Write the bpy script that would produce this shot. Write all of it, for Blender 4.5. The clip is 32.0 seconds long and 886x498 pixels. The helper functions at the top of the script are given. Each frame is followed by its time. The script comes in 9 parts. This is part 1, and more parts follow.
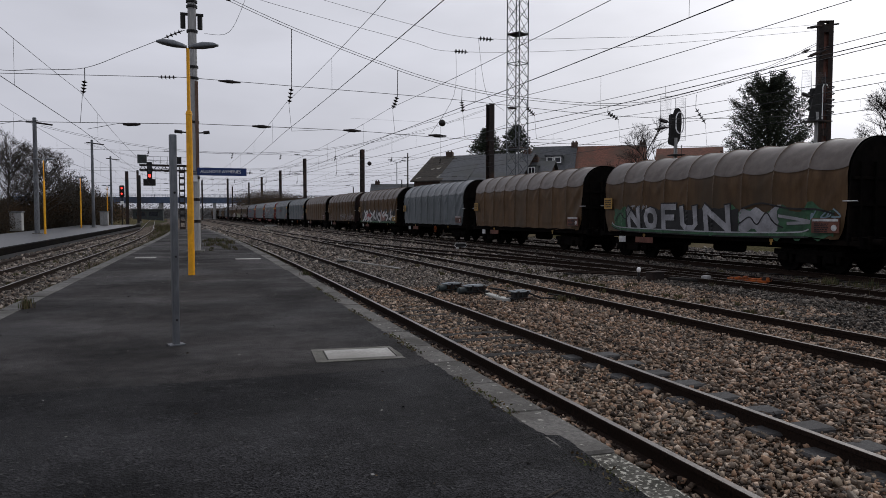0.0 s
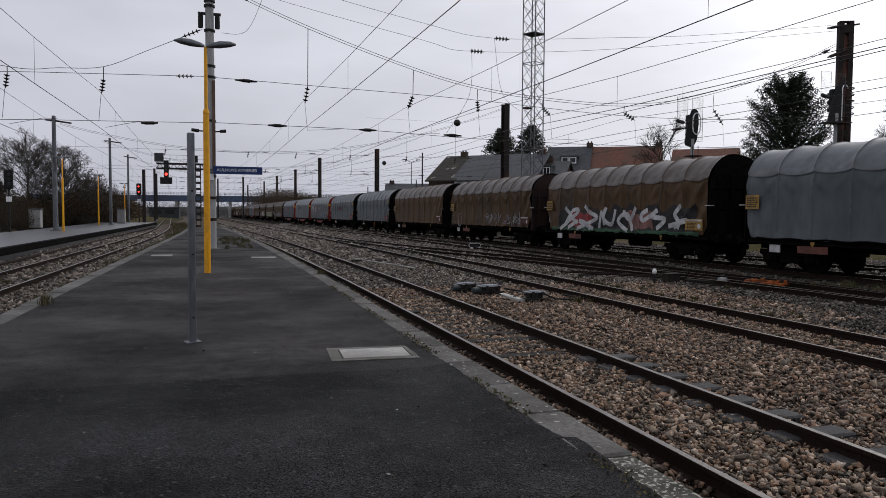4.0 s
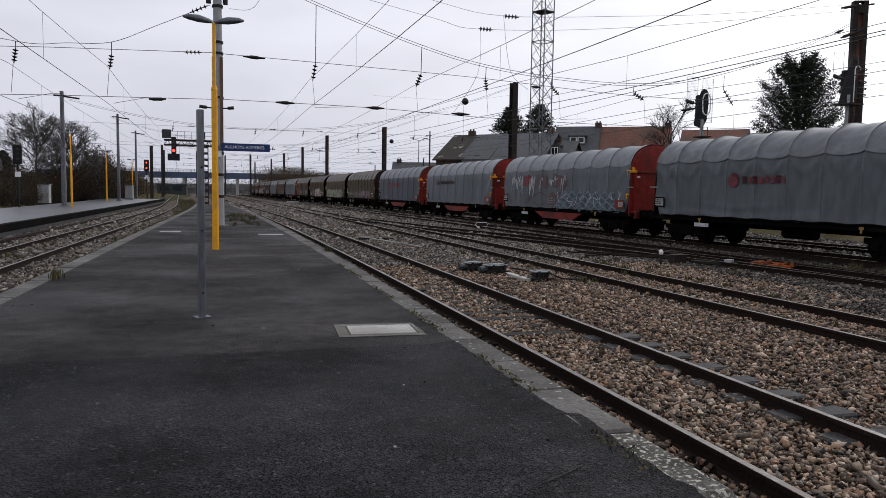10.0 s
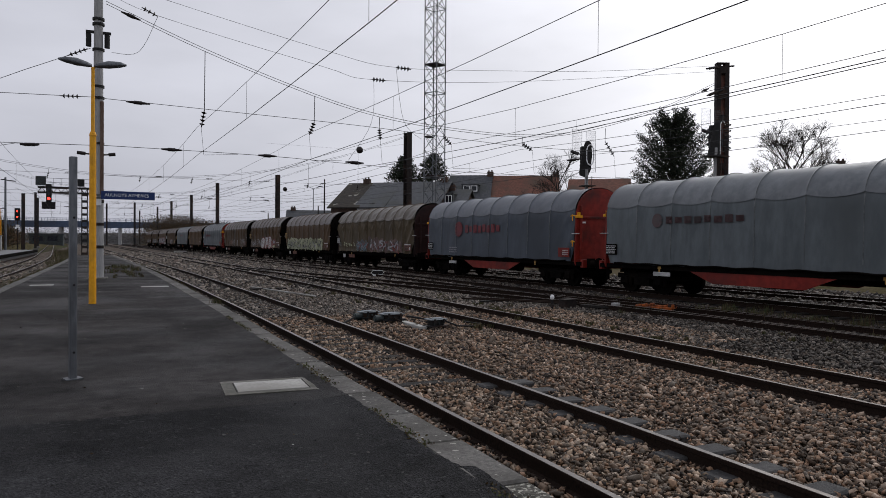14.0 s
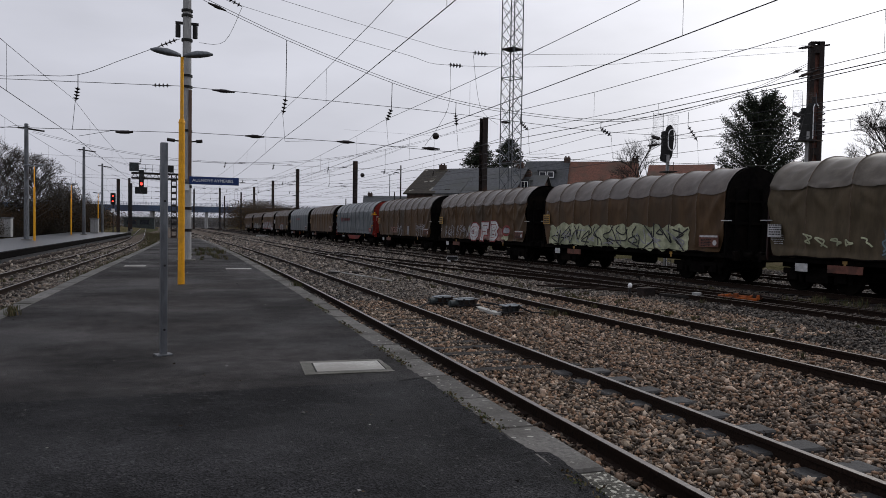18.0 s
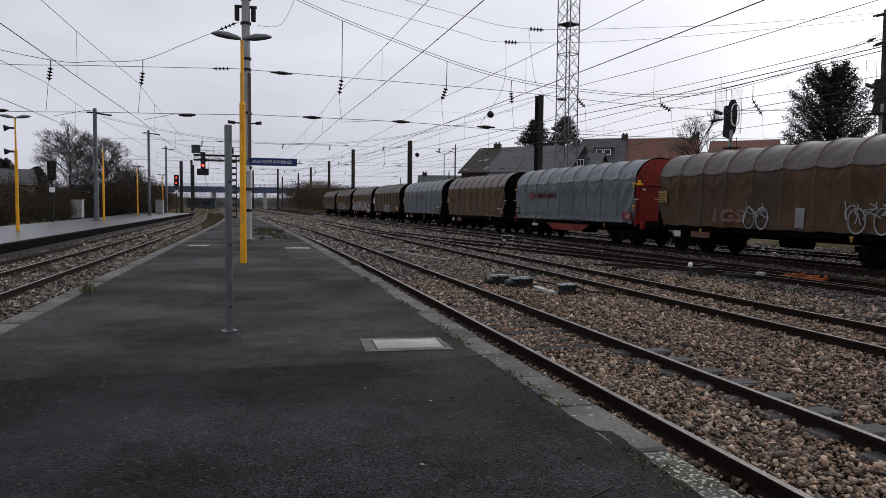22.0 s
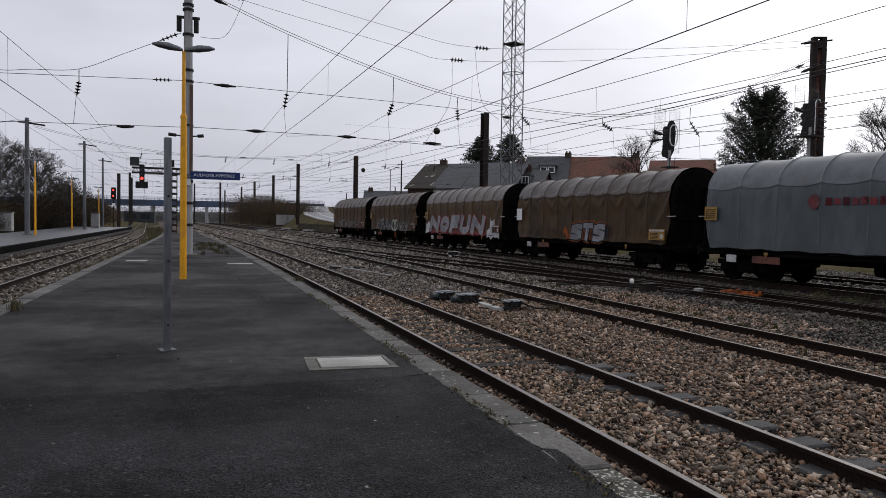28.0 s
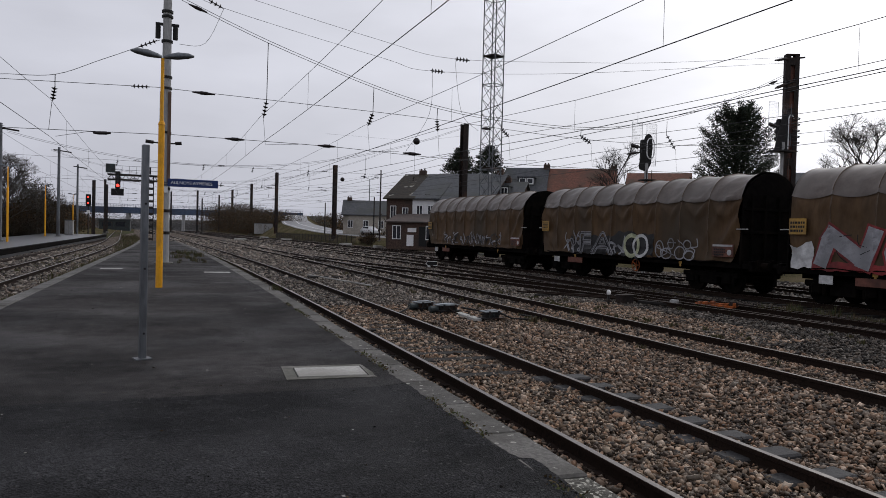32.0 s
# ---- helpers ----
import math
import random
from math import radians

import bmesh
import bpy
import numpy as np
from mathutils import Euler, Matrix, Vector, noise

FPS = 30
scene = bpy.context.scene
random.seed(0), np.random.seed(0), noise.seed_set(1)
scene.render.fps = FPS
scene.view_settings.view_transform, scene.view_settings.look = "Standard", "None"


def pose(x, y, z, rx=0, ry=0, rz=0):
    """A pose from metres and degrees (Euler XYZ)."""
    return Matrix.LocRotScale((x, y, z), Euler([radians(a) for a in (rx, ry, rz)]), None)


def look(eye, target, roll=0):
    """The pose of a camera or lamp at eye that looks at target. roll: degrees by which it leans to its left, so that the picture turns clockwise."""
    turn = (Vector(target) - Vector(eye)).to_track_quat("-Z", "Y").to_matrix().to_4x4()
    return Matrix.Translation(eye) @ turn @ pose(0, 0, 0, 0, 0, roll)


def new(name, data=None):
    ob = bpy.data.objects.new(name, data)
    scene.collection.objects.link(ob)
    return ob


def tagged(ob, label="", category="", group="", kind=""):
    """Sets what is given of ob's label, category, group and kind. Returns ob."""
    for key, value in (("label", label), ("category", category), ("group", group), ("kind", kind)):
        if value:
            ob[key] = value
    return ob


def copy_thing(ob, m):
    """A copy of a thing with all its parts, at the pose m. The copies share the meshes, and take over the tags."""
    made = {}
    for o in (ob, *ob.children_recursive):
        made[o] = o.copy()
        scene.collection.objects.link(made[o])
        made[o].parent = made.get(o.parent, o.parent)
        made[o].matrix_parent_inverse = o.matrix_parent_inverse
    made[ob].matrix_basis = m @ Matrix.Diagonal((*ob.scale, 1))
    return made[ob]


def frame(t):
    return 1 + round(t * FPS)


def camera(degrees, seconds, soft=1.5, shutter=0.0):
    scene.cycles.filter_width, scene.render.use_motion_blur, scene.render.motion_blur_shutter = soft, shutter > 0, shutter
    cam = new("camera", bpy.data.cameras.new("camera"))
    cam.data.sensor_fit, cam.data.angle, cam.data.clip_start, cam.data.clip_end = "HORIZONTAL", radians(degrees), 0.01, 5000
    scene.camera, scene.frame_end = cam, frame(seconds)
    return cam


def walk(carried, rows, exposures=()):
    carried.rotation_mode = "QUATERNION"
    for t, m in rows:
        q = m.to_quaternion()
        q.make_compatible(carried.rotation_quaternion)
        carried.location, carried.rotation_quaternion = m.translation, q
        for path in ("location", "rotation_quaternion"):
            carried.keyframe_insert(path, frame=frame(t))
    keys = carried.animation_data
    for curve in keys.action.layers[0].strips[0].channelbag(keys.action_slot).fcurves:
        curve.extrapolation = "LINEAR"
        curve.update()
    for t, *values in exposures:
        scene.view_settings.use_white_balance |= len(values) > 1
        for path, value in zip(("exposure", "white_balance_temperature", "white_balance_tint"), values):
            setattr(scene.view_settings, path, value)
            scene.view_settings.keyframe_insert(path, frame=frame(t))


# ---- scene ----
cam = camera(63.7, 32.0, soft=0.8)
PATH = [
    (0, (-0.003, -0.013, 1.896), (0.618, 1.886, 1.799), 0.0),
    (0.5, (0.0, 0.001, 1.901), (0.609, 1.903, 1.799), -0.1),
    (1, (-0.003, 0.001, 1.897), (0.596, 1.906, 1.798), 0.1),
    (1.5, (-0.015, -0.008, 1.897), (0.571, 1.903, 1.81), 0.6),
    (2, (-0.01, -0.021, 1.9), (0.617, 1.875, 1.8), 0.4),
    (2.5, (-0.01, 0.002, 1.898), (0.633, 1.894, 1.825), 0.5),
    (3, (-0.01, 0.001, 1.887), (0.651, 1.887, 1.806), 0.7),
    (3.5, (-0.022, 0.013, 1.894), (0.58, 1.918, 1.801), 0.5),
    (5.5, (-0.011, -0.009, 1.892), (0.56, 1.905, 1.789), 0.3),
    (6, (-0.013, -0.006, 1.896), (0.566, 1.906, 1.791), 0.4),
    (6.5, (-0.008, -0.027, 1.899), (0.588, 1.88, 1.807), 0.7),
    (7, (-0.022, 0.006, 1.89), (0.557, 1.919, 1.8), 0.6),
    (7.5, (-0.017, 0.004, 1.894), (0.544, 1.922, 1.809), 0.2),
    (8, (-0.007, -0.012, 1.891), (0.553, 1.905, 1.789), -0.1),
    (8.5, (-0.006, 0.002, 1.89), (0.543, 1.923, 1.785), 0.0),
    (9, (-0.009, -0.019, 1.894), (0.539, 1.901, 1.785), 0.5),
    (9.5, (-0.011, -0.011, 1.892), (0.533, 1.908, 1.759), 0.6),
    (10, (-0.042, -0.042, 1.889), (0.524, 1.87, 1.733), 0.9),
    (10.5, (-0.022, -0.033, 1.879), (0.469, 1.899, 1.718), 1.4),
    (11, (-0.022, -0.014, 1.884), (0.502, 1.907, 1.695), 1.1),
    (11.5, (-0.032, -0.001, 1.891), (0.514, 1.915, 1.717), 1.4),
    (12, (-0.018, 0.003, 1.892), (0.55, 1.914, 1.732), 1.4),
    (12.5, (-0.025, -0.007, 1.896), (0.548, 1.905, 1.767), 1.2),
    (13, (-0.023, -0.012, 1.902), (0.625, 1.878, 1.816), 0.9),
    (13.5, (0.014, 0.001, 1.912), (0.829, 1.827, 1.885), 0.3),
    (15.5, (0.023, 0.014, 1.893), (0.876, 1.823, 1.878), 0.5),
    (16, (0.003, 0.044, 1.879), (0.794, 1.881, 1.857), 0.2),
    (16.5, (0.02, 0.001, 1.887), (0.735, 1.868, 1.836), 0.5),
    (17, (0.008, 0.01, 1.89), (0.688, 1.89, 1.814), 0.4),
    (17.5, (0.014, 0.026, 1.893), (0.68, 1.91, 1.817), 0.9),
    (18, (0.011, 0.025, 1.897), (0.654, 1.918, 1.836), 0.9),
    (18.5, (0.012, 0.022, 1.89), (0.654, 1.915, 1.824), 0.5),
    (19, (0.003, 0.024, 1.897), (0.631, 1.922, 1.833), 0.4),
    (19.5, (0.0, -0.004, 1.898), (0.617, 1.897, 1.825), 0.3),
    (20, (-0.008, 0.023, 1.898), (0.561, 1.938, 1.813), 0.3),
    (20.5, (-0.022, 0.026, 1.898), (0.482, 1.96, 1.81), -0.5),
    (21, (-0.019, 0.001, 1.895), (0.447, 1.944, 1.805), -1.1),
    (21.5, (-0.03, -0.001, 1.897), (0.409, 1.947, 1.787), -0.1),
    (22, (-0.037, 0.012, 1.893), (0.46, 1.946, 1.772), 0.6),
    (22.5, (-0.037, 0.022, 1.893), (0.513, 1.94, 1.75), 1.0),
    (23, (-0.042, 0.022, 1.892), (0.535, 1.934, 1.785), 1.2),
    (23.5, (-0.045, 0.017, 1.898), (0.551, 1.924, 1.804), 1.2),
    (24, (-0.039, 0.035, 1.893), (0.612, 1.924, 1.811), 1.1),
    (24.5, (-0.031, 0.018, 1.892), (0.629, 1.904, 1.808), 0.9),
    (25, (-0.03, 0.039, 1.888), (0.626, 1.926, 1.782), 0.6),
    (25.5, (-0.024, 0.059, 1.894), (0.608, 1.954, 1.784), 0.8),
    (27.5, (-0.03, 0.034, 1.909), (0.6, 1.931, 1.834), 0.8),
    (28, (-0.027, 0.052, 1.904), (0.615, 1.944, 1.829), 1.0),
    (28.5, (-0.033, 0.041, 1.906), (0.604, 1.936, 1.839), 1.0),
    (29, (-0.025, 0.036, 1.903), (0.616, 1.929, 1.831), 0.9),
    (29.5, (-0.026, 0.052, 1.904), (0.629, 1.941, 1.844), 0.9),
    (30, (-0.029, 0.044, 1.906), (0.618, 1.936, 1.86), 0.8),
    (30.5, (-0.039, 0.044, 1.908), (0.606, 1.937, 1.868), 1.1),
    (31, (-0.039, 0.018, 1.91), (0.627, 1.904, 1.877), 1.4),
    (31.5, (-0.035, 0.026, 1.902), (0.645, 1.907, 1.861), 1.4),
    (32, (-0.039, 0.018, 1.903), (0.659, 1.892, 1.858), 1.5),
]
EXPOSURES = [(0, -0.06), (2, 0.05), (3.5, 0.0), (7, 0.1), (9, 0.13), (11, 0.42), (12, 0.42), (13, 0.28), (13.5, 0.15), (15.5, -0.4), (16, -0.38), (17, -0.14), (18, -0.02), (21, 0.06), (22.5, 0.2), (23.5, 0.2), (24, 0.12), (28, 0.1), (29, 0.02), (30, -0.02), (32, 0.0)]
walk(cam, [(t, look(eye, target, roll)) for t, eye, target, roll in PATH], EXPOSURES)

# ---- light ----
world = bpy.data.worlds.new("world")
scene.world = world
world.use_nodes = True
wn, wl = world.node_tree.nodes, world.node_tree.links
wn.clear()
sky = wn.new("ShaderNodeTexSky")
sky.sky_type, sky.sun_disc = "NISHITA", False
sky.sun_elevation, sky.sun_rotation = radians(34), radians(62)
sky.air_density, sky.dust_density, sky.ozone_density = 1.0, 6.0, 1.0
grey = wn.new("ShaderNodeHueSaturation")
grey.inputs["Saturation"].default_value = 0.10
wl.new(sky.outputs[0], grey.inputs["Color"])
# a closed cloud deck: the clear sky's range is narrowed and soft cloud streaks are laid over it
deck = wn.new("ShaderNodeMix")
deck.data_type = "RGBA"
deck.inputs[0].default_value = 0.64
wl.new(grey.outputs[0], deck.inputs[6])
deck.inputs[7].default_value = (7.05, 7.2, 8.3, 1)
wtc = wn.new("ShaderNodeTexCoord")
wmap = wn.new("ShaderNodeMapping")
wmap.inputs["Scale"].default_value = (1.6, 1.6, 5.0)
cloud = wn.new("ShaderNodeTexNoise")
cloud.inputs["Scale"].default_value, cloud.inputs["Detail"].default_value = 1.6, 5
wl.new(wtc.outputs["Generated"], wmap.inputs[0])
wl.new(wmap.outputs[0], cloud.inputs["Vector"])
cr = wn.new("ShaderNodeMapRange")
cr.inputs["From Min"].default_value, cr.inputs["From Max"].default_value = 0.3, 0.7
cr.inputs["To Min"].default_value, cr.inputs["To Max"].default_value = 0.88, 1.1
wl.new(cloud.outputs[0], cr.inputs[0])
mul = wn.new("ShaderNodeVectorMath")
mul.operation = "SCALE"
wl.new(deck.outputs[2], mul.inputs[0])
wl.new(cr.outputs[0], mul.inputs["Scale"])
bg = wn.new("ShaderNodeBackground")
bg.inputs["Strength"].default_value = 0.105
wl.new(mul.outputs[0], bg.inputs["Color"])
wout = wn.new("ShaderNodeOutputWorld")
wl.new(bg.outputs[0], wout.inputs["Surface"])
sun = new("sun", bpy.data.lights.new("sun", "SUN"))
sun.data.energy, sun.data.angle, sun.data.color = 0.5, radians(25), (1.0, 0.97, 0.93)
sun.matrix_world = look((60, 30, 60), (0, 0, 0))


# ---- materials ----
def nodes_of(name):
    m = bpy.data.materials.new(name)
    m.use_nodes = True
    nt = m.node_tree
    return m, nt.nodes, nt.links, nt.nodes["Principled BSDF"]


def surf(name, c1, c2, scale=8.0, rough=0.7, bump=0.3, metal=0.0, c3=None, big=0.7, patch=0.5, spread=0.1, shift=0.0, stretch=(1, 1, 1), dist=0.01, spec=0.25, spots=None, tight=0.13):
    """A two-scale procedural surface: fine grain between c1 and c2, large patches towards c3, roughness that varies, a bump.
    shift: how far the lightness differs from piece to piece."""
    m, n, l, b = nodes_of(name)
    tc = n.new("ShaderNodeTexCoord")
    mp = n.new("ShaderNodeMapping")
    mp.inputs["Scale"].default_value = stretch
    l.new(tc.outputs["Object"], mp.inputs[0])
    oi = n.new("ShaderNodeObjectInfo")
    off = n.new("ShaderNodeVectorMath")
    off.operation = "MULTIPLY_ADD"
    l.new(oi.outputs["Random"], off.inputs[0])
    off.inputs[1].default_value = (37, 91, 53)
    l.new(mp.outputs[0], off.inputs[2])
    fine = n.new("ShaderNodeTexNoise")
    fine.inputs["Scale"].default_value, fine.inputs["Detail"].default_value, fine.inputs["Roughness"].default_value = scale, 6, 0.65
    l.new(off.outputs[0], fine.inputs["Vector"])
    ramp = n.new("ShaderNodeValToRGB")
    ramp.color_ramp.elements[0].position, ramp.color_ramp.elements[1].position = 0.5 - tight, 0.5 + tight
    ramp.color_ramp.elements[0].color, ramp.color_ramp.elements[1].color = (*c1, 1), (*c2, 1)
    l.new(fine.outputs[0], ramp.inputs[0])
    col = ramp.outputs[0]
    if c3:
        wide = n.new("ShaderNodeTexNoise")
        wide.inputs["Scale"].default_value, wide.inputs["Detail"].default_value = big, 5
        l.new(off.outputs[0], wide.inputs["Vector"])
        mr = n.new("ShaderNodeMapRange")
        mr.inputs["From Min"].default_value, mr.inputs["From Max"].default_value = 0.62 - 0.3 * patch, 0.78 - 0.2 * patch
        l.new(wide.outputs[0], mr.inputs[0])
        mx = n.new("ShaderNodeMix")
        mx.data_type = "RGBA"
        l.new(mr.outputs[0], mx.inputs[0])
        l.new(col, mx.inputs[6])
        mx.inputs[7].default_value = (*c3, 1)
        col = mx.outputs[2]
    if shift:
        hv = n.new("ShaderNodeHueSaturation")
        vr = n.new("ShaderNodeMapRange")
        vr.inputs["To Min"].default_value, vr.inputs["To Max"].default_value = 1 - shift, 1 + shift
        l.new(oi.outputs["Random"], vr.inputs[0])
        l.new(vr.outputs[0], hv.inputs["Value"])
        l.new(col, hv.inputs["Color"])
        col = hv.outputs[0]
    if spots:
        sn = n.new("ShaderNodeTexNoise")
        sn.inputs["Scale"].default_value, sn.inputs["Detail"].default_value = spots[1], 3
        l.new(off.outputs[0], sn.inputs["Vector"])
        sr = n.new("ShaderNodeMapRange")
        sr.inputs["From Min"].default_value, sr.inputs["From Max"].default_value = spots[2], spots[2] + 0.04
        l.new(sn.outputs[0], sr.inputs[0])
        sx = n.new("ShaderNodeMix")
        sx.data_type = "RGBA"
        l.new(sr.outputs[0], sx.inputs[0])
        l.new(col, sx.inputs[6])
        sx.inputs[7].default_value = (*spots[0], 1)
        col = sx.outputs[2]
    b.inputs["Specular IOR Level"].default_value = spec
    l.new(col, b.inputs["Base Color"])
    rr = n.new("ShaderNodeMapRange")
    rr.inputs["To Min"].default_value, rr.inputs["To Max"].default_value = max(0.02, rough - spread), min(1, rough + spread)
    l.new(fine.outputs[0], rr.inputs[0])
    l.new(rr.outputs[0], b.inputs["Roughness"])
    b.inputs["Metallic"].default_value = metal
    if bump:
        bp = n.new("ShaderNodeBump")
        bp.inputs["Strength"].default_value, bp.inputs["Distance"].default_value = bump, dist
        l.new(fine.outputs[0], bp.inputs["Height"])
        l.new(bp.outputs[0], b.inputs["Normal"])
    return m


def glow(name, colour, power):
    m, n, l, b = nodes_of(name)
    b.inputs["Base Color"].default_value = (*colour, 1)
    b.inputs["Emission Color"].default_value = (*colour, 1)
    b.inputs["Emission Strength"].default_value = power
    return m


def island_mat(name, cols, rough=0.85, scale=60):
    """Loose pieces joined in one mesh: each takes one of a row of colours."""
    m, n, l, b = nodes_of(name)
    geo = n.new("ShaderNodeNewGeometry")
    ramp = n.new("ShaderNodeValToRGB")
    ramp.color_ramp.interpolation = "CONSTANT"
    e = ramp.color_ramp.elements
    while len(e) < len(cols):
        e.new(0.5)
    for i, c in enumerate(cols):
        e[i].position, e[i].color = i / len(cols), (*c, 1)
    l.new(geo.outputs["Random Per Island"], ramp.inputs[0])
    tc = n.new("ShaderNodeTexCoord")
    no = n.new("ShaderNodeTexNoise")
    no.inputs["Scale"].default_value, no.inputs["Detail"].default_value = scale, 4
    l.new(tc.outputs["Object"], no.inputs["Vector"])
    mr = n.new("ShaderNodeMapRange")
    mr.inputs["To Min"].default_value, mr.inputs["To Max"].default_value = 0.55, 1.45
    l.new(no.outputs[0], mr.inputs[0])
    sc = n.new("ShaderNodeVectorMath")
    sc.operation = "SCALE"
    l.new(ramp.outputs[0], sc.inputs[0])
    l.new(mr.outputs[0], sc.inputs["Scale"])
    l.new(sc.outputs[0], b.inputs["Base Color"])
    b.inputs["Roughness"].default_value = rough
    b.inputs["Specular IOR Level"].default_value = 0.2
    return m


def scrub_mat(name, cols, scale):
    """Leaves whose colour drifts from shrub to shrub, each a little lighter or darker."""
    m, n, l, b = nodes_of(name)
    tc = n.new("ShaderNodeTexCoord")
    no = n.new("ShaderNodeTexNoise")
    no.inputs["Scale"].default_value, no.inputs["Detail"].default_value = scale, 3
    l.new(tc.outputs["Object"], no.inputs["Vector"])
    ramp = n.new("ShaderNodeValToRGB")
    e = ramp.color_ramp.elements
    while len(e) < len(cols):
        e.new(0.5)
    for i, c in enumerate(cols):
        e[i].position, e[i].color = 0.3 + 0.4 * i / (len(cols) - 1), (*c, 1)
    l.new(no.outputs[0], ramp.inputs[0])
    geo = n.new("ShaderNodeNewGeometry")
    mr = n.new("ShaderNodeMapRange")
    mr.inputs["To Min"].default_value, mr.inputs["To Max"].default_value = 0.6, 1.4
    l.new(geo.outputs["Random Per Island"], mr.inputs[0])
    sc = n.new("ShaderNodeVectorMath")
    sc.operation = "SCALE"
    l.new(ramp.outputs[0], sc.inputs[0])
    l.new(mr.outputs[0], sc.inputs["Scale"])
    l.new(sc.outputs[0], b.inputs["Base Color"])
    b.inputs["Roughness"].default_value = 0.9
    b.inputs["Specular IOR Level"].default_value = 0.08
    return m


def tarmac(name, base, coarse, cells, fleck):
    """Worn asphalt: broad damp and dry patches, long drying streaks, single chips of stone, fine pits."""
    m, n, l, b = nodes_of(name)
    tc = n.new("ShaderNodeTexCoord")

    def field(scale, stretch, lo, hi, a, z, detail=5, kind="noise"):
        mp = n.new("ShaderNodeMapping")
        mp.inputs["Scale"].default_value = stretch
        l.new(tc.outputs["Object"], mp.inputs[0])
        tx = n.new("ShaderNodeTexNoise" if kind == "noise" else "ShaderNodeTexVoronoi")
        tx.inputs["Scale"].default_value = scale
        if kind == "noise":
            tx.inputs["Detail"].default_value, tx.inputs["Roughness"].default_value = detail, 0.6
            src = tx.outputs[0]
        else:
            sep = n.new("ShaderNodeSeparateColor")
            l.new(tx.outputs["Color"], sep.inputs[0])
            src = sep.outputs[0]
        l.new(mp.outputs[0], tx.inputs["Vector"])
        mr = n.new("ShaderNodeMapRange")
        mr.interpolation_type = "SMOOTHSTEP"
        for key, v in (("From Min", lo), ("From Max", hi), ("To Min", a), ("To Max", z)):
            mr.inputs[key].default_value = v
        l.new(src, mr.inputs[0])
        return mr.outputs[0], tx

    def times(a, c):
        q = n.new("ShaderNodeMath")
        q.operation = "MULTIPLY"
        l.new(a, q.inputs[0])
        l.new(c, q.inputs[1])
        return q.outputs[0]
    broad = field(0.34, (1, 1, 1), 0.43, 0.58, 0.66, 1.42, 4)[0]
    streak = field(0.9, (0.45, 2.2, 1), 0.42, 0.58, 0.86, 1.15, 6)[0]
    spot = field(5.5, (1, 1, 1), 0.3, 0.7, 0.78, 1.22)[0]
    chips, vor = field(cells, (1, 1, 1), 0.0, 1.0, 1 - coarse, 1 + coarse, kind="cells")
    dark = field(1.5, (1, 1, 1), 0.57, 0.66, 1.0, 0.6, 6)[0]
    value = times(times(times(times(broad, streak), spot), chips), dark)
    sc = n.new("ShaderNodeVectorMath")
    sc.operation = "SCALE"
    sc.inputs[0].default_value = base
    l.new(value, sc.inputs["Scale"])
    pale = field(cells * 0.55, (1, 1, 1), 0.98, 0.985, 0.0, fleck, kind="cells")[0]
    mx = n.new("ShaderNodeMix")
    mx.data_type = "RGBA"
    l.new(pale, mx.inputs[0])
    l.new(sc.outputs[0], mx.inputs[6])
    mx.inputs[7].default_value = (0.13, 0.128, 0.125, 1)
    l.new(mx.outputs[2], b.inputs["Base Color"])
    rg = field(0.42, (1, 1, 1), 0.35, 0.66, 0.55, 0.85)[0]
    l.new(rg, b.inputs["Roughness"])
    b.inputs["Specular IOR Level"].default_value = 0.07
    bp = n.new("ShaderNodeBump")
    bp.inputs["Strength"].default_value, bp.inputs["Distance"].default_value = 0.9, 0.006
    l.new(vor.outputs["Distance"], bp.inputs["Height"])
    l.new(bp.outputs[0], b.inputs["Normal"])
    return m


M = {}
M["asphalt"] = tarmac("asphalt", (0.0262, 0.0242, 0.0236), 0.5, 120, 0.15)
M["road"] = surf("worn_pale_asphalt", (0.16, 0.16, 0.165), (0.23, 0.23, 0.235), 3, 0.6, 0.2, c3=(0.13, 0.13, 0.135), big=0.2, patch=0.5, spec=0.4)
# coarser near stretch; its darker tone also paints in lens vignetting
M["asphalt_new"] = tarmac("asphalt_coarse", (0.0118, 0.0116, 0.0126), 0.95, 95, 0.3)
M["asphalt_wet"] = surf("asphalt_wet", (0.03, 0.032, 0.036), (0.06, 0.063, 0.068), 12, 0.34, 0.1, c3=(0.05, 0.053, 0.058), big=0.3, patch=0.5, spread=0.1, dist=0.003, spec=0.45)
M["coping"] = surf("coping_stone", (0.078, 0.074, 0.069), (0.145, 0.138, 0.128), 26, 0.8, 0.6, c3=(0.055, 0.052, 0.046), big=1.6, patch=0.5, shift=0.2, spec=0.12, spots=((0.36, 0.35, 0.31), 17, 0.66))
M["lichen"] = surf("lichen_concrete", (0.06, 0.056, 0.05), (0.16, 0.152, 0.135), 30, 0.9, 0.9, c3=(0.04, 0.04, 0.032), big=3.0, patch=0.6, spec=0.1, tight=0.09, spots=((0.38, 0.37, 0.32), 28, 0.545))
M["coping_pale"] = surf("pale_coping_stone", (0.085, 0.082, 0.078), (0.16, 0.155, 0.147), 26, 0.8, 0.6, c3=(0.06, 0.058, 0.05), big=1.6, patch=0.45, shift=0.15, spec=0.15, spots=((0.02, 0.02, 0.018), 16, 0.66))
M["old_concrete"] = surf("old_concrete", (0.11, 0.105, 0.095), (0.21, 0.2, 0.18), 24, 0.85, 0.5, c3=(0.07, 0.07, 0.055), big=1.2, patch=0.55, shift=0.1)
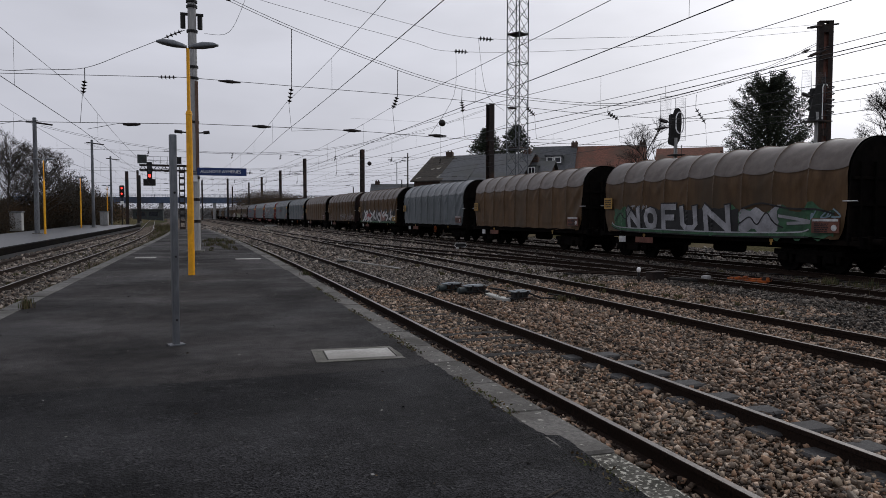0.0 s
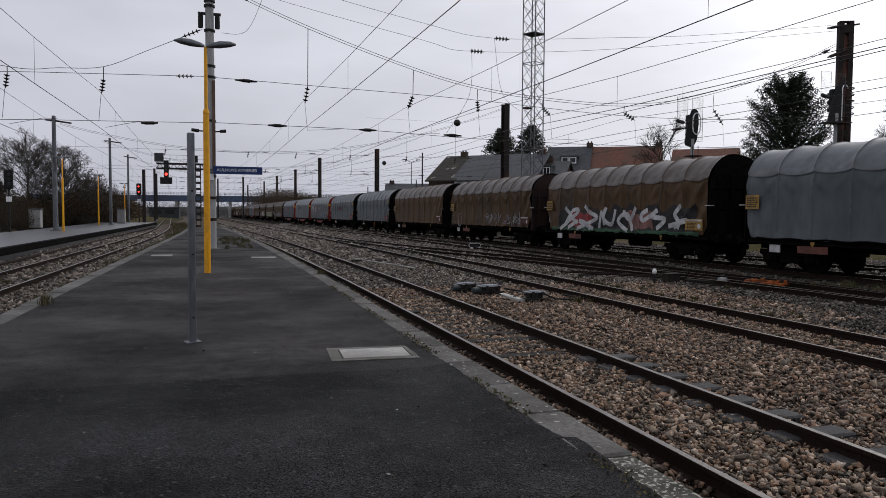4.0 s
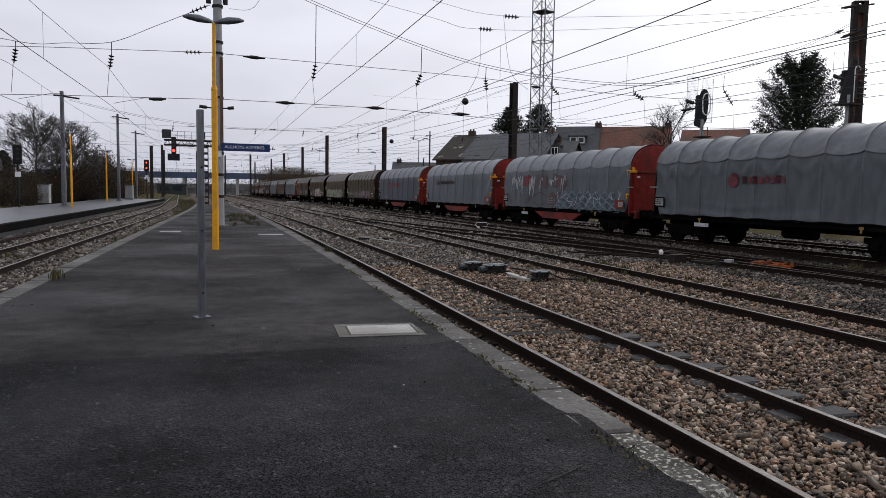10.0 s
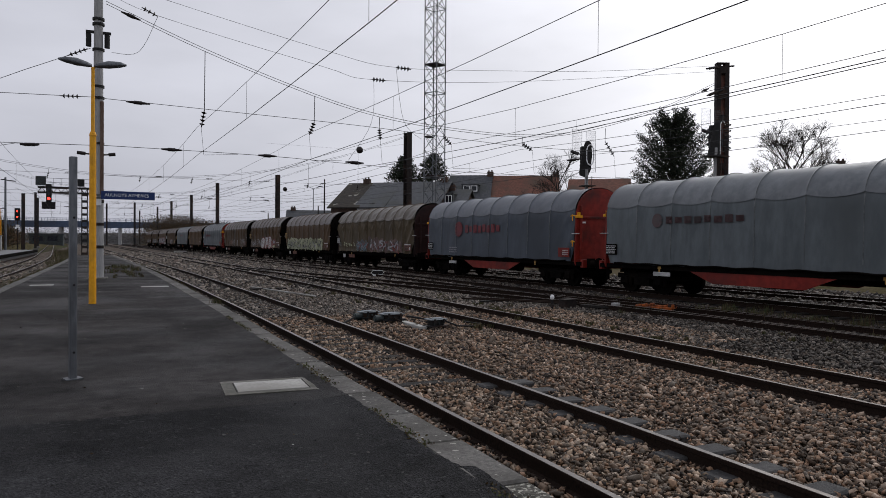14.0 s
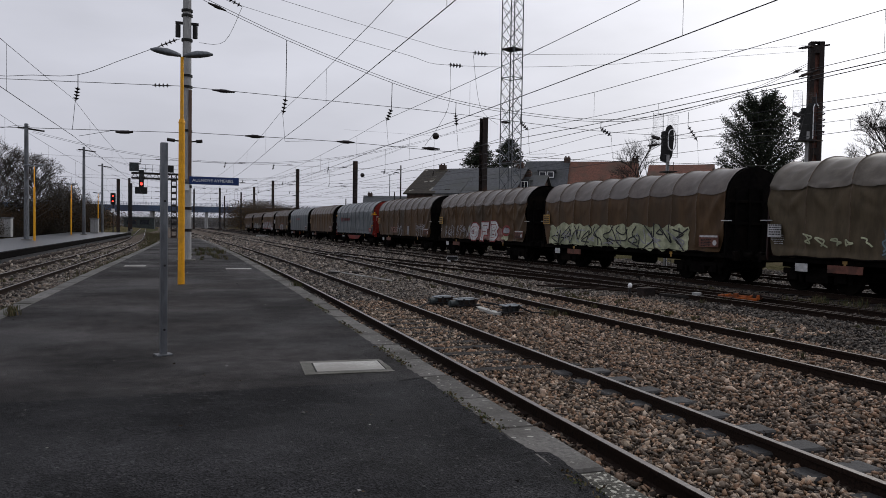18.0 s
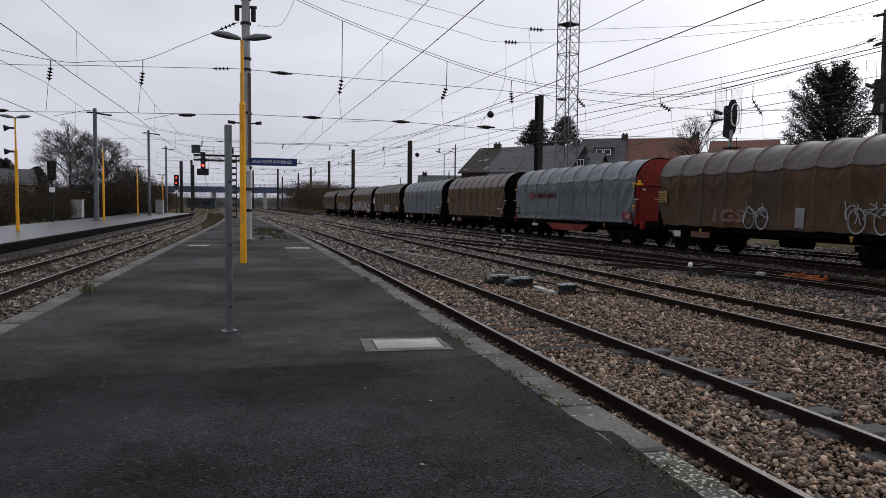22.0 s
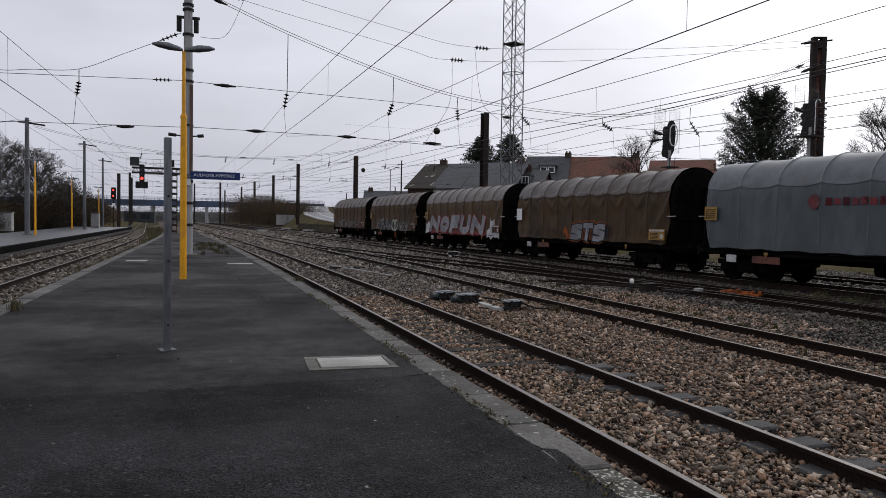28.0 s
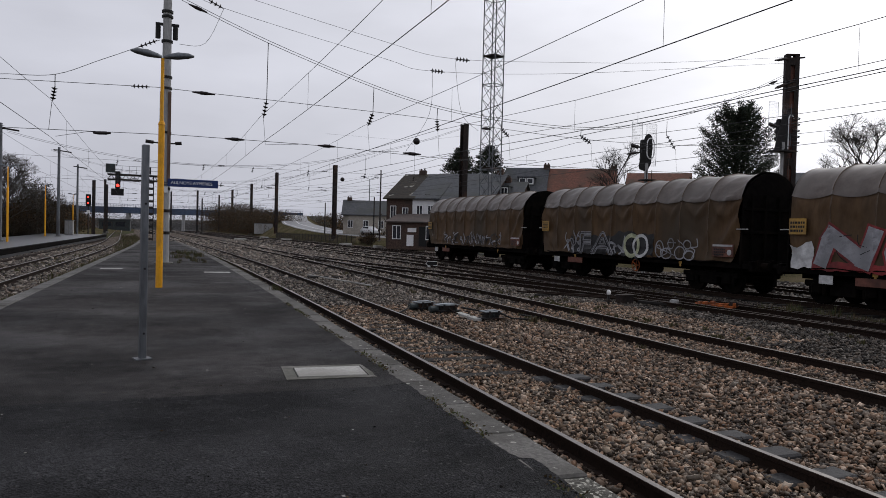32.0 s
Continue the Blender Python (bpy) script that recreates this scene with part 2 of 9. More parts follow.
M["pale_concrete"] = surf("pale_concrete", (0.3, 0.3, 0.28), (0.46, 0.45, 0.42), 30, 0.8, 0.3, c3=(0.22, 0.21, 0.19), big=0.8)
M["ballast"] = surf("ballast_bed", (0.02, 0.0165, 0.0135), (0.19, 0.155, 0.128), 14, 0.95, 1.0, c3=(0.075, 0.06, 0.05), big=0.25, patch=0.6, dist=0.08, spec=0.04, tight=0.08, spots=((0.3, 0.27, 0.23), 9, 0.64))
# near bed, darkened so the shade between loose stones is in its colour
M["ballast_gap_shade"] = surf("gap_shaded_ballast_bed", (0.0115, 0.0092, 0.00805), (0.092, 0.069, 0.05405), 24, 0.95, 1.0, c3=(0.04025, 0.0299, 0.023), big=0.4, patch=0.6, dist=0.04, spec=0.05, tight=0.08, spots=((0.138, 0.1092, 0.08625), 18, 0.66))
M["earth"] = surf("earth", (0.0405, 0.03645, 0.02835), (0.0945, 0.0837, 0.06075), 3, 0.95, 0.6, c3=(0.054, 0.0675, 0.027), big=0.12, patch=0.6, dist=0.05, spec=0.0)
M["grass"] = surf("grass_ground", (0.0393, 0.03734, 0.01769), (0.09826, 0.08644, 0.04913), 6, 0.95, 0.8, c3=(0.1228, 0.09826, 0.06486), big=0.3, patch=0.5, dist=0.05, spec=0.0)
M["rail_side"] = surf("rail_rust", (0.010, 0.007, 0.006), (0.03, 0.019, 0.014), 40, 0.85, 0.4, c3=(0.02, 0.013, 0.01), big=3, spec=0.08)
M["rail_top"] = surf("rail_steel", (0.11, 0.097, 0.088), (0.2, 0.18, 0.165), 25, 0.36, 0.1, metal=0.7, c3=(0.1, 0.08, 0.068), big=2)
M["sleeper"] = surf("sleeper_wood", (0.0112, 0.0098, 0.00875), (0.0315, 0.028, 0.0252), 14, 0.9, 0.6, shift=0.25, stretch=(1.7, 13.6, 1.7))
M["sleeper_block"] = surf("sleeper_concrete", (0.035, 0.034, 0.034), (0.07, 0.068, 0.067), 30, 0.8, 0.4, shift=0.2)
M["galva"] = surf("galvanised_steel", (0.1, 0.11, 0.12), (0.18, 0.19, 0.205), 14, 0.5, 0.1, metal=0.35, c3=(0.08, 0.08, 0.085), big=2, stretch=(1, 1, 0.3))
M["yellow"] = surf("yellow_paint", (0.72, 0.33, 0.012), (0.85, 0.41, 0.02), 9, 0.45, 0.08, c3=(0.5, 0.25, 0.03), big=1.2, patch=0.35)
M["mast_concrete"] = surf("mast_concrete", (0.27, 0.27, 0.27), (0.36, 0.36, 0.355), 12, 0.8, 0.3, c3=(0.16, 0.13, 0.11), big=0.5, patch=0.4, stretch=(1, 1, 0.25))
M["dark_steel"] = surf("dark_steel", (0.012, 0.012, 0.013), (0.035, 0.033, 0.033), 10, 0.6, 0.2, metal=0.3, c3=(0.06, 0.035, 0.025), big=1.0, patch=0.4)
M["rust_steel"] = surf("rusty_mast", (0.01364, 0.01116, 0.01054), (0.0341, 0.0248, 0.0217), 8, 0.75, 0.2, metal=0.2, c3=(0.0682, 0.0372, 0.0248), big=0.8, patch=0.4)
M["rust_pale"] = surf("pale_rust_streaks", (0.1, 0.062, 0.045), (0.19, 0.13, 0.1), 6, 0.8, 0.2, c3=(0.25, 0.23, 0.21), big=0.7, patch=0.4, stretch=(1, 1, 0.2))
M["wire"] = surf("wire", (0.02, 0.02, 0.022), (0.05, 0.05, 0.052), 5, 0.6, 0, metal=0.4)
M["insulator"] = surf("insulator_glaze", (0.012, 0.01, 0.01), (0.03, 0.024, 0.022), 8, 0.25, 0)
M["blue"] = surf("blue_enamel", (0.010, 0.028, 0.11), (0.014, 0.036, 0.14), 6, 0.35, 0.05)
M["white"] = surf("white_enamel", (0.7, 0.7, 0.7), (0.8, 0.8, 0.8), 6, 0.45, 0.05)
M["signal_red"] = glow("signal_red", (1.0, 0.03, 0.02), 5.0)
M["black"] = surf("black_paint", (0.006, 0.006, 0.006), (0.016, 0.016, 0.016), 10, 0.6, 0.1)
M["blue_bridge"] = surf("bridge_paint", (0.05, 0.075, 0.13), (0.08, 0.11, 0.17), 1.0, 0.6, 0.1, c3=(0.05, 0.06, 0.09), big=0.1)
M["slate"] = surf("slate", (0.0385, 0.042, 0.0476), (0.077, 0.0805, 0.0875), 3, 0.6, 0.3, c3=(0.049, 0.0525, 0.049), big=0.5)
M["roof_dull"] = surf("dull_brown_tiles", (0.07, 0.055, 0.05), (0.12, 0.095, 0.085), 4, 0.8, 0.5, c3=(0.06, 0.055, 0.05), big=0.5, patch=0.5)
M["moss_roof"] = surf("mossy_tiles", (0.02363, 0.021, 0.01837), (0.0525, 0.04462, 0.03675), 4, 0.9, 0.5, c3=(0.05, 0.043, 0.026), big=0.35, patch=0.5, spots=((0.26, 0.25, 0.22), 0.8, 0.66))
M["red_tile"] = surf("red_roof_tiles", (0.11, 0.05, 0.036), (0.19, 0.085, 0.06), 4, 0.85, 0.5, c3=(0.09, 0.06, 0.045), big=0.5, patch=0.5)
M["brick"] = surf("brick_wall", (0.05, 0.032, 0.026), (0.095, 0.062, 0.048), 6, 0.9, 0.4, c3=(0.05, 0.04, 0.034), big=0.5)
M["render_white"] = surf("white_render", (0.62, 0.62, 0.63), (0.72, 0.72, 0.73), 3, 0.85, 0.1, c3=(0.5, 0.5, 0.5), big=0.4)
M["cream"] = surf("cream_render", (0.3, 0.27, 0.23), (0.38, 0.35, 0.3), 3, 0.85, 0.1, c3=(0.22, 0.2, 0.17), big=0.4)
M["glass"] = surf("window_glass", (0.02, 0.022, 0.026), (0.04, 0.042, 0.05), 2, 0.08, 0)
# bark of the far trees, lightened to paint in backlit haze
M["bark_hazed"] = surf("haze_lightened_bark", (0.05, 0.045, 0.04), (0.1, 0.09, 0.08), 10, 0.9, 0.3, stretch=(1, 1, 0.3), spec=0.05)
M["bark"] = surf("bark", (0.024, 0.0204, 0.0168), (0.06, 0.051, 0.042), 10, 0.9, 0.5, stretch=(1, 1, 0.3))
M["tarp_brown"] = surf("brown_tarpaulin", (0.05498, 0.03167, 0.01526), (0.09682, 0.05778, 0.02939), 2.6, 0.55, 0.35, c3=(0.05168, 0.03778, 0.02487), big=0.5, patch=0.5, spread=0.12, shift=0.12, stretch=(1, 1, 0.3), dist=0.02, spec=0.14)
# paler cloth tones for the highlight painted along the hoop ridges
M["ridge_brown"] = surf("ridge_lit_brown_cloth", (0.075, 0.05, 0.033), (0.15, 0.115, 0.085), 5, 0.6, 0.1, c3=(0.085, 0.055, 0.034), big=1.2, patch=0.6, spec=0.2)
M["ridge_grey"] = surf("ridge_lit_grey_cloth", (0.09, 0.1, 0.1), (0.17, 0.18, 0.18), 5, 0.6, 0.1, c3=(0.1, 0.11, 0.11), big=1.2, patch=0.6, spec=0.2)
M["tarp_olive"] = surf("olive_tarpaulin", (0.05662, 0.04326, 0.02538), (0.09992, 0.07676, 0.04821), 2.6, 0.6, 0.25, c3=(0.07494, 0.06001, 0.04187), big=0.5, patch=0.5, spread=0.12, stretch=(1, 1, 0.3), dist=0.02, spec=0.16)
# roof sheets: flank cloth made paler, sky light on the upward side painted in
M["roof_olive"] = surf("skylit_olive_roof_sheet", (0.07374, 0.06011, 0.04521), (0.118, 0.09838, 0.07651), 2.6, 0.42, 0.3, c3=(0.09832, 0.08379, 0.06607), big=0.6, patch=0.5, spread=0.1, dist=0.02, spec=0.45)
M["roof_brown"] = surf("skylit_brown_roof_sheet", (0.06624, 0.04997, 0.04048), (0.1086, 0.08746, 0.07456), 2.6, 0.42, 0.3, c3=(0.092, 0.0776, 0.06808), big=0.6, patch=0.5, spread=0.1, shift=0.14, dist=0.02, spec=0.45)
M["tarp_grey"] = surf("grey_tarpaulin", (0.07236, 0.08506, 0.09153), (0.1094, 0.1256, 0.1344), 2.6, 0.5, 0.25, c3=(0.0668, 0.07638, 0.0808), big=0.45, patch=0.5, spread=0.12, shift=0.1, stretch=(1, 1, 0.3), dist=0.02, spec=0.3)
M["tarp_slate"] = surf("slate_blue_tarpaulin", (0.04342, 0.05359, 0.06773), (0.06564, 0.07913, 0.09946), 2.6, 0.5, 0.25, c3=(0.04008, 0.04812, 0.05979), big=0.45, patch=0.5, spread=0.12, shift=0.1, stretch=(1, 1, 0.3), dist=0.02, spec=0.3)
M["roof_grey"] = surf("skylit_grey_roof_sheet", (0.09196, 0.1024, 0.1104), (0.1421, 0.1545, 0.1643), 2.6, 0.4, 0.25, c3=(0.1003, 0.1075, 0.114), big=0.6, patch=0.5, spread=0.1, shift=0.12, dist=0.02, spec=0.5)
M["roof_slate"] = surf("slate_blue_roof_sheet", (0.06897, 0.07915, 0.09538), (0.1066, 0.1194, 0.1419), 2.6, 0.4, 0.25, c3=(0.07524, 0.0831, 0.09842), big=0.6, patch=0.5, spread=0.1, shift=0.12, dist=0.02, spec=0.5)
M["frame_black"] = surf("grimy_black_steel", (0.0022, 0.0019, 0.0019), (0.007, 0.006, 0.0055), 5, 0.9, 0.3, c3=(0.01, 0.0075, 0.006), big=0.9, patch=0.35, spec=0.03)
M["frame_red"] = surf("red_wagon_paint", (0.1594, 0.01275, 0.0085), (0.2444, 0.02337, 0.01488), 4, 0.5, 0.2, c3=(0.06375, 0.01488, 0.01169), big=0.8, patch=0.45)
M["frame_oxide"] = surf("dark_oxide_paint", (0.014, 0.006, 0.0055), (0.03, 0.011, 0.009), 4, 0.65, 0.2, c3=(0.009, 0.006, 0.006), big=0.8, patch=0.5)
M["plate_rust"] = surf("dull_red_plate", (0.11, 0.042, 0.03), (0.17, 0.07, 0.05), 7, 0.6, 0.1, c3=(0.06, 0.03, 0.024), big=2.0, patch=0.5)
M["yellow_panel"] = surf("faded_yellow_panel", (0.3, 0.17, 0.04), (0.42, 0.25, 0.06), 6, 0.6, 0.1, c3=(0.25, 0.16, 0.06), big=2)
M["orange"] = surf("orange_paint", (0.2, 0.045, 0.01), (0.36, 0.09, 0.016), 12, 0.8, 0.3, c3=(0.07, 0.026, 0.014), big=4, patch=0.6)
M["box_grey"] = surf("grey_point_machine", (0.022, 0.029, 0.03), (0.055, 0.069, 0.07), 10, 0.55, 0.2, c3=(0.03, 0.028, 0.026), big=2)
M["lid_grey"] = surf("worn_grey_lid", (0.15, 0.1725, 0.1875), (0.3, 0.33, 0.3525), 14, 0.5, 0.15, c3=(0.075, 0.075, 0.075), big=3, patch=0.5)
M["stones"] = island_mat("ballast_stones", [(0.3176, 0.2171, 0.1477), (0.1588, 0.1108, 0.07834), (0.04704, 0.03391, 0.02574), (0.253, 0.156, 0.09847), (0.4704, 0.3562, 0.2686), (0.1352, 0.1108, 0.0884), (0.02822, 0.02148, 0.0179), (0.294, 0.1808, 0.1163), (0.1999, 0.156, 0.1197), (0.07528, 0.05314, 0.03805), (0.1118, 0.08366, 0.06266), (0.2236, 0.1674, 0.1231)], 0.7, 45)
M["stones_tan"] = island_mat("tan_ballast_stones", [(0.3974, 0.2938, 0.2074), (0.2074, 0.1469, 0.09936), (0.05184, 0.03888, 0.02938), (0.311, 0.1987, 0.1253), (0.4752, 0.3802, 0.2938), (0.1469, 0.121, 0.09504), (0.2765, 0.216, 0.1555), (0.0864, 0.0648, 0.04752)], 0.7, 45)
M["stones_grey"] = island_mat("sooty_ballast_stones", [(0.1234, 0.1053, 0.08712), (0.0726, 0.06026, 0.04937), (0.02541, 0.02105, 0.01815), (0.1016, 0.07841, 0.06171), (0.1888, 0.1633, 0.1379), (0.06171, 0.0559, 0.04937), (0.01742, 0.01452, 0.01307), (0.09075, 0.07986, 0.06897), (0.04356, 0.03485, 0.02904)], 0.7, 45)
M["stones_mid"] = island_mat("grey_ballast_stones", [(0.2221, 0.1896, 0.1568), (0.1307, 0.1085, 0.08886), (0.04573, 0.03788, 0.03266), (0.1829, 0.1411, 0.1111), (0.3398, 0.294, 0.2482), (0.1111, 0.1006, 0.08886), (0.03136, 0.02614, 0.02353), (0.1633, 0.1438, 0.1242), (0.07841, 0.06274, 0.05227)], 0.7, 45)
M["leaf_dark"] = island_mat("conifer_needles", [(0.012, 0.017, 0.011), (0.022, 0.03, 0.017), (0.038, 0.044, 0.025), (0.017, 0.022, 0.015)], 0.8, 3)
M["leaf_dry"] = island_mat("autumn_leaves", [(0.085, 0.05, 0.024), (0.05, 0.04, 0.024), (0.04, 0.036, 0.018), (0.11, 0.06, 0.025), (0.055, 0.04, 0.028), (0.03, 0.024, 0.017), (0.07, 0.056, 0.04)], 0.9, 3)
M["scrub"] = scrub_mat("scrub_leaves", [(0.016, 0.0165, 0.011), (0.022, 0.02, 0.013), (0.062, 0.036, 0.018), (0.03, 0.025, 0.017), (0.05, 0.04, 0.026), (0.02, 0.021, 0.014)], 0.16)
# distance haze is mixed into the greys of the next two
M["leaf_far"] = island_mat("haze_tinted_twigs", [(0.081, 0.0783, 0.0756), (0.0648, 0.06372, 0.0621), (0.0918, 0.0891, 0.0891), (0.0702, 0.0648, 0.0594)], 0.9, 3)
M["far_land"] = surf("haze_tinted_land", (0.066, 0.066, 0.0672), (0.17, 0.168, 0.168), 0.35, 0.95, 0.6, c3=(0.072, 0.066, 0.06), big=0.04, dist=0.3, spec=0.05)
M["weed"] = island_mat("weed_blades", [(0.07, 0.078, 0.03), (0.1, 0.085, 0.042), (0.05, 0.058, 0.024), (0.095, 0.068, 0.036), (0.05, 0.036, 0.022)], 0.9, 3)
M["crumbs"] = island_mat("leaf_and_stone_crumbs", [(0.2, 0.19, 0.17), (0.05, 0.035, 0.02), (0.1, 0.07, 0.04), (0.012, 0.012, 0.012), (0.3, 0.29, 0.27), (0.02, 0.018, 0.016)], 0.9, 30)
M["paint_white"] = surf("sprayed_white", (0.375, 0.375, 0.375), (0.575, 0.575, 0.575), 5, 0.5, 0.05, c3=(0.275, 0.275, 0.275), big=1.5)
M["paint_silver"] = surf("sprayed_silver", (0.203, 0.203, 0.2175), (0.348, 0.348, 0.3697), 4, 0.5, 0.05, c3=(0.1305, 0.1305, 0.1377), big=1.0)
M["paint_green"] = surf("sprayed_green", (0.018, 0.06, 0.03), (0.04, 0.11, 0.055), 4, 0.5, 0.05, c3=(0.02, 0.04, 0.025), big=1.2)
M["paint_red"] = surf("sprayed_red", (0.17, 0.018, 0.02), (0.26, 0.035, 0.035), 5, 0.5, 0.05, c3=(0.1, 0.02, 0.02), big=1.5)
M["paint_pink"] = surf("sprayed_pink", (0.1568, 0.0672, 0.05824), (0.2688, 0.1288, 0.1064), 4, 0.5, 0.05, c3=(0.0784, 0.0504, 0.0448), big=1.2)
M["paint_pale"] = surf("sprayed_pale_yellow", (0.2625, 0.28, 0.175), (0.4725, 0.4813, 0.3237), 4, 0.5, 0.05, c3=(0.1575, 0.175, 0.105), big=1.2)
M["paint_blue"] = surf("sprayed_pale_blue", (0.1, 0.15, 0.18), (0.17, 0.23, 0.265), 5, 0.5, 0.05)
M["paint_faded"] = surf("washed_out_pink_spray", (0.075, 0.048, 0.042), (0.17, 0.105, 0.095), 3.5, 0.55, 0.05, c3=(0.055, 0.045, 0.036), big=1.4, patch=0.7)
M["paint_blue_faded"] = surf("washed_out_blue_spray", (0.055, 0.066, 0.07), (0.12, 0.15, 0.17), 3.5, 0.55, 0.05, c3=(0.05, 0.05, 0.045), big=1.6, patch=0.7)
M["paint_brown"] = surf("sprayed_dark_brown", (0.03, 0.02, 0.014), (0.05, 0.034, 0.024), 5, 0.6, 0.05)
M["logo_faint"] = surf("washed_out_red_print", (0.09, 0.048, 0.05), (0.125, 0.075, 0.077), 3, 0.5, 0.05, c3=(0.085, 0.07, 0.071), big=1.2, patch=0.6)
M["paint_black"] = surf("sprayed_black", (0.008, 0.008, 0.009), (0.016, 0.016, 0.017), 5, 0.5, 0.05)
M["logo_red"] = surf("faded_red_print", (0.1299, 0.02299, 0.02926), (0.1798, 0.03135, 0.03762), 3, 0.5, 0.05, c3=(0.0999, 0.0418, 0.04807), big=1.2, patch=0.5)


# ---- mesh helpers ----
def link_bm(name, bm, material, smooth=False):
    me = bpy.data.meshes.new(name)
    bm.normal_update()
    bm.to_mesh(me)
    bm.free()
    for m in material if isinstance(material, (list, tuple)) else [material]:
        me.materials.append(m)
    if smooth:
        me.shade_smooth()
    return me


def part(name, bm, material, parent, label="", m=None, smooth=False):
    """Links a bmesh (or a ready mesh) as one mesh object under a thing or a part."""
    me = bm if isinstance(bm, bpy.types.Mesh) else link_bm(name, bm, material, smooth)
    ob = new(name, me)
    ob.parent = parent
    if m is not None:
        ob.matrix_basis = m
    if label:
        tagged(ob, label)
    return ob


def thing(name, m, label, category, group="", kind=""):
    ob = new(name)
    ob.matrix_basis = m
    ob.empty_display_size = 0.2
    return tagged(ob, label, category, group, kind)


def solo(name, bm, material, label, category, group="", kind="", m=None, smooth=False):
    me = bm if isinstance(bm, bpy.types.Mesh) else link_bm(name, bm, material, smooth)
    ob = new(name, me)
    if m is not None:
        ob.matrix_basis = m
    return tagged(ob, label, category, group, kind)


def box(bm, x0, x1, y0, y1, z0, z1, bevel=0.0):
    r = bmesh.ops.create_cube(bm, size=1)
    bmesh.ops.transform(bm, matrix=Matrix.Translation(((x0 + x1) / 2, (y0 + y1) / 2, (z0 + z1) / 2)) @ Matrix.Diagonal((x1 - x0, y1 - y0, z1 - z0, 1)), verts=r["verts"])
    if bevel:
        es = list({e for v in r["verts"] for e in v.link_edges})
        bmesh.ops.bevel(bm, geom=es, offset=bevel, segments=1, affect="EDGES")
    return bm


def boxes(*rows, bevel=0.0):
    bm = bmesh.new()
    for r in rows:
        box(bm, *r, bevel=bevel)
    return bm


def rod(bm, a, b, r, r2=None, seg=8, cap=True):
    a, b = Vector(a), Vector(b)
    d = b - a
    m = Matrix.Translation((a + b) / 2) @ d.to_track_quat("Z", "Y").to_matrix().to_4x4()
    bmesh.ops.create_cone(bm, cap_ends=cap, segments=seg, radius1=r, radius2=r if r2 is None else r2, depth=d.length, matrix=m)
    return bm


def rods(*rows, seg=8):
    bm = bmesh.new()
    for row in rows:
        rod(bm, *row, seg=seg)
    return bm


def tube_mesh(name, lines, r, material, n=4):
    """Thin tubes along polylines, joined in one mesh."""
    V, F = [], []
    for pts in lines:
        pts = [Vector(p) for p in pts]
        base = len(V)
        for i, p in enumerate(pts):
            d = (pts[min(i + 1, len(pts) - 1)] - pts[max(i - 1, 0)]).normalized()
            u = d.cross(Vector((0, 0, 1)))
            u = u.normalized() if u.length > 1e-3 else Vector((1, 0, 0))
            w = u.cross(d)
            for k in range(n):
                a = 2 * math.pi * k / n
                V.append(p + (u * math.cos(a) + w * math.sin(a)) * r)
        for i in range(len(pts) - 1):
            for k in range(n):
                a, b = base + i * n + k, base + i * n + (k + 1) % n
                F.append((a, b, b + n, a + n))
        F.append(tuple(base + k for k in range(n))[::-1])
        F.append(tuple(base + (len(pts) - 1) * n + k for k in range(n)))
    me = bpy.data.meshes.new(name)
    me.from_pydata(V, [], F)
    me.materials.append(material)
    me.update()
    return me


def sweep(name, section, pts, material, closed=True):
    """A section (sideways, up) carried along a level polyline."""
    V, F, n = [], [], len(section)
    for i, p in enumerate(pts):
        a, b = pts[max(i - 1, 0)], pts[min(i + 1, len(pts) - 1)]
        d = Vector((b[0] - a[0], b[1] - a[1], 0)).normalized()
        s = Vector((d.y, -d.x, 0))
        for u, w in section:
            V.append((p[0] + s.x * u, p[1] + s.y * u, p[2] + w))
    for i in range(len(pts) - 1):
        for k in range(n if closed else n - 1):
            a, b = i * n + k, i * n + (k + 1) % n
            F.append((a, b, b + n, a + n))
    if closed:
        F.append(tuple(range(n))[::-1])
        F.append(tuple((len(pts) - 1) * n + k for k in range(n)))
    me = bpy.data.meshes.new(name)
    me.from_pydata(V, [], F)
    for q in material if isinstance(material, (list, tuple)) else [material]:
        me.materials.append(q)
    me.update()
    return me


def words(text, size, depth=0.0):
    """Letters of the built-in font as a mesh, centred, in the XY plane."""
    cu = bpy.data.curves.new("letters", "FONT")
    cu.body, cu.size, cu.extrude, cu.align_x, cu.align_y = text, size, depth, "CENTER", "CENTER"
    cu.resolution_u = 3
    tmp = bpy.data.objects.new("letters", cu)
    scene.collection.objects.link(tmp)
    me = bpy.data.meshes.new_from_object(tmp.evaluated_get(bpy.context.evaluated_depsgraph_get()))
    bpy.data.objects.remove(tmp)
    bpy.data.curves.remove(cu)
    me.materials.clear()
    return me


# ---- plan: z = 0 is the top of the rails, y runs up the line ----
PLAT = 0.35


def bend(y, k=0.00046):
    """How far the line swings to the left by y."""
    return k * y * y if y < 60 and y > 0 else (0 if y <= 0 else k * 3600 + 2 * k * 60 * (y - 60))


def x1(y):
    return 4.22 - bend(y)


def x2(y):
    return 9.1 - bend(y, 0.0004)


def x3(y):
    return 15.3 - bend(y, 0.00043)


def x3b(y):
    """The crossover from the third track to the second."""
    return float(np.interp(y, [2, 8, 14, 18, 22, 26, 30, 40, 50, 60], [15.28, 15.2, 14.95, 14.55, 13.9, 13.1, 12.3, 10.3, 8.7, 7.7]))


def x0(y):
    return -5.95 - (0.0006 * (y - 45) ** 2 if y > 45 else 0) if y < 100 else -7.765 - 0.066 * (y - 100)


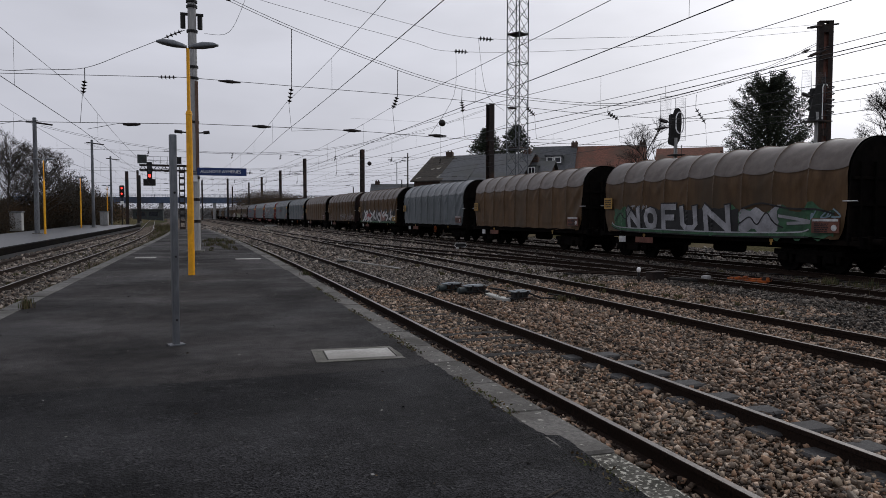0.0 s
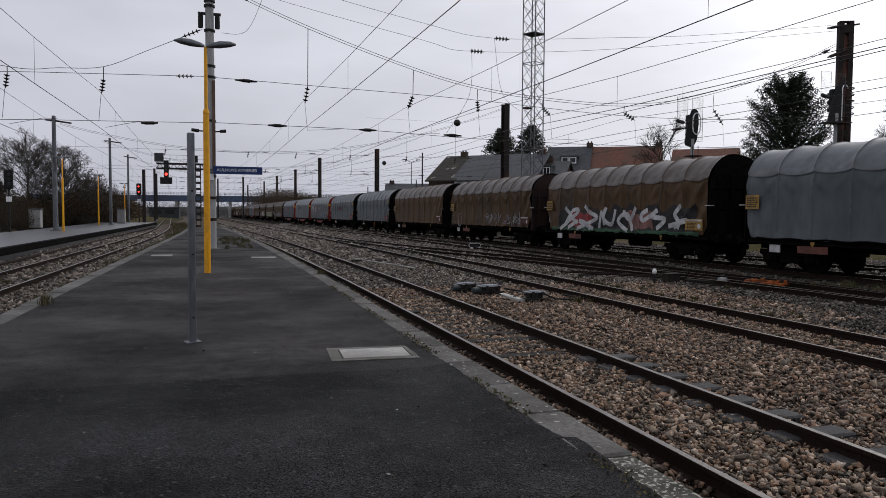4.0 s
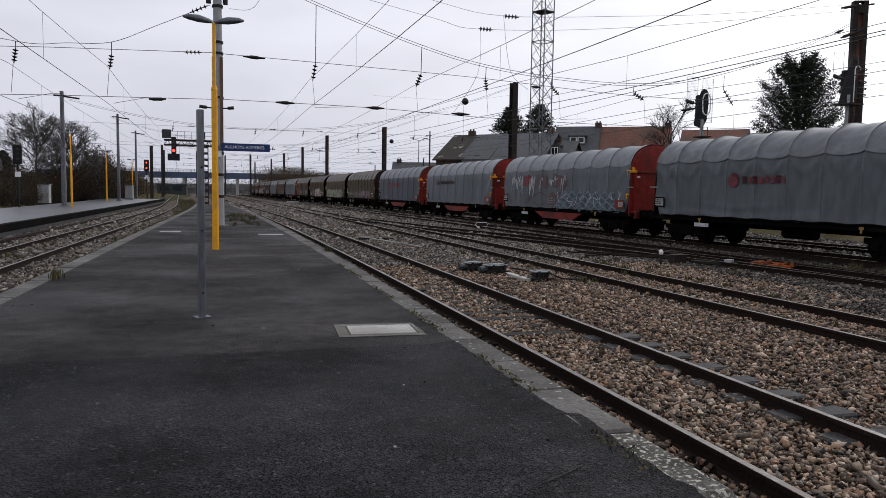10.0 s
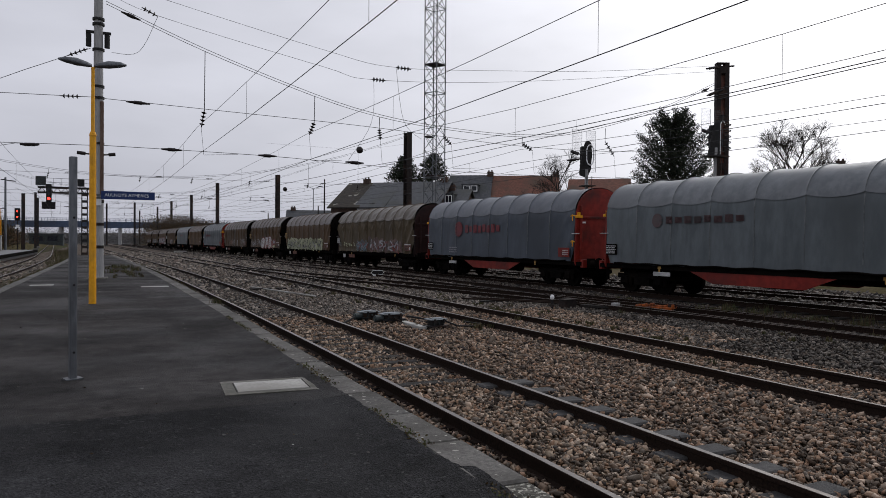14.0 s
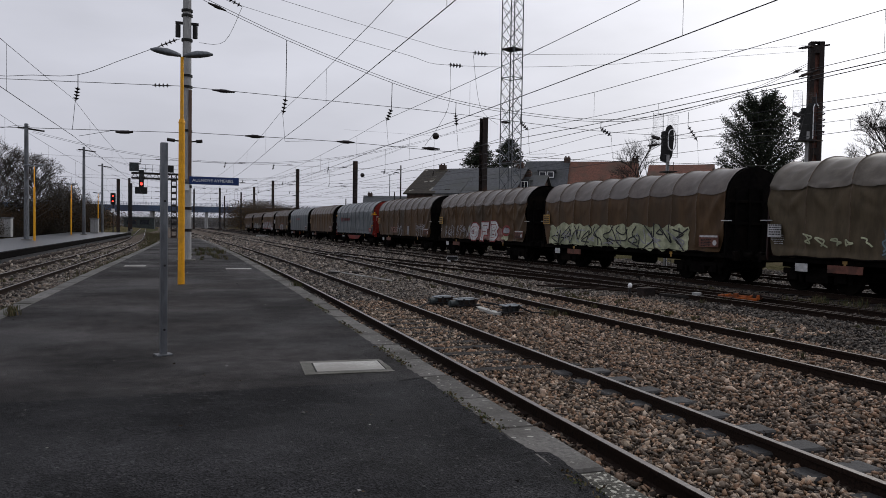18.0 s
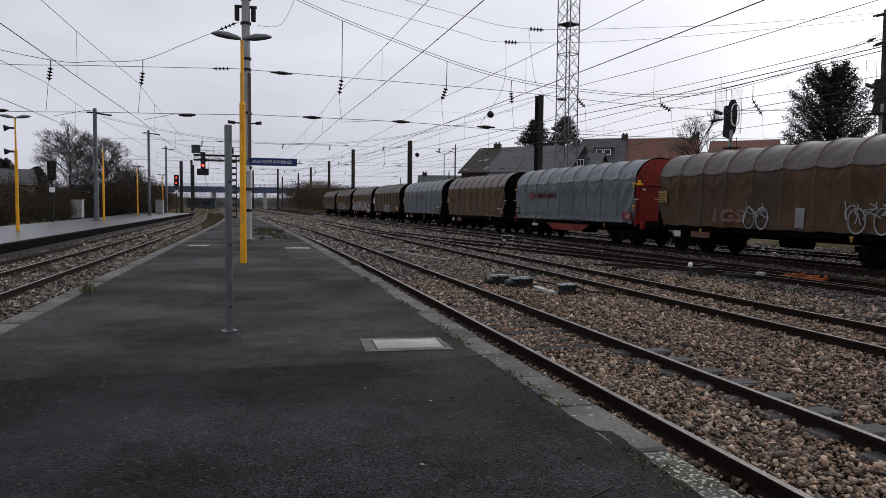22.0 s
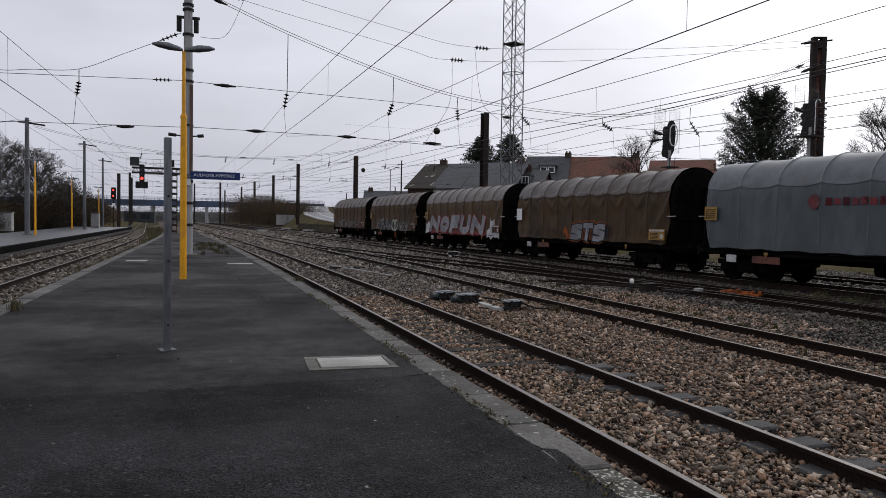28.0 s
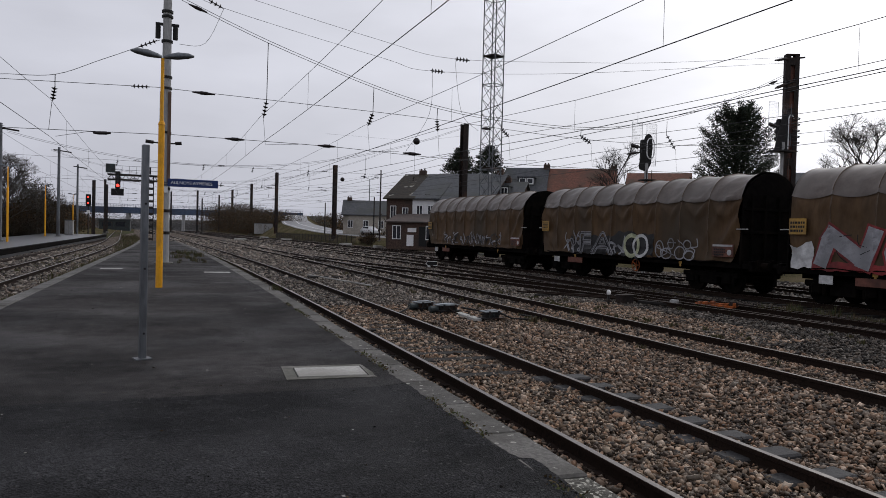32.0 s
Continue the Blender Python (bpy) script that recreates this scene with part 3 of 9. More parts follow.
TS = np.arange(-140.0, 560.0, 2.0)
TH = np.radians(np.where(TS < 60, 2.69 + 0.0106 * np.maximum(TS, -60), 3.33 - 0.0022 * (TS - 60)))
TX = np.cumsum(-np.sin(TH)) * 2.0
TY = np.cumsum(np.cos(TH)) * 2.0
TX, TY = TX - np.interp(20, TS, TX) + 19.49, TY - np.interp(20, TS, TY) + 20.0


def on_line(s):
    """The train's track: place and heading at s metres up the line."""
    return float(np.interp(s, TS, TX)), float(np.interp(s, TS, TY)), float(np.interp(s, TS, TH))


def x4(y):
    return float(np.interp(y, TY, TX))


def x5(y):
    return x4(y) + 4.4


def edge_r(y):
    return x1(y) - 1.72


def edge_f(y):
    """The edge of the far platform."""
    return -8.8 - 0.0125 * max(0.0, y - 30)


def edge_l(y):
    return -3.26 - (0.0006 * (y - 50) ** 2 if y > 50 else 0)


# ---- ground ----
def bank(x, y):
    """Height of the land: flat yard, rising beyond the tracks."""
    rise = 0.0
    edge = x5(y) + 5.4
    if x > edge:
        rise = min(1.0, (x - edge) / 5.0) * 0.75 + min(1.0, max(0.0, (y - 70) / 60.0)) * 0.8 * min(1.0, (x - edge) / 8.0)
    if x < -17:
        rise = min(1.0, (-17 - x) / 6.0) * 0.5
    return -0.34 + rise


def ground():
    xs = list(np.concatenate([[-3000, -900, -300, -120], np.arange(-70, 90, 2.0), [120, 200, 400, 900, 3000]]))
    ys = list(np.concatenate([[-2500, -600, -150], np.arange(-60, 340, 4.0), [380, 480, 700, 1200, 3500]]))
    V = [(x, y, bank(x, y)) for y in ys for x in xs]
    n = len(xs)
    F = [(j * n + i, j * n + i + 1, (j + 1) * n + i + 1, (j + 1) * n + i) for j in range(len(ys) - 1) for i in range(n - 1)]
    me = bpy.data.meshes.new("ground")
    me.from_pydata(V, [], F)
    me.materials.append(M["earth"])
    me.materials.append(M["grass"])
    idx = []
    for j in range(len(ys) - 1):
        for i in range(n - 1):
            idx.append(1 if xs[i] > x5(ys[j]) + 4.6 or xs[i] < -16 else 0)
    me.polygons.foreach_set("material_index", idx)
    me.shade_smooth()
    me.update()
    solo("ground", me, None, "dark earth and rough autumn grass beside the tracks", "ground", kind="structure")


ground()


def ribbon(name, left, right, ys, z, material, label, category, depth=0.35, kind="structure"):
    """A level slab between two lines, with sides."""
    sec, V, F = 4, [], []
    for y in ys:
        a, b = left(y), right(y)
        V += [(a, y, z), (b, y, z), (b, y, z - depth), (a, y, z - depth)]
    for i in range(len(ys) - 1):
        for k in range(4):
            p, q = i * 4 + k, i * 4 + (k + 1) % 4
            F.append((p, p + 4, q + 4, q))
    F += [(0, 1, 2, 3), tuple(len(V) - 4 + k for k in (3, 2, 1, 0))]
    me = bpy.data.meshes.new(name)
    me.from_pydata(V, [], F)
    me.materials.append(material)
    me.update()
    return solo(name, me, None, label, category, kind=kind)


YS = list(np.arange(-60, 342, 6.0))

def ballast_bed(name, left, right, ys, material, bed=-0.165):
    """The stone bed, uneven on top."""
    V, F = [], []
    n = None
    for y in ys:
        a, b = left(y), right(y)
        row = list(np.linspace(a, b, 28))
        n = len(row)
        for i, x in enumerate(row):
            z = bed + 0.035 * noise.noise((x * 0.7, y * 0.35, 3.1)) + 0.02 * noise.noise((x * 2.1, y * 1.7, 9.0))
            V.append((x, y, z if 0 < i < n - 1 else z - 0.2))
    F = [(j * n + i, j * n + i + 1, (j + 1) * n + i + 1, (j + 1) * n + i) for j in range(len(ys) - 1) for i in range(n - 1)]
    me = bpy.data.meshes.new(name)
    me.from_pydata(V, [], F)
    me.materials.append(M[material])
    me.shade_smooth()
    me.update()
    solo(name, me, None, "grey-brown crushed stone ballast bed under the tracks", "ballast", kind="structure")


BY = list(np.concatenate([np.arange(-60, 0, 4.0), np.arange(0, 60, 1.0), np.arange(60, 340, 5.0)]))
ballast_bed("ballast", lambda y: edge_r(y) + 0.02, lambda y: x5(y) + 5.5, [y for y in BY if y <= 45], "ballast_gap_shade", -0.2)
ballast_bed("ballast_far", lambda y: edge_r(y) + 0.02 if y < 78 else edge_l(78) - 0.055 * (y - 78), lambda y: x5(y) + 5.5, [y for y in BY if y >= 45], "ballast")
ballast_bed("ballast_west", lambda y: edge_f(y) + 0.02, lambda y: edge_l(y) - 0.02 if y < 78 else edge_l(78) - 0.055 * (y - 78), BY, "ballast")

# ---- platform ----
PY = list(np.concatenate([np.arange(-40, 0, 4.0), np.arange(0, 79, 1.5)]))
COPE, COPE_W = 0.35, 0.31
SEAM = 6.9
ribbon("platform", lambda y: edge_l(y) + COPE_W, lambda y: edge_r(y) - COPE, [SEAM] + [y for y in PY if y > SEAM], PLAT, M["asphalt"], "dark damp asphalt platform surface with faint wear patches", "platform", 0.7)
ribbon("platform_near", lambda y: edge_l(y) + COPE_W, lambda y: edge_r(y) - COPE, [y for y in PY if y < SEAM - 0.2] + [SEAM], PLAT, M["asphalt_new"], "coarse asphalt of the near end of the platform, lens falloff darkening its colour", "platform", 0.7)
LPY = list(np.arange(-60, 118, 4.0))
ribbon("far_platform", lambda y: -15.5 - (0.0005 * (y - 45) ** 2 if y > 45 else 0), edge_f, LPY, PLAT, M["asphalt_wet"], "wet shiny asphalt platform across the western track", "platform", 0.7)


def rail_section():
    """Half widths and heights of a flat-bottom rail, its head at z = 0."""
    h = [(-0.036, -0.004), (-0.03, 0.0), (0.03, 0.0), (0.036, -0.004), (0.035, -0.038), (0.01, -0.05), (0.009, -0.13), (0.065, -0.155), (0.065, -0.168), (-0.065, -0.168), (-0.065, -0.155), (-0.009, -0.13), (-0.01, -0.05), (-0.035, -0.038)]
    return h


def track(name, fx, ys, label, shiny=True):
    """Two rails under one track; sleepers are added later."""
    t = thing(name, Matrix(), label, "railway track", "tracks of the yard")
    for side in (-0.7535, 0.7535):
        me = sweep("rail", rail_section(), [(fx(y) + side, y, 0) for y in ys], [M["rail_side"], M["rail_top"]])
        n = len(rail_section())
        idx = [0] * len(me.polygons)
        for i in range(len(ys) - 1):
            idx[i * n + 1] = 1
        me.polygons.foreach_set("material_index", idx)
        part("rail", me, None, t)
    return t


RY = list(np.concatenate([np.arange(-60, 0, 6.0), np.arange(0, 80, 2.0), np.arange(80, 330, 6.0)]))
TRACKS = [
    (track("railway_track", x1, RY, "rusty-sided rails with polished tops beside the platform edge"), x1),
    (track("railway_track", x2, RY, "rails of the second track, dull and rusty"), x2),
    (track("railway_track", x3, RY, "rusty siding rails in weedy ballast"), x3),
    (track("railway_track", x3b, [y for y in RY if 8 <= y <= 52], "crossover rails curving from the siding to the second track"), x3b),
    (track("railway_track", x4, RY, "dark rails under the moving goods train"), x4),
    (track("railway_track", x5, RY, "rails of the outermost track behind the goods train"), x5),
    (track("railway_track", x0, RY, "rails between the two platforms in weedy ballast"), x0),
]


# ---- the goods train ----
PITCH = [15.28, 14.97, 15.08, 15.15, 15.41, 14.78, 16.46, 15.37, 15.03, 15.07, 15.91, 15.94, 16.05, 16.0, 15.2, 15.45, 15.24, 15.09, 14.99, 15.03, 15.12, 14.81, 15.29]
GAP = 2.05
# from the last wagon forwards: cloth, end colour
KINDS = ["brown black", "brown black", "brown black", "brown black", "grey black", "brown black", "grey red", "brown black",
         "brown black", "brown black", "brown oxide", "grey red", "grey red", "grey red", "grey black", "grey black",
         "brown black", "brown oxide", "brown black", "grey black", "brown black", "brown black", "brown black"]


def arch(u):
    """The cloth's outline across: u from -1 (near sill) over the roof to 1; returns sideways, up."""
    a = abs(u)
    sgn = -1 if u < 0 else 1
    if a > 0.52:
        f = (1 - a) / 0.48
        return sgn * (1.40 - 0.05 * f), 1.12 + f * 1.72
    f = a / 0.52 * math.pi / 2
    return sgn * 1.35 * math.sin(f) ** 0.9, 2.84 + 1.46 * max(0.0, math.cos(f)) ** 0.82


def hem(x, L, bows):
    """Where the roof sheet ends on the flank, as a share of the outline: swags between the hoops."""
    bay = abs(math.sin((x + L / 2) / L * bows * math.pi))
    return 0.425 + 0.022 * bay ** 0.8


def cloth(k, L, bows, loose, x, u):
    """How far the cloth stands out from its outline at x along the wagon, u across."""
    a = abs(u)
    seed = k * 1.37
    ph = (x + L / 2) / L * bows
    bay = abs(math.sin(ph * math.pi))
    side = max(0.0, (a - 0.5) / 0.5)
    dx = (ph - round(ph)) * L / bows
    reach = abs(dx)
    at_hoop = math.exp(-(dx / 0.045) ** 2)
    z = arch(u)[1]
    if a < 0.42:
        out = -0.06 * bay ** 0.6 * (0.35 + 0.65 * loose) + 0.024 * at_hoop
        out += 0.05 * loose * noise.noise((x * 2.2, u * 5.0, seed)) + 0.03 * loose * (1 - abs(math.sin(9.0 * a + 2.2 * bay + 2.5 * noise.noise((x * 0.8, u * 2.0, seed))))) * min(1.0, a / 0.2)
        # slack hangs in shallow loops above the hem
        out += 0.025 * loose * abs(math.sin(16 * a - 3.0 * bay + seed)) * max(0.0, (a - 0.2) / 0.2)
        out += 0.05 * loose * max(0.0, (a - 0.2) / 0.22) * (1 - abs(math.sin(24 * a - 3.2 * bay + seed + 1.5 * noise.noise((x * 1.3, u * 3.0, seed))))) ** 2
        return out
    out = -0.03 * bay * (1 - side) + (0.022 + 0.02 * loose) * at_hoop * (1 - 0.3 * side)
    # pleats that fan down from where each hoop pins the cloth, long pulls towards the ends, a slack foot
    down = max(0.02, 3.45 - z)
    r = math.hypot(dx, down)
    wild = noise.noise((round(ph) * 3.1 + seed, z * 0.4, 1.0))
    out += 0.095 * loose ** 1.5 * (1 - abs(math.sin(4.5 * math.atan2(dx, down) + 1.5 * wild))) * math.exp(-((r - 0.5) / 0.55) ** 2)
    out += 0.045 * loose * abs(math.sin(5.2 * (z + 0.8 * reach) + 3.0 * wild)) * math.exp(-((z - 2.95) / 0.35) ** 2) * min(1.0, reach / 0.25)
    d = min(L / 2 - x, x + L / 2)
    out += 0.13 * loose * math.exp(-(d / 1.5) ** 2) * (0.6 - abs(math.sin(3.2 * (z * 0.75 + d) + seed)))
    out += 0.05 * loose * noise.noise((x * 0.55 + seed * 3, z * 0.5, seed))
    out += 0.085 * loose * max(0.0, noise.noise((x * 0.4 + seed, z * 0.5, 4.0)) + 0.1) * (1 - abs(math.sin(3.4 * (x * 0.8 + z * 0.7) + 2.0 * noise.noise((x * 0.7, z, seed)))))
    out += 0.045 * loose * side * noise.noise((x * 2.4 - z * 0.9, z * 0.7, seed + 5.0))
    out += 0.04 * loose * math.exp(-((z - 1.35) / 0.28) ** 2) * (0.5 - abs(math.sin(5.5 * z + 3.0 * noise.noise((x * 0.3, z, seed)))))
    return out


def flank(k, L, bows, loose, x, z):
    """The near side's surface at x, z."""
    u = -(1 - 0.48 * min(1.0, max(0.0, (z - 1.12) / 1.72)))
    return -(1.40 - 0.05 * (1 - abs(u)) / 0.48) - cloth(k, L, bows, loose, x, u)


def tarp(k, L, bows, loose):
    """The cloth over the hoops: a roof sheet with swags lapping over the flanks, which are cut back at their lower corners."""
    V, F = [], []
    step = L / bows
    along = sorted({round(min(L / 2, max(-L / 2, -L / 2 + step * (b + q))), 4) for b in range(bows + 1) for q in [s / 15 for s in range(1, 15)] + [o / step for o in (-0.055, -0.028, 0, 0.028, 0.055)]})
    nx = len(along) - 1

    def sheet(us, lift, cut):
        base = len(V)
        n = len(us(0.0))
        for i in range(nx + 1):
            xn = along[i]
            row = us(xn)
            for u in row:
                y, z = arch(u)
                low = max(0.0, (2.7 - z) / 1.6) if cut else 0.0
                x = xn + 0.28 * min(1.0, low) ** 3.5 * (max(0, 1 - (xn + L / 2) / (L * 0.4)) - max(0, 1 - (L / 2 - xn) / (L * 0.4)))
                nrm = Vector((0, y, max(0.0, z - 2.84) * 1.0)).normalized()
                d = min(L / 2 - abs(xn), 0.3) / 0.3
                p = Vector((x, y, z)) + nrm * (cloth(k, L, bows, loose, x, u) + lift - 0.035 * (1 - d) ** 2)
                if abs(u) > 0.985:
                    p.z += 0.05 * noise.noise((x * 1.1, k, 2.0)) - 0.05 * abs(math.sin((x + L / 2) / L * bows * math.pi)) + 0.04
                V.append(p)
        for i in range(nx):
            for j in range(n - 1):
                a = base + i * n + j
                F.append((a, a + n, a + n + 1, a + 1))

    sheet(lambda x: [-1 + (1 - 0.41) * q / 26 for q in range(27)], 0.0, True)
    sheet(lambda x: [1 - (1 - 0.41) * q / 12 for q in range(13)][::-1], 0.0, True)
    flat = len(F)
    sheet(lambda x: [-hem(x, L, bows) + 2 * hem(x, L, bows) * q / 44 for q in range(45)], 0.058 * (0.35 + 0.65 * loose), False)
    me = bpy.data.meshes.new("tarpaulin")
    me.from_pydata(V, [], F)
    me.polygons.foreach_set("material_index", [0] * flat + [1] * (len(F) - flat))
    me.shade_smooth()
    me.update()
    return me


def end_plate():
    """A flat plate with the cloth's outline, 6 cm thick, facing +x."""
    bm = bmesh.new()
    rim = [arch(-1 + 2 * q / 28) for q in range(29)]
    rim = [(y * 0.99, z - 0.02) for y, z in rim] + [(1.33, 0.95), (-1.33, 0.95)]
    fr = [bm.verts.new((0.06, y, z)) for y, z in rim]
    bk = [bm.verts.new((0.0, y, z)) for y, z in rim]
    bm.faces.new(fr)
    bm.faces.new(bk[::-1])
    for i in range(len(rim)):
        q = (i + 1) % len(rim)
        bm.faces.new((fr[q], fr[i], bk[i], bk[q]))
    bmesh.ops.recalc_face_normals(bm, faces=bm.faces)
    return bm


def wheelset_bm(r=0.46):
    bm = bmesh.new()
    rod(bm, (0, -0.8, 0), (0, 0.8, 0), 0.085, seg=10)
    for y in (-0.75, 0.75):
        s = 1 if y > 0 else -1
        rod(bm, (0, y - 0.065 * s, 0), (0, y + 0.065 * s, 0), r, seg=28)
        rod(bm, (0, y - 0.085 * s, 0), (0, y - 0.06 * s, 0), r + 0.03, seg=28)
        rod(bm, (0, y + 0.065 * s, 0), (0, y + 0.12 * s, 0), 0.13, seg=12)
        for q in range(6):
            a = q * math.pi / 3
            box(bm, -0.03 + 0.3 * math.cos(a), 0.03 + 0.3 * math.cos(a), y + 0.05 * s - 0.02, y + 0.05 * s + 0.035, -0.03 + 0.3 * math.sin(a), 0.03 + 0.3 * math.sin(a))
    return bm


def bogie_frame_bm():
    bm = bmesh.new()
    for y in (-1.0, 1.0):
        box(bm, -1.35, 1.35, y - 0.06, y + 0.06, 0.56, 0.74, 0.02)
        box(bm, -0.42, 0.42, y - 0.09, y + 0.09, 0.3, 0.62, 0.02)
        for x in (-0.9, 0.9):
            box(bm, x - 0.16, x + 0.16, y - 0.12, y + 0.12, 0.34, 0.66, 0.03)
            for dx in (-0.24, 0.24):
                rod(bm, (x + dx, y, 0.3), (x + dx, y, 0.56), 0.07, seg=10)
    box(bm, -0.3, 0.3, -0.95, 0.95, 0.5, 0.8)
    for x in (-1.3, 1.3):
        box(bm, x - 0.05, x + 0.05, -0.98, 0.98, 0.54, 0.66)
    return bm


def girder_bm(s):
    """The deep fish-bellied middle of a sole bar."""
    bm = bmesh.new()
    y = 1.27 * s
    prof = ((-2.7, 0.94), (2.7, 0.94), (1.7, 0.56), (-1.7, 0.56))
    v = [bm.verts.new((x, y, z)) for x, z in prof]
    w = [bm.verts.new((x, y + 0.03 * s, z)) for x, z in prof]
    bm.faces.new(v)
    bm.faces.new(w[::-1])
    for i in range(4):
        bm.faces.new((v[i], w[i], w[(i + 1) % 4], v[(i + 1) % 4]))
    bmesh.ops.recalc_face_normals(bm, faces=bm.faces)
    return bm


def buffer_bm(s):
    bm = bmesh.new()
    rod(bm, (0, 0, 0), (0.36 * s, 0, 0), 0.115, seg=14)
    rod(bm, (0.3 * s, 0, 0), (0.5 * s, 0, 0), 0.09, seg=14)
    rod(bm, (0.5 * s, 0, 0), (0.545 * s, 0, 0), 0.2, 0.23, seg=20)
    box(bm, -0.02, 0.05, -0.2, 0.2, -0.2, 0.2)
    return bm


def ring_mesh(r, w, material, n=24, spokes=5):
    """A hand wheel standing in the xz plane."""
    lines = [[(r * math.cos(a), 0, r * math.sin(a)) for a in [2 * math.pi * q / n for q in range(n + 1)]]]
    for q in range(spokes):
        a = 2 * math.pi * q / spokes
        lines.append([(0, 0, 0), (r * math.cos(a), 0, r * math.sin(a))])
    return tube_mesh("hand_wheel", lines, w, material, 5)


def bars_bm(w, h, rows, seed):
    """Rows of dashes in place of small print, in the xz plane, facing -y."""
    rng = random.Random(seed)
    bm = bmesh.new()
    for i in range(rows):
        z = h * (i + 0.5) / rows
        x = 0.0
        while x < w * 0.92:
            q = rng.uniform(0.06, 0.2) * w
            box(bm, x, min(w, x + q), -0.004, 0.0, z - h / rows * 0.28, z + h / rows * 0.28)
            x += q + 0.05 * w
    return bm


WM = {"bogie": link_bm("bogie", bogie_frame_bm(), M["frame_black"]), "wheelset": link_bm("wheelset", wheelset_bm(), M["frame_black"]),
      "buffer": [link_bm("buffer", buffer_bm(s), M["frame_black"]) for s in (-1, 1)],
      "handwheel_orange": ring_mesh(0.24, 0.022, M["orange"]),
      "grab": tube_mesh("grab_rail", [[(0, 0, 0), (0.5, 0, 0)]], 0.018, M["paint_white"], 5),
      "clamp": link_bm("clamp", boxes((-0.05, 0.06, -0.17, 0.17, -0.05, 0.06), (-0.04, 0.05, -0.06, 0.06, 0.06, 0.2), bevel=0.01), M["yellow"]), "corner": link_bm("corner_mark", boxes((-0.012, 0.012, -0.02, 0.24, 0.2, 0.27), (-0.012, 0.012, 0.17, 0.24, -0.15, 0.2)), M["white"]),
      "mark": link_bm("jacking_mark", boxes((-0.13, 0.13, -0.012, 0, 0.05, 0.2), (-0.06, 0.06, -0.012, 0, -0.12, 0.05)), M["yellow_panel"]),
      "plate_yellow": link_bm("notice_plate", boxes((0, 0.62, -0.02, 0, 0, 0.5)), M["yellow_panel"]),
      "plate_white": link_bm("notice_plate", boxes((0, 0.55, -0.02, 0, 0, 0.42)), M["paint_white"]),
      "plate_plain": link_bm("notice_plate", boxes((0, 0.6, -0.02, 0, -0.05, 0.6)), M["white"]),
      "plate_red": link_bm("data_panel", boxes((0, 1.05, -0.02, 0, 0, 0.55)), M["frame_red"]),
      "plate_black": link_bm("data_panel", boxes((0, 0.62, -0.02, 0, 0, 0.42)), M["frame_black"]),
      "plate_dull": link_bm("data_panel", boxes((0, 1.0, -0.02, 0, 0, 0.45)), M["plate_rust"]), "plate_mustard": link_bm("data_panel", boxes((0, 1.0, -0.02, 0, 0, 0.45)), M["yellow_panel"]),
      "strip": link_bm("strip", boxes((0.04, 0.96, -0.022, -0.012, 0, 0.07)), M["paint_white"]), "disc": link_bm("disc", rods(((0, 0, 0), (0, -0.008, 0), 0.1), seg=16), M["paint_white"]),
      "plate_pink": link_bm("notice_plate", boxes((0, 1.2, -0.02, 0, 0, 0.24)), M["plate_rust"]),
      "hook": tube_mesh("strap_hook", [[(0, 0, 0), (0.16, -0.05, 0.05), (0.3, -0.02, 0.0)], [(0.16, -0.05, 0.05), (0.18, -0.05, -0.2)]], 0.022, M["yellow"], 5)}
for mat in ("frame_black", "frame_red", "frame_oxide"):
    WM["end", mat] = link_bm("end_wall", end_plate(), M[mat])
    WM["rib", mat] = link_bm("rib", boxes((0.062, 0.14, -0.05, 0.05, 1.0, 3.5), bevel=0.01), M[mat])
    WM["rail", mat] = link_bm("cross_rib", boxes((0.064, 0.115, -1.27, 1.27, -0.05, 0.05), bevel=0.01), M[mat])
    WM["girder", mat] = [link_bm("girder", girder_bm(s), M[mat]) for s in (-1, 1)]
    WM["headstock", mat] = link_bm("headstock", boxes((-0.08, 0.08, -1.3, 1.3, 0.86, 1.2), bevel=0.01), M[mat])
    WM["wing", mat] = link_bm("end_panel", boxes((0, 1.15, -0.03, 0.03, 1.1, 2.75), bevel=0.01), M[mat])
for q in range(3):
    WM["print", q] = link_bm("small_print", bars_bm(0.55, 0.34, 3 + q, q), M["paint_white"])
    WM["print_dark", q] = link_bm("small_print", bars_bm(0.52, 0.38, 3 + q, q), M["paint_black"])
WHEELSETS = []
LABELS = {"brown black": "coil wagon under a grimy brown tarpaulin, black ends", "grey black": "coil wagon under a grey tarpaulin with black ends",
          "grey red": "coil wagon under a grey tarpaulin with bright red ends", "brown oxide": "coil wagon under a grimy brown tarpaulin, dark red ends"}
EXTRA = {22: "brown tarpaulin coil wagon sprayed with silver and green graffiti", 3: "brown tarpaulin coil wagon with large silver and red graffiti",
         19: "brown tarpaulin coil wagon with black, red and white graffiti", 10: "brown tarpaulin coil wagon with a pale yellow graffiti band",
         9: "brown tarpaulin coil wagon with white and red bubble graffiti", 14: "grey tarpaulin coil wagon with red ends and streaked graffiti",
         11: "olive brown tarpaulin coil wagon with faded pink and blue graffiti", 2: "brown tarpaulin coil wagon with outlined round graffiti",
         15: "grey tarpaulin coil wagon with a faded red emblem", 1: "last wagon of the train, brown tarpaulin with dark scrawls"}


# how slack the cloth hangs on each wagon
LOOSE = {22: 0.35, 21: 0.45, 20: 0.5, 18: 0.9, 15: 0.6, 11: 0.9, 10: 0.4, 9: 0.85, 8: 0.6, 4: 0.7, 3: 0.38, 2: 0.9, 1: 0.8}


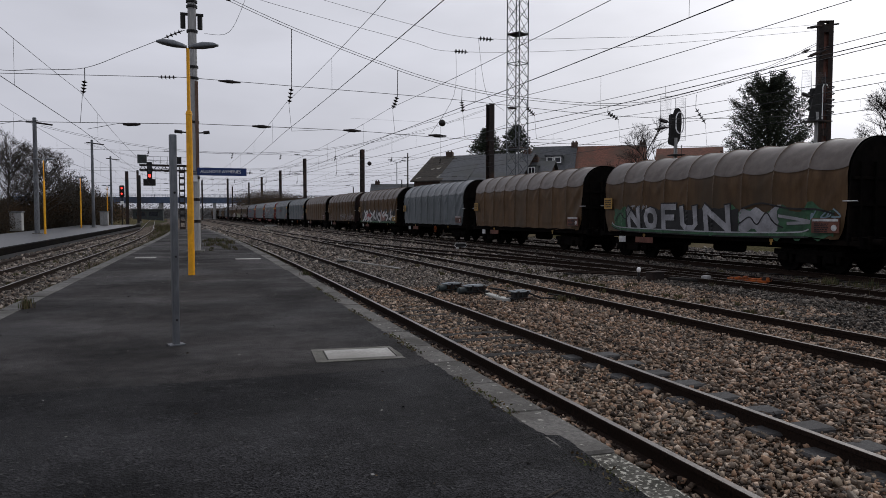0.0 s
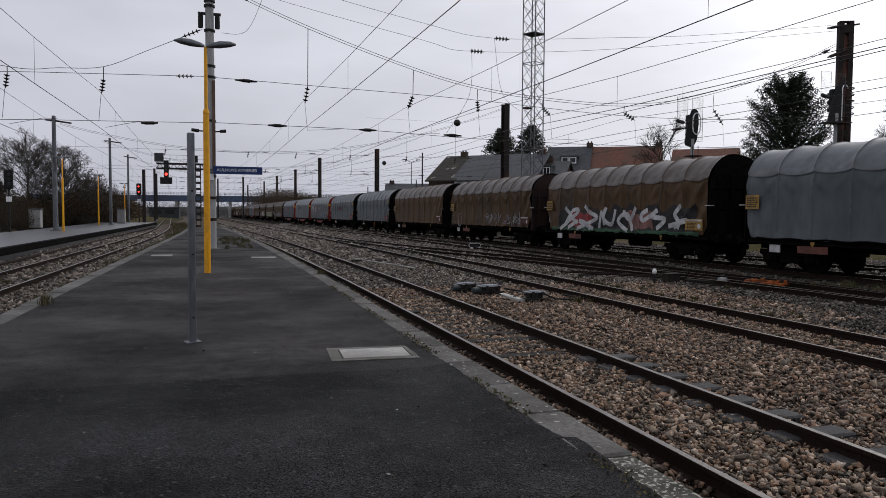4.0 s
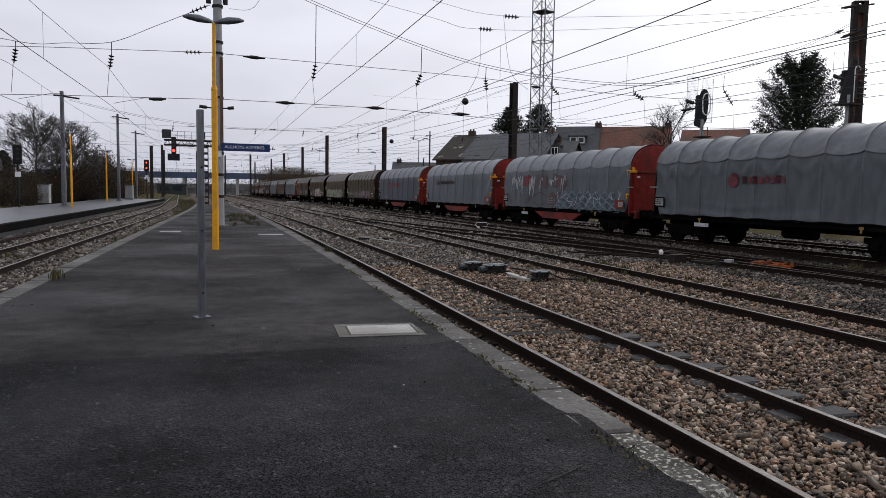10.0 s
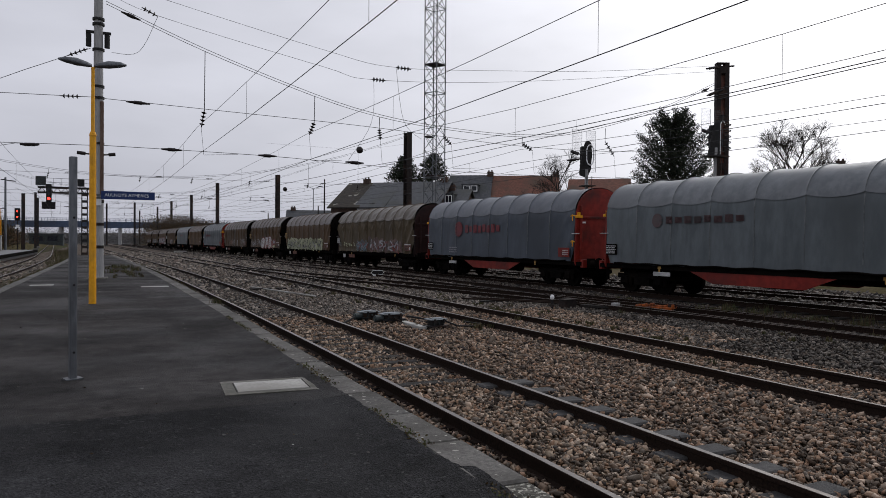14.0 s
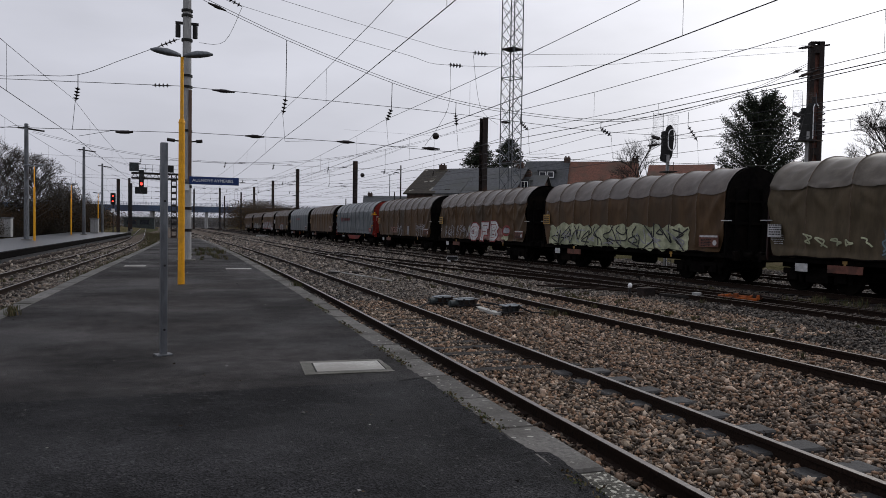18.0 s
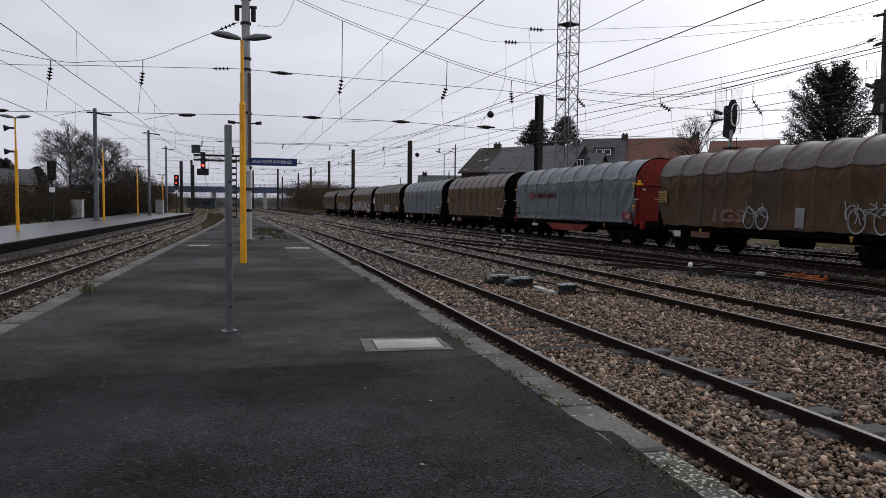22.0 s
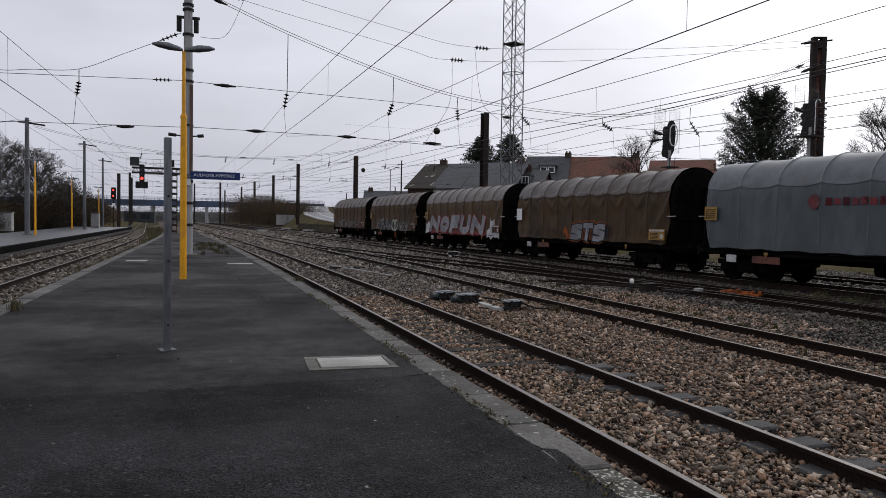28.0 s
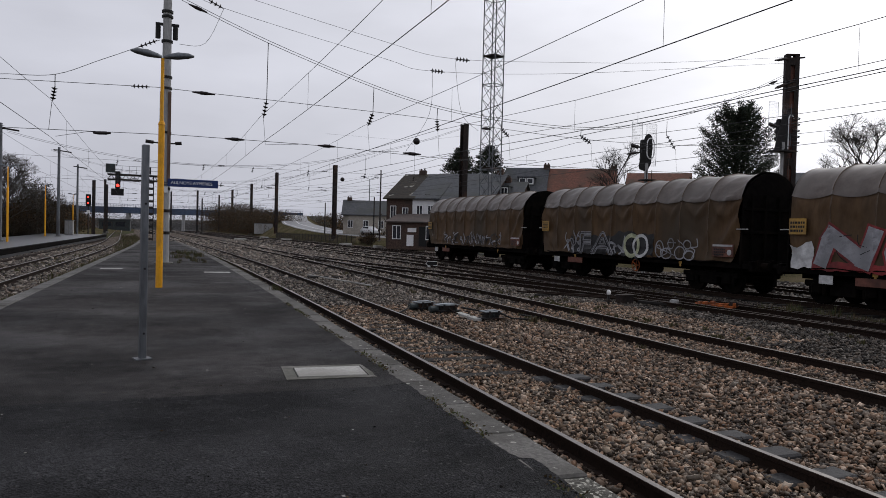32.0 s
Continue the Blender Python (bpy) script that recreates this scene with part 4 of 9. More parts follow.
def spec_of(k):
    kind = KINDS[k - 1]
    cloth_c, ends = kind.split()
    smooth_one = k in (12, 13, 14, 5)
    return PITCH[k - 1] - GAP, (8 if smooth_one else 9), (0.2 if smooth_one else LOOSE.get(k, 0.65)), cloth_c, "frame_" + ends


def wagon(k):
    L, bows, loose, cloth_c, ends = spec_of(k)
    rng = random.Random(k)
    w = thing("coil_wagon", Matrix(), EXTRA.get(k, LABELS[KINDS[k - 1]]), "goods wagon", "wagons of the goods train")
    me = tarp(k, L, bows, loose)
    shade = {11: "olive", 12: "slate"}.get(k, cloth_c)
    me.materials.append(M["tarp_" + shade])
    # the roof's copy of the cloth, with sky light in its colour
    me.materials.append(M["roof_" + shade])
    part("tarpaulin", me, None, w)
    sole = "frame_red" if ends == "frame_red" else "frame_black"
    h = L / 2 + 0.42
    for s in (-1, 1):
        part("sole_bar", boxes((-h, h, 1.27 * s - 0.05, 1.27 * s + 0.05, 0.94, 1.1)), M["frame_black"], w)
        if sole == "frame_red":
            part("girder", WM["girder", sole][(s + 1) // 2], None, w)
        part("headstock", WM["headstock", sole], None, w, m=pose(s * h, 0, 0))
        e = part("end_wall", WM["end", ends], None, w, m=pose(s * (L / 2 + 0.02), 0, 0, 0, 0, 0 if s > 0 else 180))
        for y in ((-1.1, 1.1) if ends == "frame_red" else (-0.95, -0.32, 0.32, 0.95)):
            part("rib", WM["rib", ends], None, e, m=pose(0, y, 0))
        for z in ((1.15, 3.0) if ends == "frame_red" else (1.15, 2.2, 3.0)):
            part("cross_rib", WM["rail", ends], None, e, m=pose(0, 0, z))
        if ends == "frame_red":
            for y in (-1.22, 1.22):
                part("clamp", WM["clamp"], None, e, "yellow clamp", m=pose(0.09, y, 3.02))
                part("corner_mark", WM["corner"], None, e, "white corner mark", m=pose(0.064, y * 0.7, 2.55, 0, 0, 0 if y > 0 else 180))
        for y in (-1.30, 1.30):
            part("end_panel", WM["wing", ends], None, w, m=pose(s * L / 2 - (1.15 if s > 0 else 0), y * 0.915, 0))
        for y in (-0.88, 0.88):
            part("buffer", WM["buffer"][(s + 1) // 2], None, w, m=pose(s * (L / 2 + 0.5), y, 1.05))
        part("grab_rail", WM["grab"], None, w, "pale grab rail", m=pose(L / 2 - 0.12 if s > 0 else -L / 2 - 0.34, -1.40, 2.3))
        part("jacking_mark", WM["mark"], None, w, "yellow jacking mark", m=pose(s * (L / 2 - 2.9), -1.34, 0.94) @ Matrix.Scale(0.62, 4))
    # thin pale strips stand in for light caught on each hoop ridge
    lines = []
    for b in range(1, bows):
        x = -L / 2 + L * b / bows
        for us in ([-0.93 + 0.5 * q / 16 for q in range(17)], [-0.4 + 0.62 * q / 14 for q in range(15)]):
            run = []
            for u in us:
                y, z = arch(u)
                nrm = Vector((0, y, max(0.0, z - 2.84))).normalized()
                run.append(Vector((x, y, z)) + nrm * (cloth(k, L, bows, loose, x, u) + (0.012 if u < -0.42 else 0.058 * (0.35 + 0.65 * loose) + 0.012) - 0.012))
            lines.append(run)
    tagged(part("hoop_wear", tube_mesh("hoop_wear", lines, 0.016, M["ridge_grey" if cloth_c == "grey" else "ridge_brown"], 5), None, w), "paler lines painting the highlight where hoops press the cloth", kind="stuff")
    part("hem_cord", tube_mesh("hem_cord", [[(-L / 2 + 0.55 + (L - 1.1) * q / 40, flank(k, L, bows, loose, -L / 2 + 0.55 + (L - 1.1) * q / 40, 1.13) - 0.01, 1.13 + 0.02 * math.sin(q * 1.3 + k)) for q in range(41)]], 0.03, M["frame_black"], 5), None, w, "dark hem of the tarpaulin")
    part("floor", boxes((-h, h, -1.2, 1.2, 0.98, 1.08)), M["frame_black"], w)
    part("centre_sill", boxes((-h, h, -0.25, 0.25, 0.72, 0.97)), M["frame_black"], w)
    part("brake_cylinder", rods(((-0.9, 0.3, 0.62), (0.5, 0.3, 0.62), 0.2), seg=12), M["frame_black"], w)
    if k in (2, 5, 16, 20):
        part("hand_wheel", WM["handwheel_orange"], None, w, m=pose(0.9, -1.33, 0.78))
    # notices on the end panels and sole bar
    if ends == "frame_red" or k in (15, 16, 12):
        p = part("data_panel", WM["plate_red"], None, w, m=pose(L / 2 - 0.95, -1.47, 1.3) @ Matrix.Diagonal((0.72, 1, 0.72, 1)))
        tagged(part("small_print", WM["print", k % 3], None, p, m=pose(0.42, -0.022, 0.1)), "rows of small print", kind="stuff")
        p = part("data_panel", WM["plate_black"], None, w, m=pose(-L / 2 + 0.05, -1.40, 1.45))
        tagged(part("small_print", WM["print", (k + 1) % 3], None, p, m=pose(0.03, -0.022, 0.04)), "rows of small print", kind="stuff")
        for x, z in ((L / 2 - 0.2, 3.05), (L / 2 - 0.2, 1.95)):
            part("strap_hook", WM["hook"], None, w, "yellow strap hook", m=pose(x, -1.40, z))
        part("notice_plate", WM["plate_white"], None, w, m=pose(-L / 2 + 2.6, -1.33, 0.72) @ Matrix.Diagonal((1.5, 1, 0.35, 1)))
    else:
        p = part("notice_plate", WM["plate_white" if k in (4, 11) else "plate_yellow"], None, w, m=pose(-L / 2 + 0.06, -1.46, 2.15 if k != 11 else 1.75))
        if k == 4:
            p.data = WM["plate_plain"]
        else:
            tagged(part("small_print", WM["print_dark", k % 3], None, p, m=pose(0.05, -0.022, 0.05)), "rows of small print", kind="stuff")
        tagged(part("small_print", WM["print", k % 3], None, w, m=pose(-L / 2 + 0.08, -1.335, 1.5)), "rows of small print", kind="stuff")
        p = part("data_panel", WM["plate_dull"], None, w, "yellow plate under a white strip" if k in (4, 19) else "dull red plate under a white strip", m=pose(L / 2 - 1.15, -1.47, 1.32))
        if k in (4, 19):
            p.data = WM["plate_mustard"]
        part("strip", WM["strip"], None, p, "white strip", m=pose(0, -0.01, 0.36))
        part("disc", WM["disc"], None, p, "white disc", m=pose(0.82, -0.022, 0.16))
        tagged(part("small_print", WM["print_dark", (k + 1) % 3], None, p, m=pose(0.1, -0.022, 0.02) @ Matrix.Diagonal((1, 1, 0.75, 1))), "rows of small print", kind="stuff")
        part("notice_plate", WM["plate_white"], None, w, m=pose(-L / 2 + 1.1, -1.33, 0.66) @ Matrix.Diagonal((0.85, 1, 0.62, 1)))
        part("notice_plate", WM["plate_pink"], None, w, "dull red plate with print", m=pose(-L / 2 + 2.3, -1.33, 0.68))
    bx = L / 2 - 1.7
    for x in (-bx, bx):
        b = part("bogie", WM["bogie"], None, w, m=pose(x, 0, 0))
        for dx in (-0.9, 0.9):
            ax = part("wheelset", WM["wheelset"], None, b)
            ax.matrix_parent_inverse = pose(dx, 0, 0.46)
            WHEELSETS.append(ax)
    return w


WAGONS = [wagon(k) for k in range(1, 24)]


# ---- graffiti and prints on the cloth; x as a share of the wagon's length, z in metres ----
def lay(k, name, bm, material, label, lift):
    """Takes a flat drawing in the xz plane to the cloth's surface."""
    L, bows, loose, c, e = spec_of(k)
    bmesh.ops.triangulate(bm, faces=bm.faces)
    for _ in range(5):
        long = [q for q in bm.edges if q.calc_length() > 0.16]
        if not long:
            break
        bmesh.ops.subdivide_edges(bm, edges=long, cuts=1)
        bmesh.ops.triangulate(bm, faces=bm.faces)
    for v in bm.verts:
        v.co.y = flank(k, L, bows, loose, v.co.x, v.co.z) - lift * 2.2 - 0.012
    for f in bm.faces:
        f.normal_update()
        if f.normal.y > 0:
            f.normal_flip()
    ob = part(name, bm, M[material], WAGONS[k - 1])
    return tagged(ob, label, kind="stuff")


def glyph_line(rng, cx, cz, w, h, n):
    """A smooth, letter-like stroke inside a cell."""
    pts = [Vector((cx + rng.uniform(-0.5, 0.5) * w, cz + (0.5 - q / (n - 1)) * h * (1 if rng.random() < 0.7 else -1) + rng.uniform(-0.15, 0.15) * h)) for q in range(n)]
    out = []
    for i in range(len(pts) - 1):
        p0, p1, p2, p3 = pts[max(0, i - 1)], pts[i], pts[i + 1], pts[min(len(pts) - 1, i + 2)]
        for s in range(6):
            t = s / 6
            out.append(0.5 * ((2 * p1) + (p2 - p0) * t + (2 * p0 - 5 * p1 + 4 * p2 - p3) * t * t + (3 * p1 - p0 - 3 * p2 + p3) * t ** 3))
    return out + [pts[-1]]


def ribbon_bm(lines, w):
    bm = bmesh.new()
    for pts in lines:
        prev = None
        for i, p in enumerate(pts):
            d = pts[min(i + 1, len(pts) - 1)] - pts[max(i - 1, 0)]
            d = d.normalized() if d.length > 1e-6 else Vector((1, 0))
            nrm = Vector((-d.y, d.x)) * w / 2
            a, b = bm.verts.new((p.x + nrm.x, 0, p.y + nrm.y)), bm.verts.new((p.x - nrm.x, 0, p.y - nrm.y))
            if prev:
                bm.faces.new((prev[0], prev[1], b, a))
            prev = (a, b)
    return bm


def scrawl(k, f0, f1, z0, z1, cells, w, material, seed, strokes=2, label="sprayed outline graffiti", n=5):
    L = spec_of(k)[0]
    rng = random.Random(seed)
    lines = []
    for i in range(cells):
        cx = -L / 2 + L * (f0 + (f1 - f0) * (i + 0.5) / cells)
        for q in range(strokes):
            lines.append(glyph_line(rng, cx, (z0 + z1) / 2, L * (f1 - f0) / cells * 1.05, (z1 - z0) * rng.uniform(0.75, 1.0), n))
    lay(k, "graffiti", ribbon_bm(lines, w), material, label, 0.018)


def loop(k, f, z, rx, rz, w, material, label="sprayed outline graffiti", lift=0.018):
    L = spec_of(k)[0]
    c = -L / 2 + L * f
    lay(k, "graffiti", ribbon_bm([[Vector((c + rx * math.cos(a), z + rz * math.sin(a))) for a in [2 * math.pi * q / 24 for q in range(25)]]], w), material, label, lift)


def blot(k, f0, f1, z0, z1, material, seed, label="sprayed graffiti ground", lift=0.008, rough=0.16):
    """A filled field with an uneven rim."""
    L = spec_of(k)[0]
    bm = bmesh.new()
    nx, nz = max(6, int((f1 - f0) * L / 0.14)), max(3, int((z1 - z0) / 0.16))
    grid = []
    for i in range(nx + 1):
        row = []
        for j in range(nz + 1):
            x, z = i / nx, j / nz
            wz = rough * noise.noise((i * 0.35, seed, j * 0.1)) * (abs(z - 0.5) * 2)
            wx = rough * 0.5 * noise.noise((j * 0.9, seed + 3, 1.0)) * (abs(x - 0.5) * 2)
            row.append(bm.verts.new((-L / 2 + L * (f0 + (f1 - f0) * x) + wx, 0, z0 + (z1 - z0) * z + wz)))
        grid.append(row)
    for i in range(nx):
        for j in range(nz):
            bm.faces.new((grid[i][j], grid[i + 1][j], grid[i + 1][j + 1], grid[i][j + 1]))
    lay(k, "graffiti", bm, material, label, lift)


def letters(k, text, f0, f1, z0, z1, material, label, lift, grow=0.0, slant=0.0):
    """Block letters stretched over a field."""
    L = spec_of(k)[0]
    me = words(text, 1.0)
    bm = bmesh.new()
    bm.from_mesh(me)
    xs, ys = [v.co.x for v in bm.verts], [v.co.y for v in bm.verts]
    lo, hi, b, t = min(xs), max(xs), min(ys), max(ys)
    for v in bm.verts:
        fx, fz = (v.co.x - lo) / (hi - lo), (v.co.y - b) / (t - b)
        v.co = Vector((-L / 2 + L * (f0 + (f1 - f0) * fx) + slant * (fz - 0.5), 0, z0 + (z1 - z0) * fz))
    if grow:
        lines = [[v1.co.copy(), v2.co.copy()] for v1, v2 in (e.verts for e in bm.edges if len(e.link_faces) == 1)]
        bm.free()
        bm = ribbon_bm([[Vector((a.x, a.z)), Vector((c.x, c.z))] for a, c in lines], grow)
    lay(k, "graffiti", bm, material, label, lift)


STROKES = {"N": [[(0, 0), (0, 1), (1, 0), (1, 1)]], "O": [[(0.5, 0), (0.12, 0.1), (0, 0.4), (0, 0.65), (0.15, 0.92), (0.5, 1), (0.85, 0.92), (1, 0.65), (1, 0.4), (0.88, 0.1), (0.5, 0)]],
           "F": [[(0, 0), (0, 1), (1, 1)], [(0, 0.5), (0.8, 0.5)]], "U": [[(0, 1), (0, 0.2), (0.25, 0), (0.75, 0), (1, 0.2), (1, 1)]],
           "S": [[(1, 0.95), (0.4, 1), (0, 0.85), (0, 0.6), (0.5, 0.52), (1, 0.42), (1, 0.15), (0.6, 0), (0, 0.05)]], "T": [[(0, 1), (1, 1)], [(0.5, 1), (0.5, 0)]],
           "G": [[(1, 0.82), (0.72, 1), (0.28, 1), (0, 0.75), (0, 0.25), (0.25, 0), (0.8, 0), (1, 0.2), (1, 0.46), (0.6, 0.46)]],
           "B": [[(0, 0), (0, 1), (0.7, 1), (1, 0.8), (0.7, 0.52), (0, 0.52)], [(0.7, 0.52), (1, 0.27), (0.7, 0), (0, 0)]]}


def brush(k, cells, w, material, lift, slant, label):
    """Thick sprayed letters, each in its own cell: letter, from, to (shares of the length), foot, head."""
    L = spec_of(k)[0]
    lines = []
    for ch, f0, f1, z0, z1 in cells:
        xa, xb = -L / 2 + L * f0, -L / 2 + L * f1
        for line in STROKES[ch]:
            pts = [Vector((xa + (xb - xa) * u + slant * (v - 0.5), z0 + (z1 - z0) * v)) for u, v in line]
            ends = [pts[0] + (pts[0] - pts[1]).normalized() * w * 0.45] + pts[1:-1] + [pts[-1] + (pts[-1] - pts[-2]).normalized() * w * 0.45]
            # split at sharp turns so that each stroke keeps its width
            run = [ends[0]]
            for p, q in zip(ends[1:], ends[2:] + [None]):
                run.append(p)
                if q is not None and (p - run[-2]).normalized().dot((q - p).normalized()) < 0.5:
                    lines.append(run)
                    run = [p + (p - q).normalized() * w * 0.45]
            lines.append(run)
    lay(k, "graffiti", ribbon_bm(lines, w), material, label, lift)


def stroke(k, pts, w, material, lift, label):
    """One long sprayed line through a few places (share of the length, height)."""
    L = spec_of(k)[0]
    P = [Vector((-L / 2 + L * f, z)) for f, z in pts]
    out = []
    for i in range(len(P) - 1):
        p0, p1, p2, p3 = P[max(0, i - 1)], P[i], P[i + 1], P[min(len(P) - 1, i + 2)]
        for q in range(8):
            t = q / 8
            out.append(0.5 * ((2 * p1) + (p2 - p0) * t + (2 * p0 - 5 * p1 + 4 * p2 - p3) * t * t + (3 * p1 - p0 - 3 * p2 + p3) * t ** 3))
    lay(k, "graffiti", ribbon_bm([out + [P[-1]]], w), material, label, lift)


# the two big lettered pieces
blot(22, 0.06, 0.17, 1.2, 2.05, "paint_green", 1, "green sprayed ground", 0.008, 0.3)
blot(22, 0.62, 0.97, 1.15, 2.1, "paint_green", 7, "green sprayed ground", 0.008, 0.3)
blot(22, 0.13, 0.66, 1.22, 2.1, "paint_black", 10, "dark sprayed ground", 0.01, 0.12)
N22 = [("N", 0.15, 0.205, 1.4, 2.1), ("O", 0.245, 0.295, 1.38, 2.08), ("F", 0.335, 0.39, 1.34, 2.2), ("U", 0.425, 0.485, 1.36, 2.12), ("N", 0.53, 0.62, 1.32, 2.14)]
brush(22, N22, 0.36, "paint_black", 0.013, -0.12, "black letter outlines")
brush(22, N22, 0.24, "paint_silver", 0.019, -0.12, "silver sprayed block letters")
blot(22, 0.665, 0.80, 1.3, 2.1, "paint_silver", 2, "silver sprayed figure", 0.014, 0.3)
stroke(22, [(0.66, 1.5), (0.7, 1.8), (0.73, 1.55), (0.76, 1.95), (0.79, 1.6), (0.82, 1.45)], 0.05, "paint_black", 0.02, "thin black sprayed line")
stroke(22, [(0.67, 2.1), (0.74, 2.28), (0.83, 2.1), (0.92, 2.05), (0.97, 1.9)], 0.06, "paint_black", 0.02, "thin black sprayed line")
stroke(22, [(0.8, 1.85), (0.86, 1.75), (0.9, 1.65), (0.83, 1.6)], 0.1, "paint_silver", 0.016, "silver sprayed swoosh")
stroke(22, [(0.05, 1.45), (0.1, 1.25), (0.3, 1.2), (0.6, 1.16), (0.85, 1.22), (0.93, 1.3)], 0.15, "paint_green", 0.021, "green sprayed swoosh")
stroke(22, [(0.05, 1.52), (0.1, 1.33), (0.3, 1.28), (0.6, 1.25), (0.85, 1.31), (0.9, 1.42)], 0.045, "paint_silver", 0.023, "pale sprayed line")
stroke(22, [(0.05, 1.36), (0.12, 1.17), (0.35, 1.12), (0.62, 1.1), (0.9, 1.17)], 0.05, "paint_black", 0.023, "black sprayed line")
stroke(22, [(0.07, 1.6), (0.1, 1.95), (0.13, 1.7), (0.16, 2.1)], 0.05, "paint_black", 0.02, "thin black sprayed line")
scrawl(22, 0.16, 0.27, 2.12, 2.3, 4, 0.035, "paint_silver", 6, 1, "small pale tag")
scrawl(22, 0.9, 0.99, 1.7, 2.05, 3, 0.05, "paint_blue", 78, 1, "thin pale strokes")
blot(3, 0.07, 0.87, 1.08, 1.32, "paint_red", 3, "red sprayed ground", 0.008, 0.1)
N3 = [("N", 0.105, 0.21, 1.4, 2.14), ("O", 0.265, 0.35, 1.42, 2.12), ("F", 0.405, 0.49, 1.38, 2.16), ("U", 0.54, 0.63, 1.38, 2.2), ("N", 0.685, 0.8, 1.36, 2.14)]
brush(3, N3, 0.62, "paint_red", 0.011, 0.24, "red letter outlines")
brush(3, N3, 0.48, "paint_silver", 0.018, 0.24, "silver slanted block letters")
blot(3, 0.85, 0.98, 1.0, 1.55, "paint_white", 4, "white sprayed corner", 0.012, 0.3)
blot(3, 0.88, 0.93, 1.5, 2.15, "paint_white", 44, "white sprayed point", 0.012, 0.25)
blot(3, 0.01, 0.07, 1.1, 1.9, "paint_white", 9, "white sprayed corner", 0.012, 0.3)
scrawl(3, 0.12, 0.8, 1.3, 2.2, 14, 0.025, "paint_black", 8, 1, "thin black dashes")
# black, red and white piece over a green foot
blot(19, 0.1, 0.95, 1.18, 2.25, "paint_black", 11, "black sprayed ground", 0.008, 0.3)
blot(19, 0.2, 0.36, 1.3, 2.1, "paint_red", 12, "red sprayed field", 0.013, 0.3)
blot(19, 0.6, 0.74, 1.3, 2.1, "paint_pink", 13, "pink sprayed field", 0.013, 0.3)
blot(19, 0.05, 0.97, 1.1, 1.24, "paint_green", 14, "green sprayed foot", 0.013, 0.05)
scrawl(19, 0.12, 0.94, 1.25, 2.3, 6, 0.2, "paint_white", 15, 2, "white sprayed outlines", 4)
# pale band
blot(10, 0.05, 0.86, 1.12, 2.12, "paint_pale", 16, "pale yellow sprayed band")
scrawl(10, 0.06, 0.86, 1.15, 2.15, 11, 0.06, "paint_black", 17, 2, "black sprayed outlines", 4)
scrawl(10, 0.06, 0.84, 1.2, 1.95, 9, 0.05, "paint_silver", 18, 1)
loop(10, 0.03, 2.6, 0.16, 0.24, 0.04, "paint_silver")
# bubble letters
scrawl(9, 0.08, 0.46, 1.2, 2.05, 8, 0.045, "paint_silver", 19, 2, "thin pale outlines")
blot(9, 0.4, 0.8, 1.14, 1.9, "paint_pink", 20, "pink sprayed shadow", 0.006, 0.25)
G9 = [("G", 0.435, 0.505, 1.3, 2.0), ("F", 0.565, 0.615, 1.28, 2.05), ("B", 0.665, 0.72, 1.3, 2.12)]
brush(9, G9, 0.54, "paint_red", 0.012, 0.1, "red letter outlines")
brush(9, G9, 0.38, "paint_white", 0.018, 0.1, "white bubble letters")
brush(9, G9, 0.04, "paint_red", 0.022, 0.1, "red inner lines")
blot(9, 0.39, 0.42, 1.7, 2.05, "paint_pale", 91, "yellow-green sprayed dab", 0.012, 0.3)
blot(9, 0.77, 0.84, 1.25, 1.45, "paint_pale", 92, "yellow-green sprayed dab", 0.012, 0.3)
loop(9, 0.82, 1.75, 0.46, 0.27, 0.12, "paint_red", "red sprayed oval")
blot(9, 0.79, 0.85, 1.6, 1.9, "paint_silver", 21, lift=0.012)
# outlines and scraps
for f, rx in ((0.44, 0.28), (0.49, 0.3), (0.8, 0.32), (0.87, 0.3)):
    loop(8, f, 1.55, rx, 0.4, 0.05, "paint_silver")
scrawl(8, 0.42, 0.53, 1.5, 2.1, 2, 0.045, "paint_silver", 22)
scrawl(8, 0.76, 0.92, 1.5, 2.2, 3, 0.045, "paint_silver", 23)
letters(8, "1GS", 0.29, 0.42, 1.4, 1.85, "paint_pink", "faint pink outlined letters", 0.016, 0.05)
blot(8, 0.61, 0.64, 1.25, 1.95, "paint_silver", 25, "grey painted-out patch", 0.01, 0.02)
A4 = [("S", 0.455, 0.505, 1.28, 1.82), ("T", 0.53, 0.575, 1.26, 1.86), ("S", 0.6, 0.65, 1.24, 1.84)]
blot(4, 0.38, 0.44, 1.2, 1.6, "orange", 126, "orange sprayed dab", 0.004, 0.4)
brush(4, A4, 0.5, "orange", 0.006, 0.12, "orange sprayed halo")
brush(4, A4, 0.4, "paint_black", 0.012, 0.12, "black letter outlines")
brush(4, A4, 0.25, "paint_silver", 0.018, 0.12, "silver block letters")
blot(4, 0.645, 0.685, 1.25, 1.85, "paint_black", 127, "black sprayed shadow", 0.009, 0.2)
scrawl(4, 0.1, 0.36, 1.2, 1.75, 4, 0.05, "paint_brown", 27, 2, "dull brown scrawl", 4)
blot(2, 0.2, 0.44, 1.15, 1.9, "paint_black", 29, "dark sprayed field", 0.008, 0.3)
scrawl(2, 0.16, 0.27, 1.15, 2.1, 3, 0.06, "paint_silver", 30, 2)
letters(2, "FA", 0.26, 0.46, 1.18, 2.1, "paint_silver", "pale letter outlines", 0.014, 0.11)
letters(2, "FA", 0.26, 0.46, 1.18, 2.1, "paint_black", "dark letter fill", 0.02, 0.03)
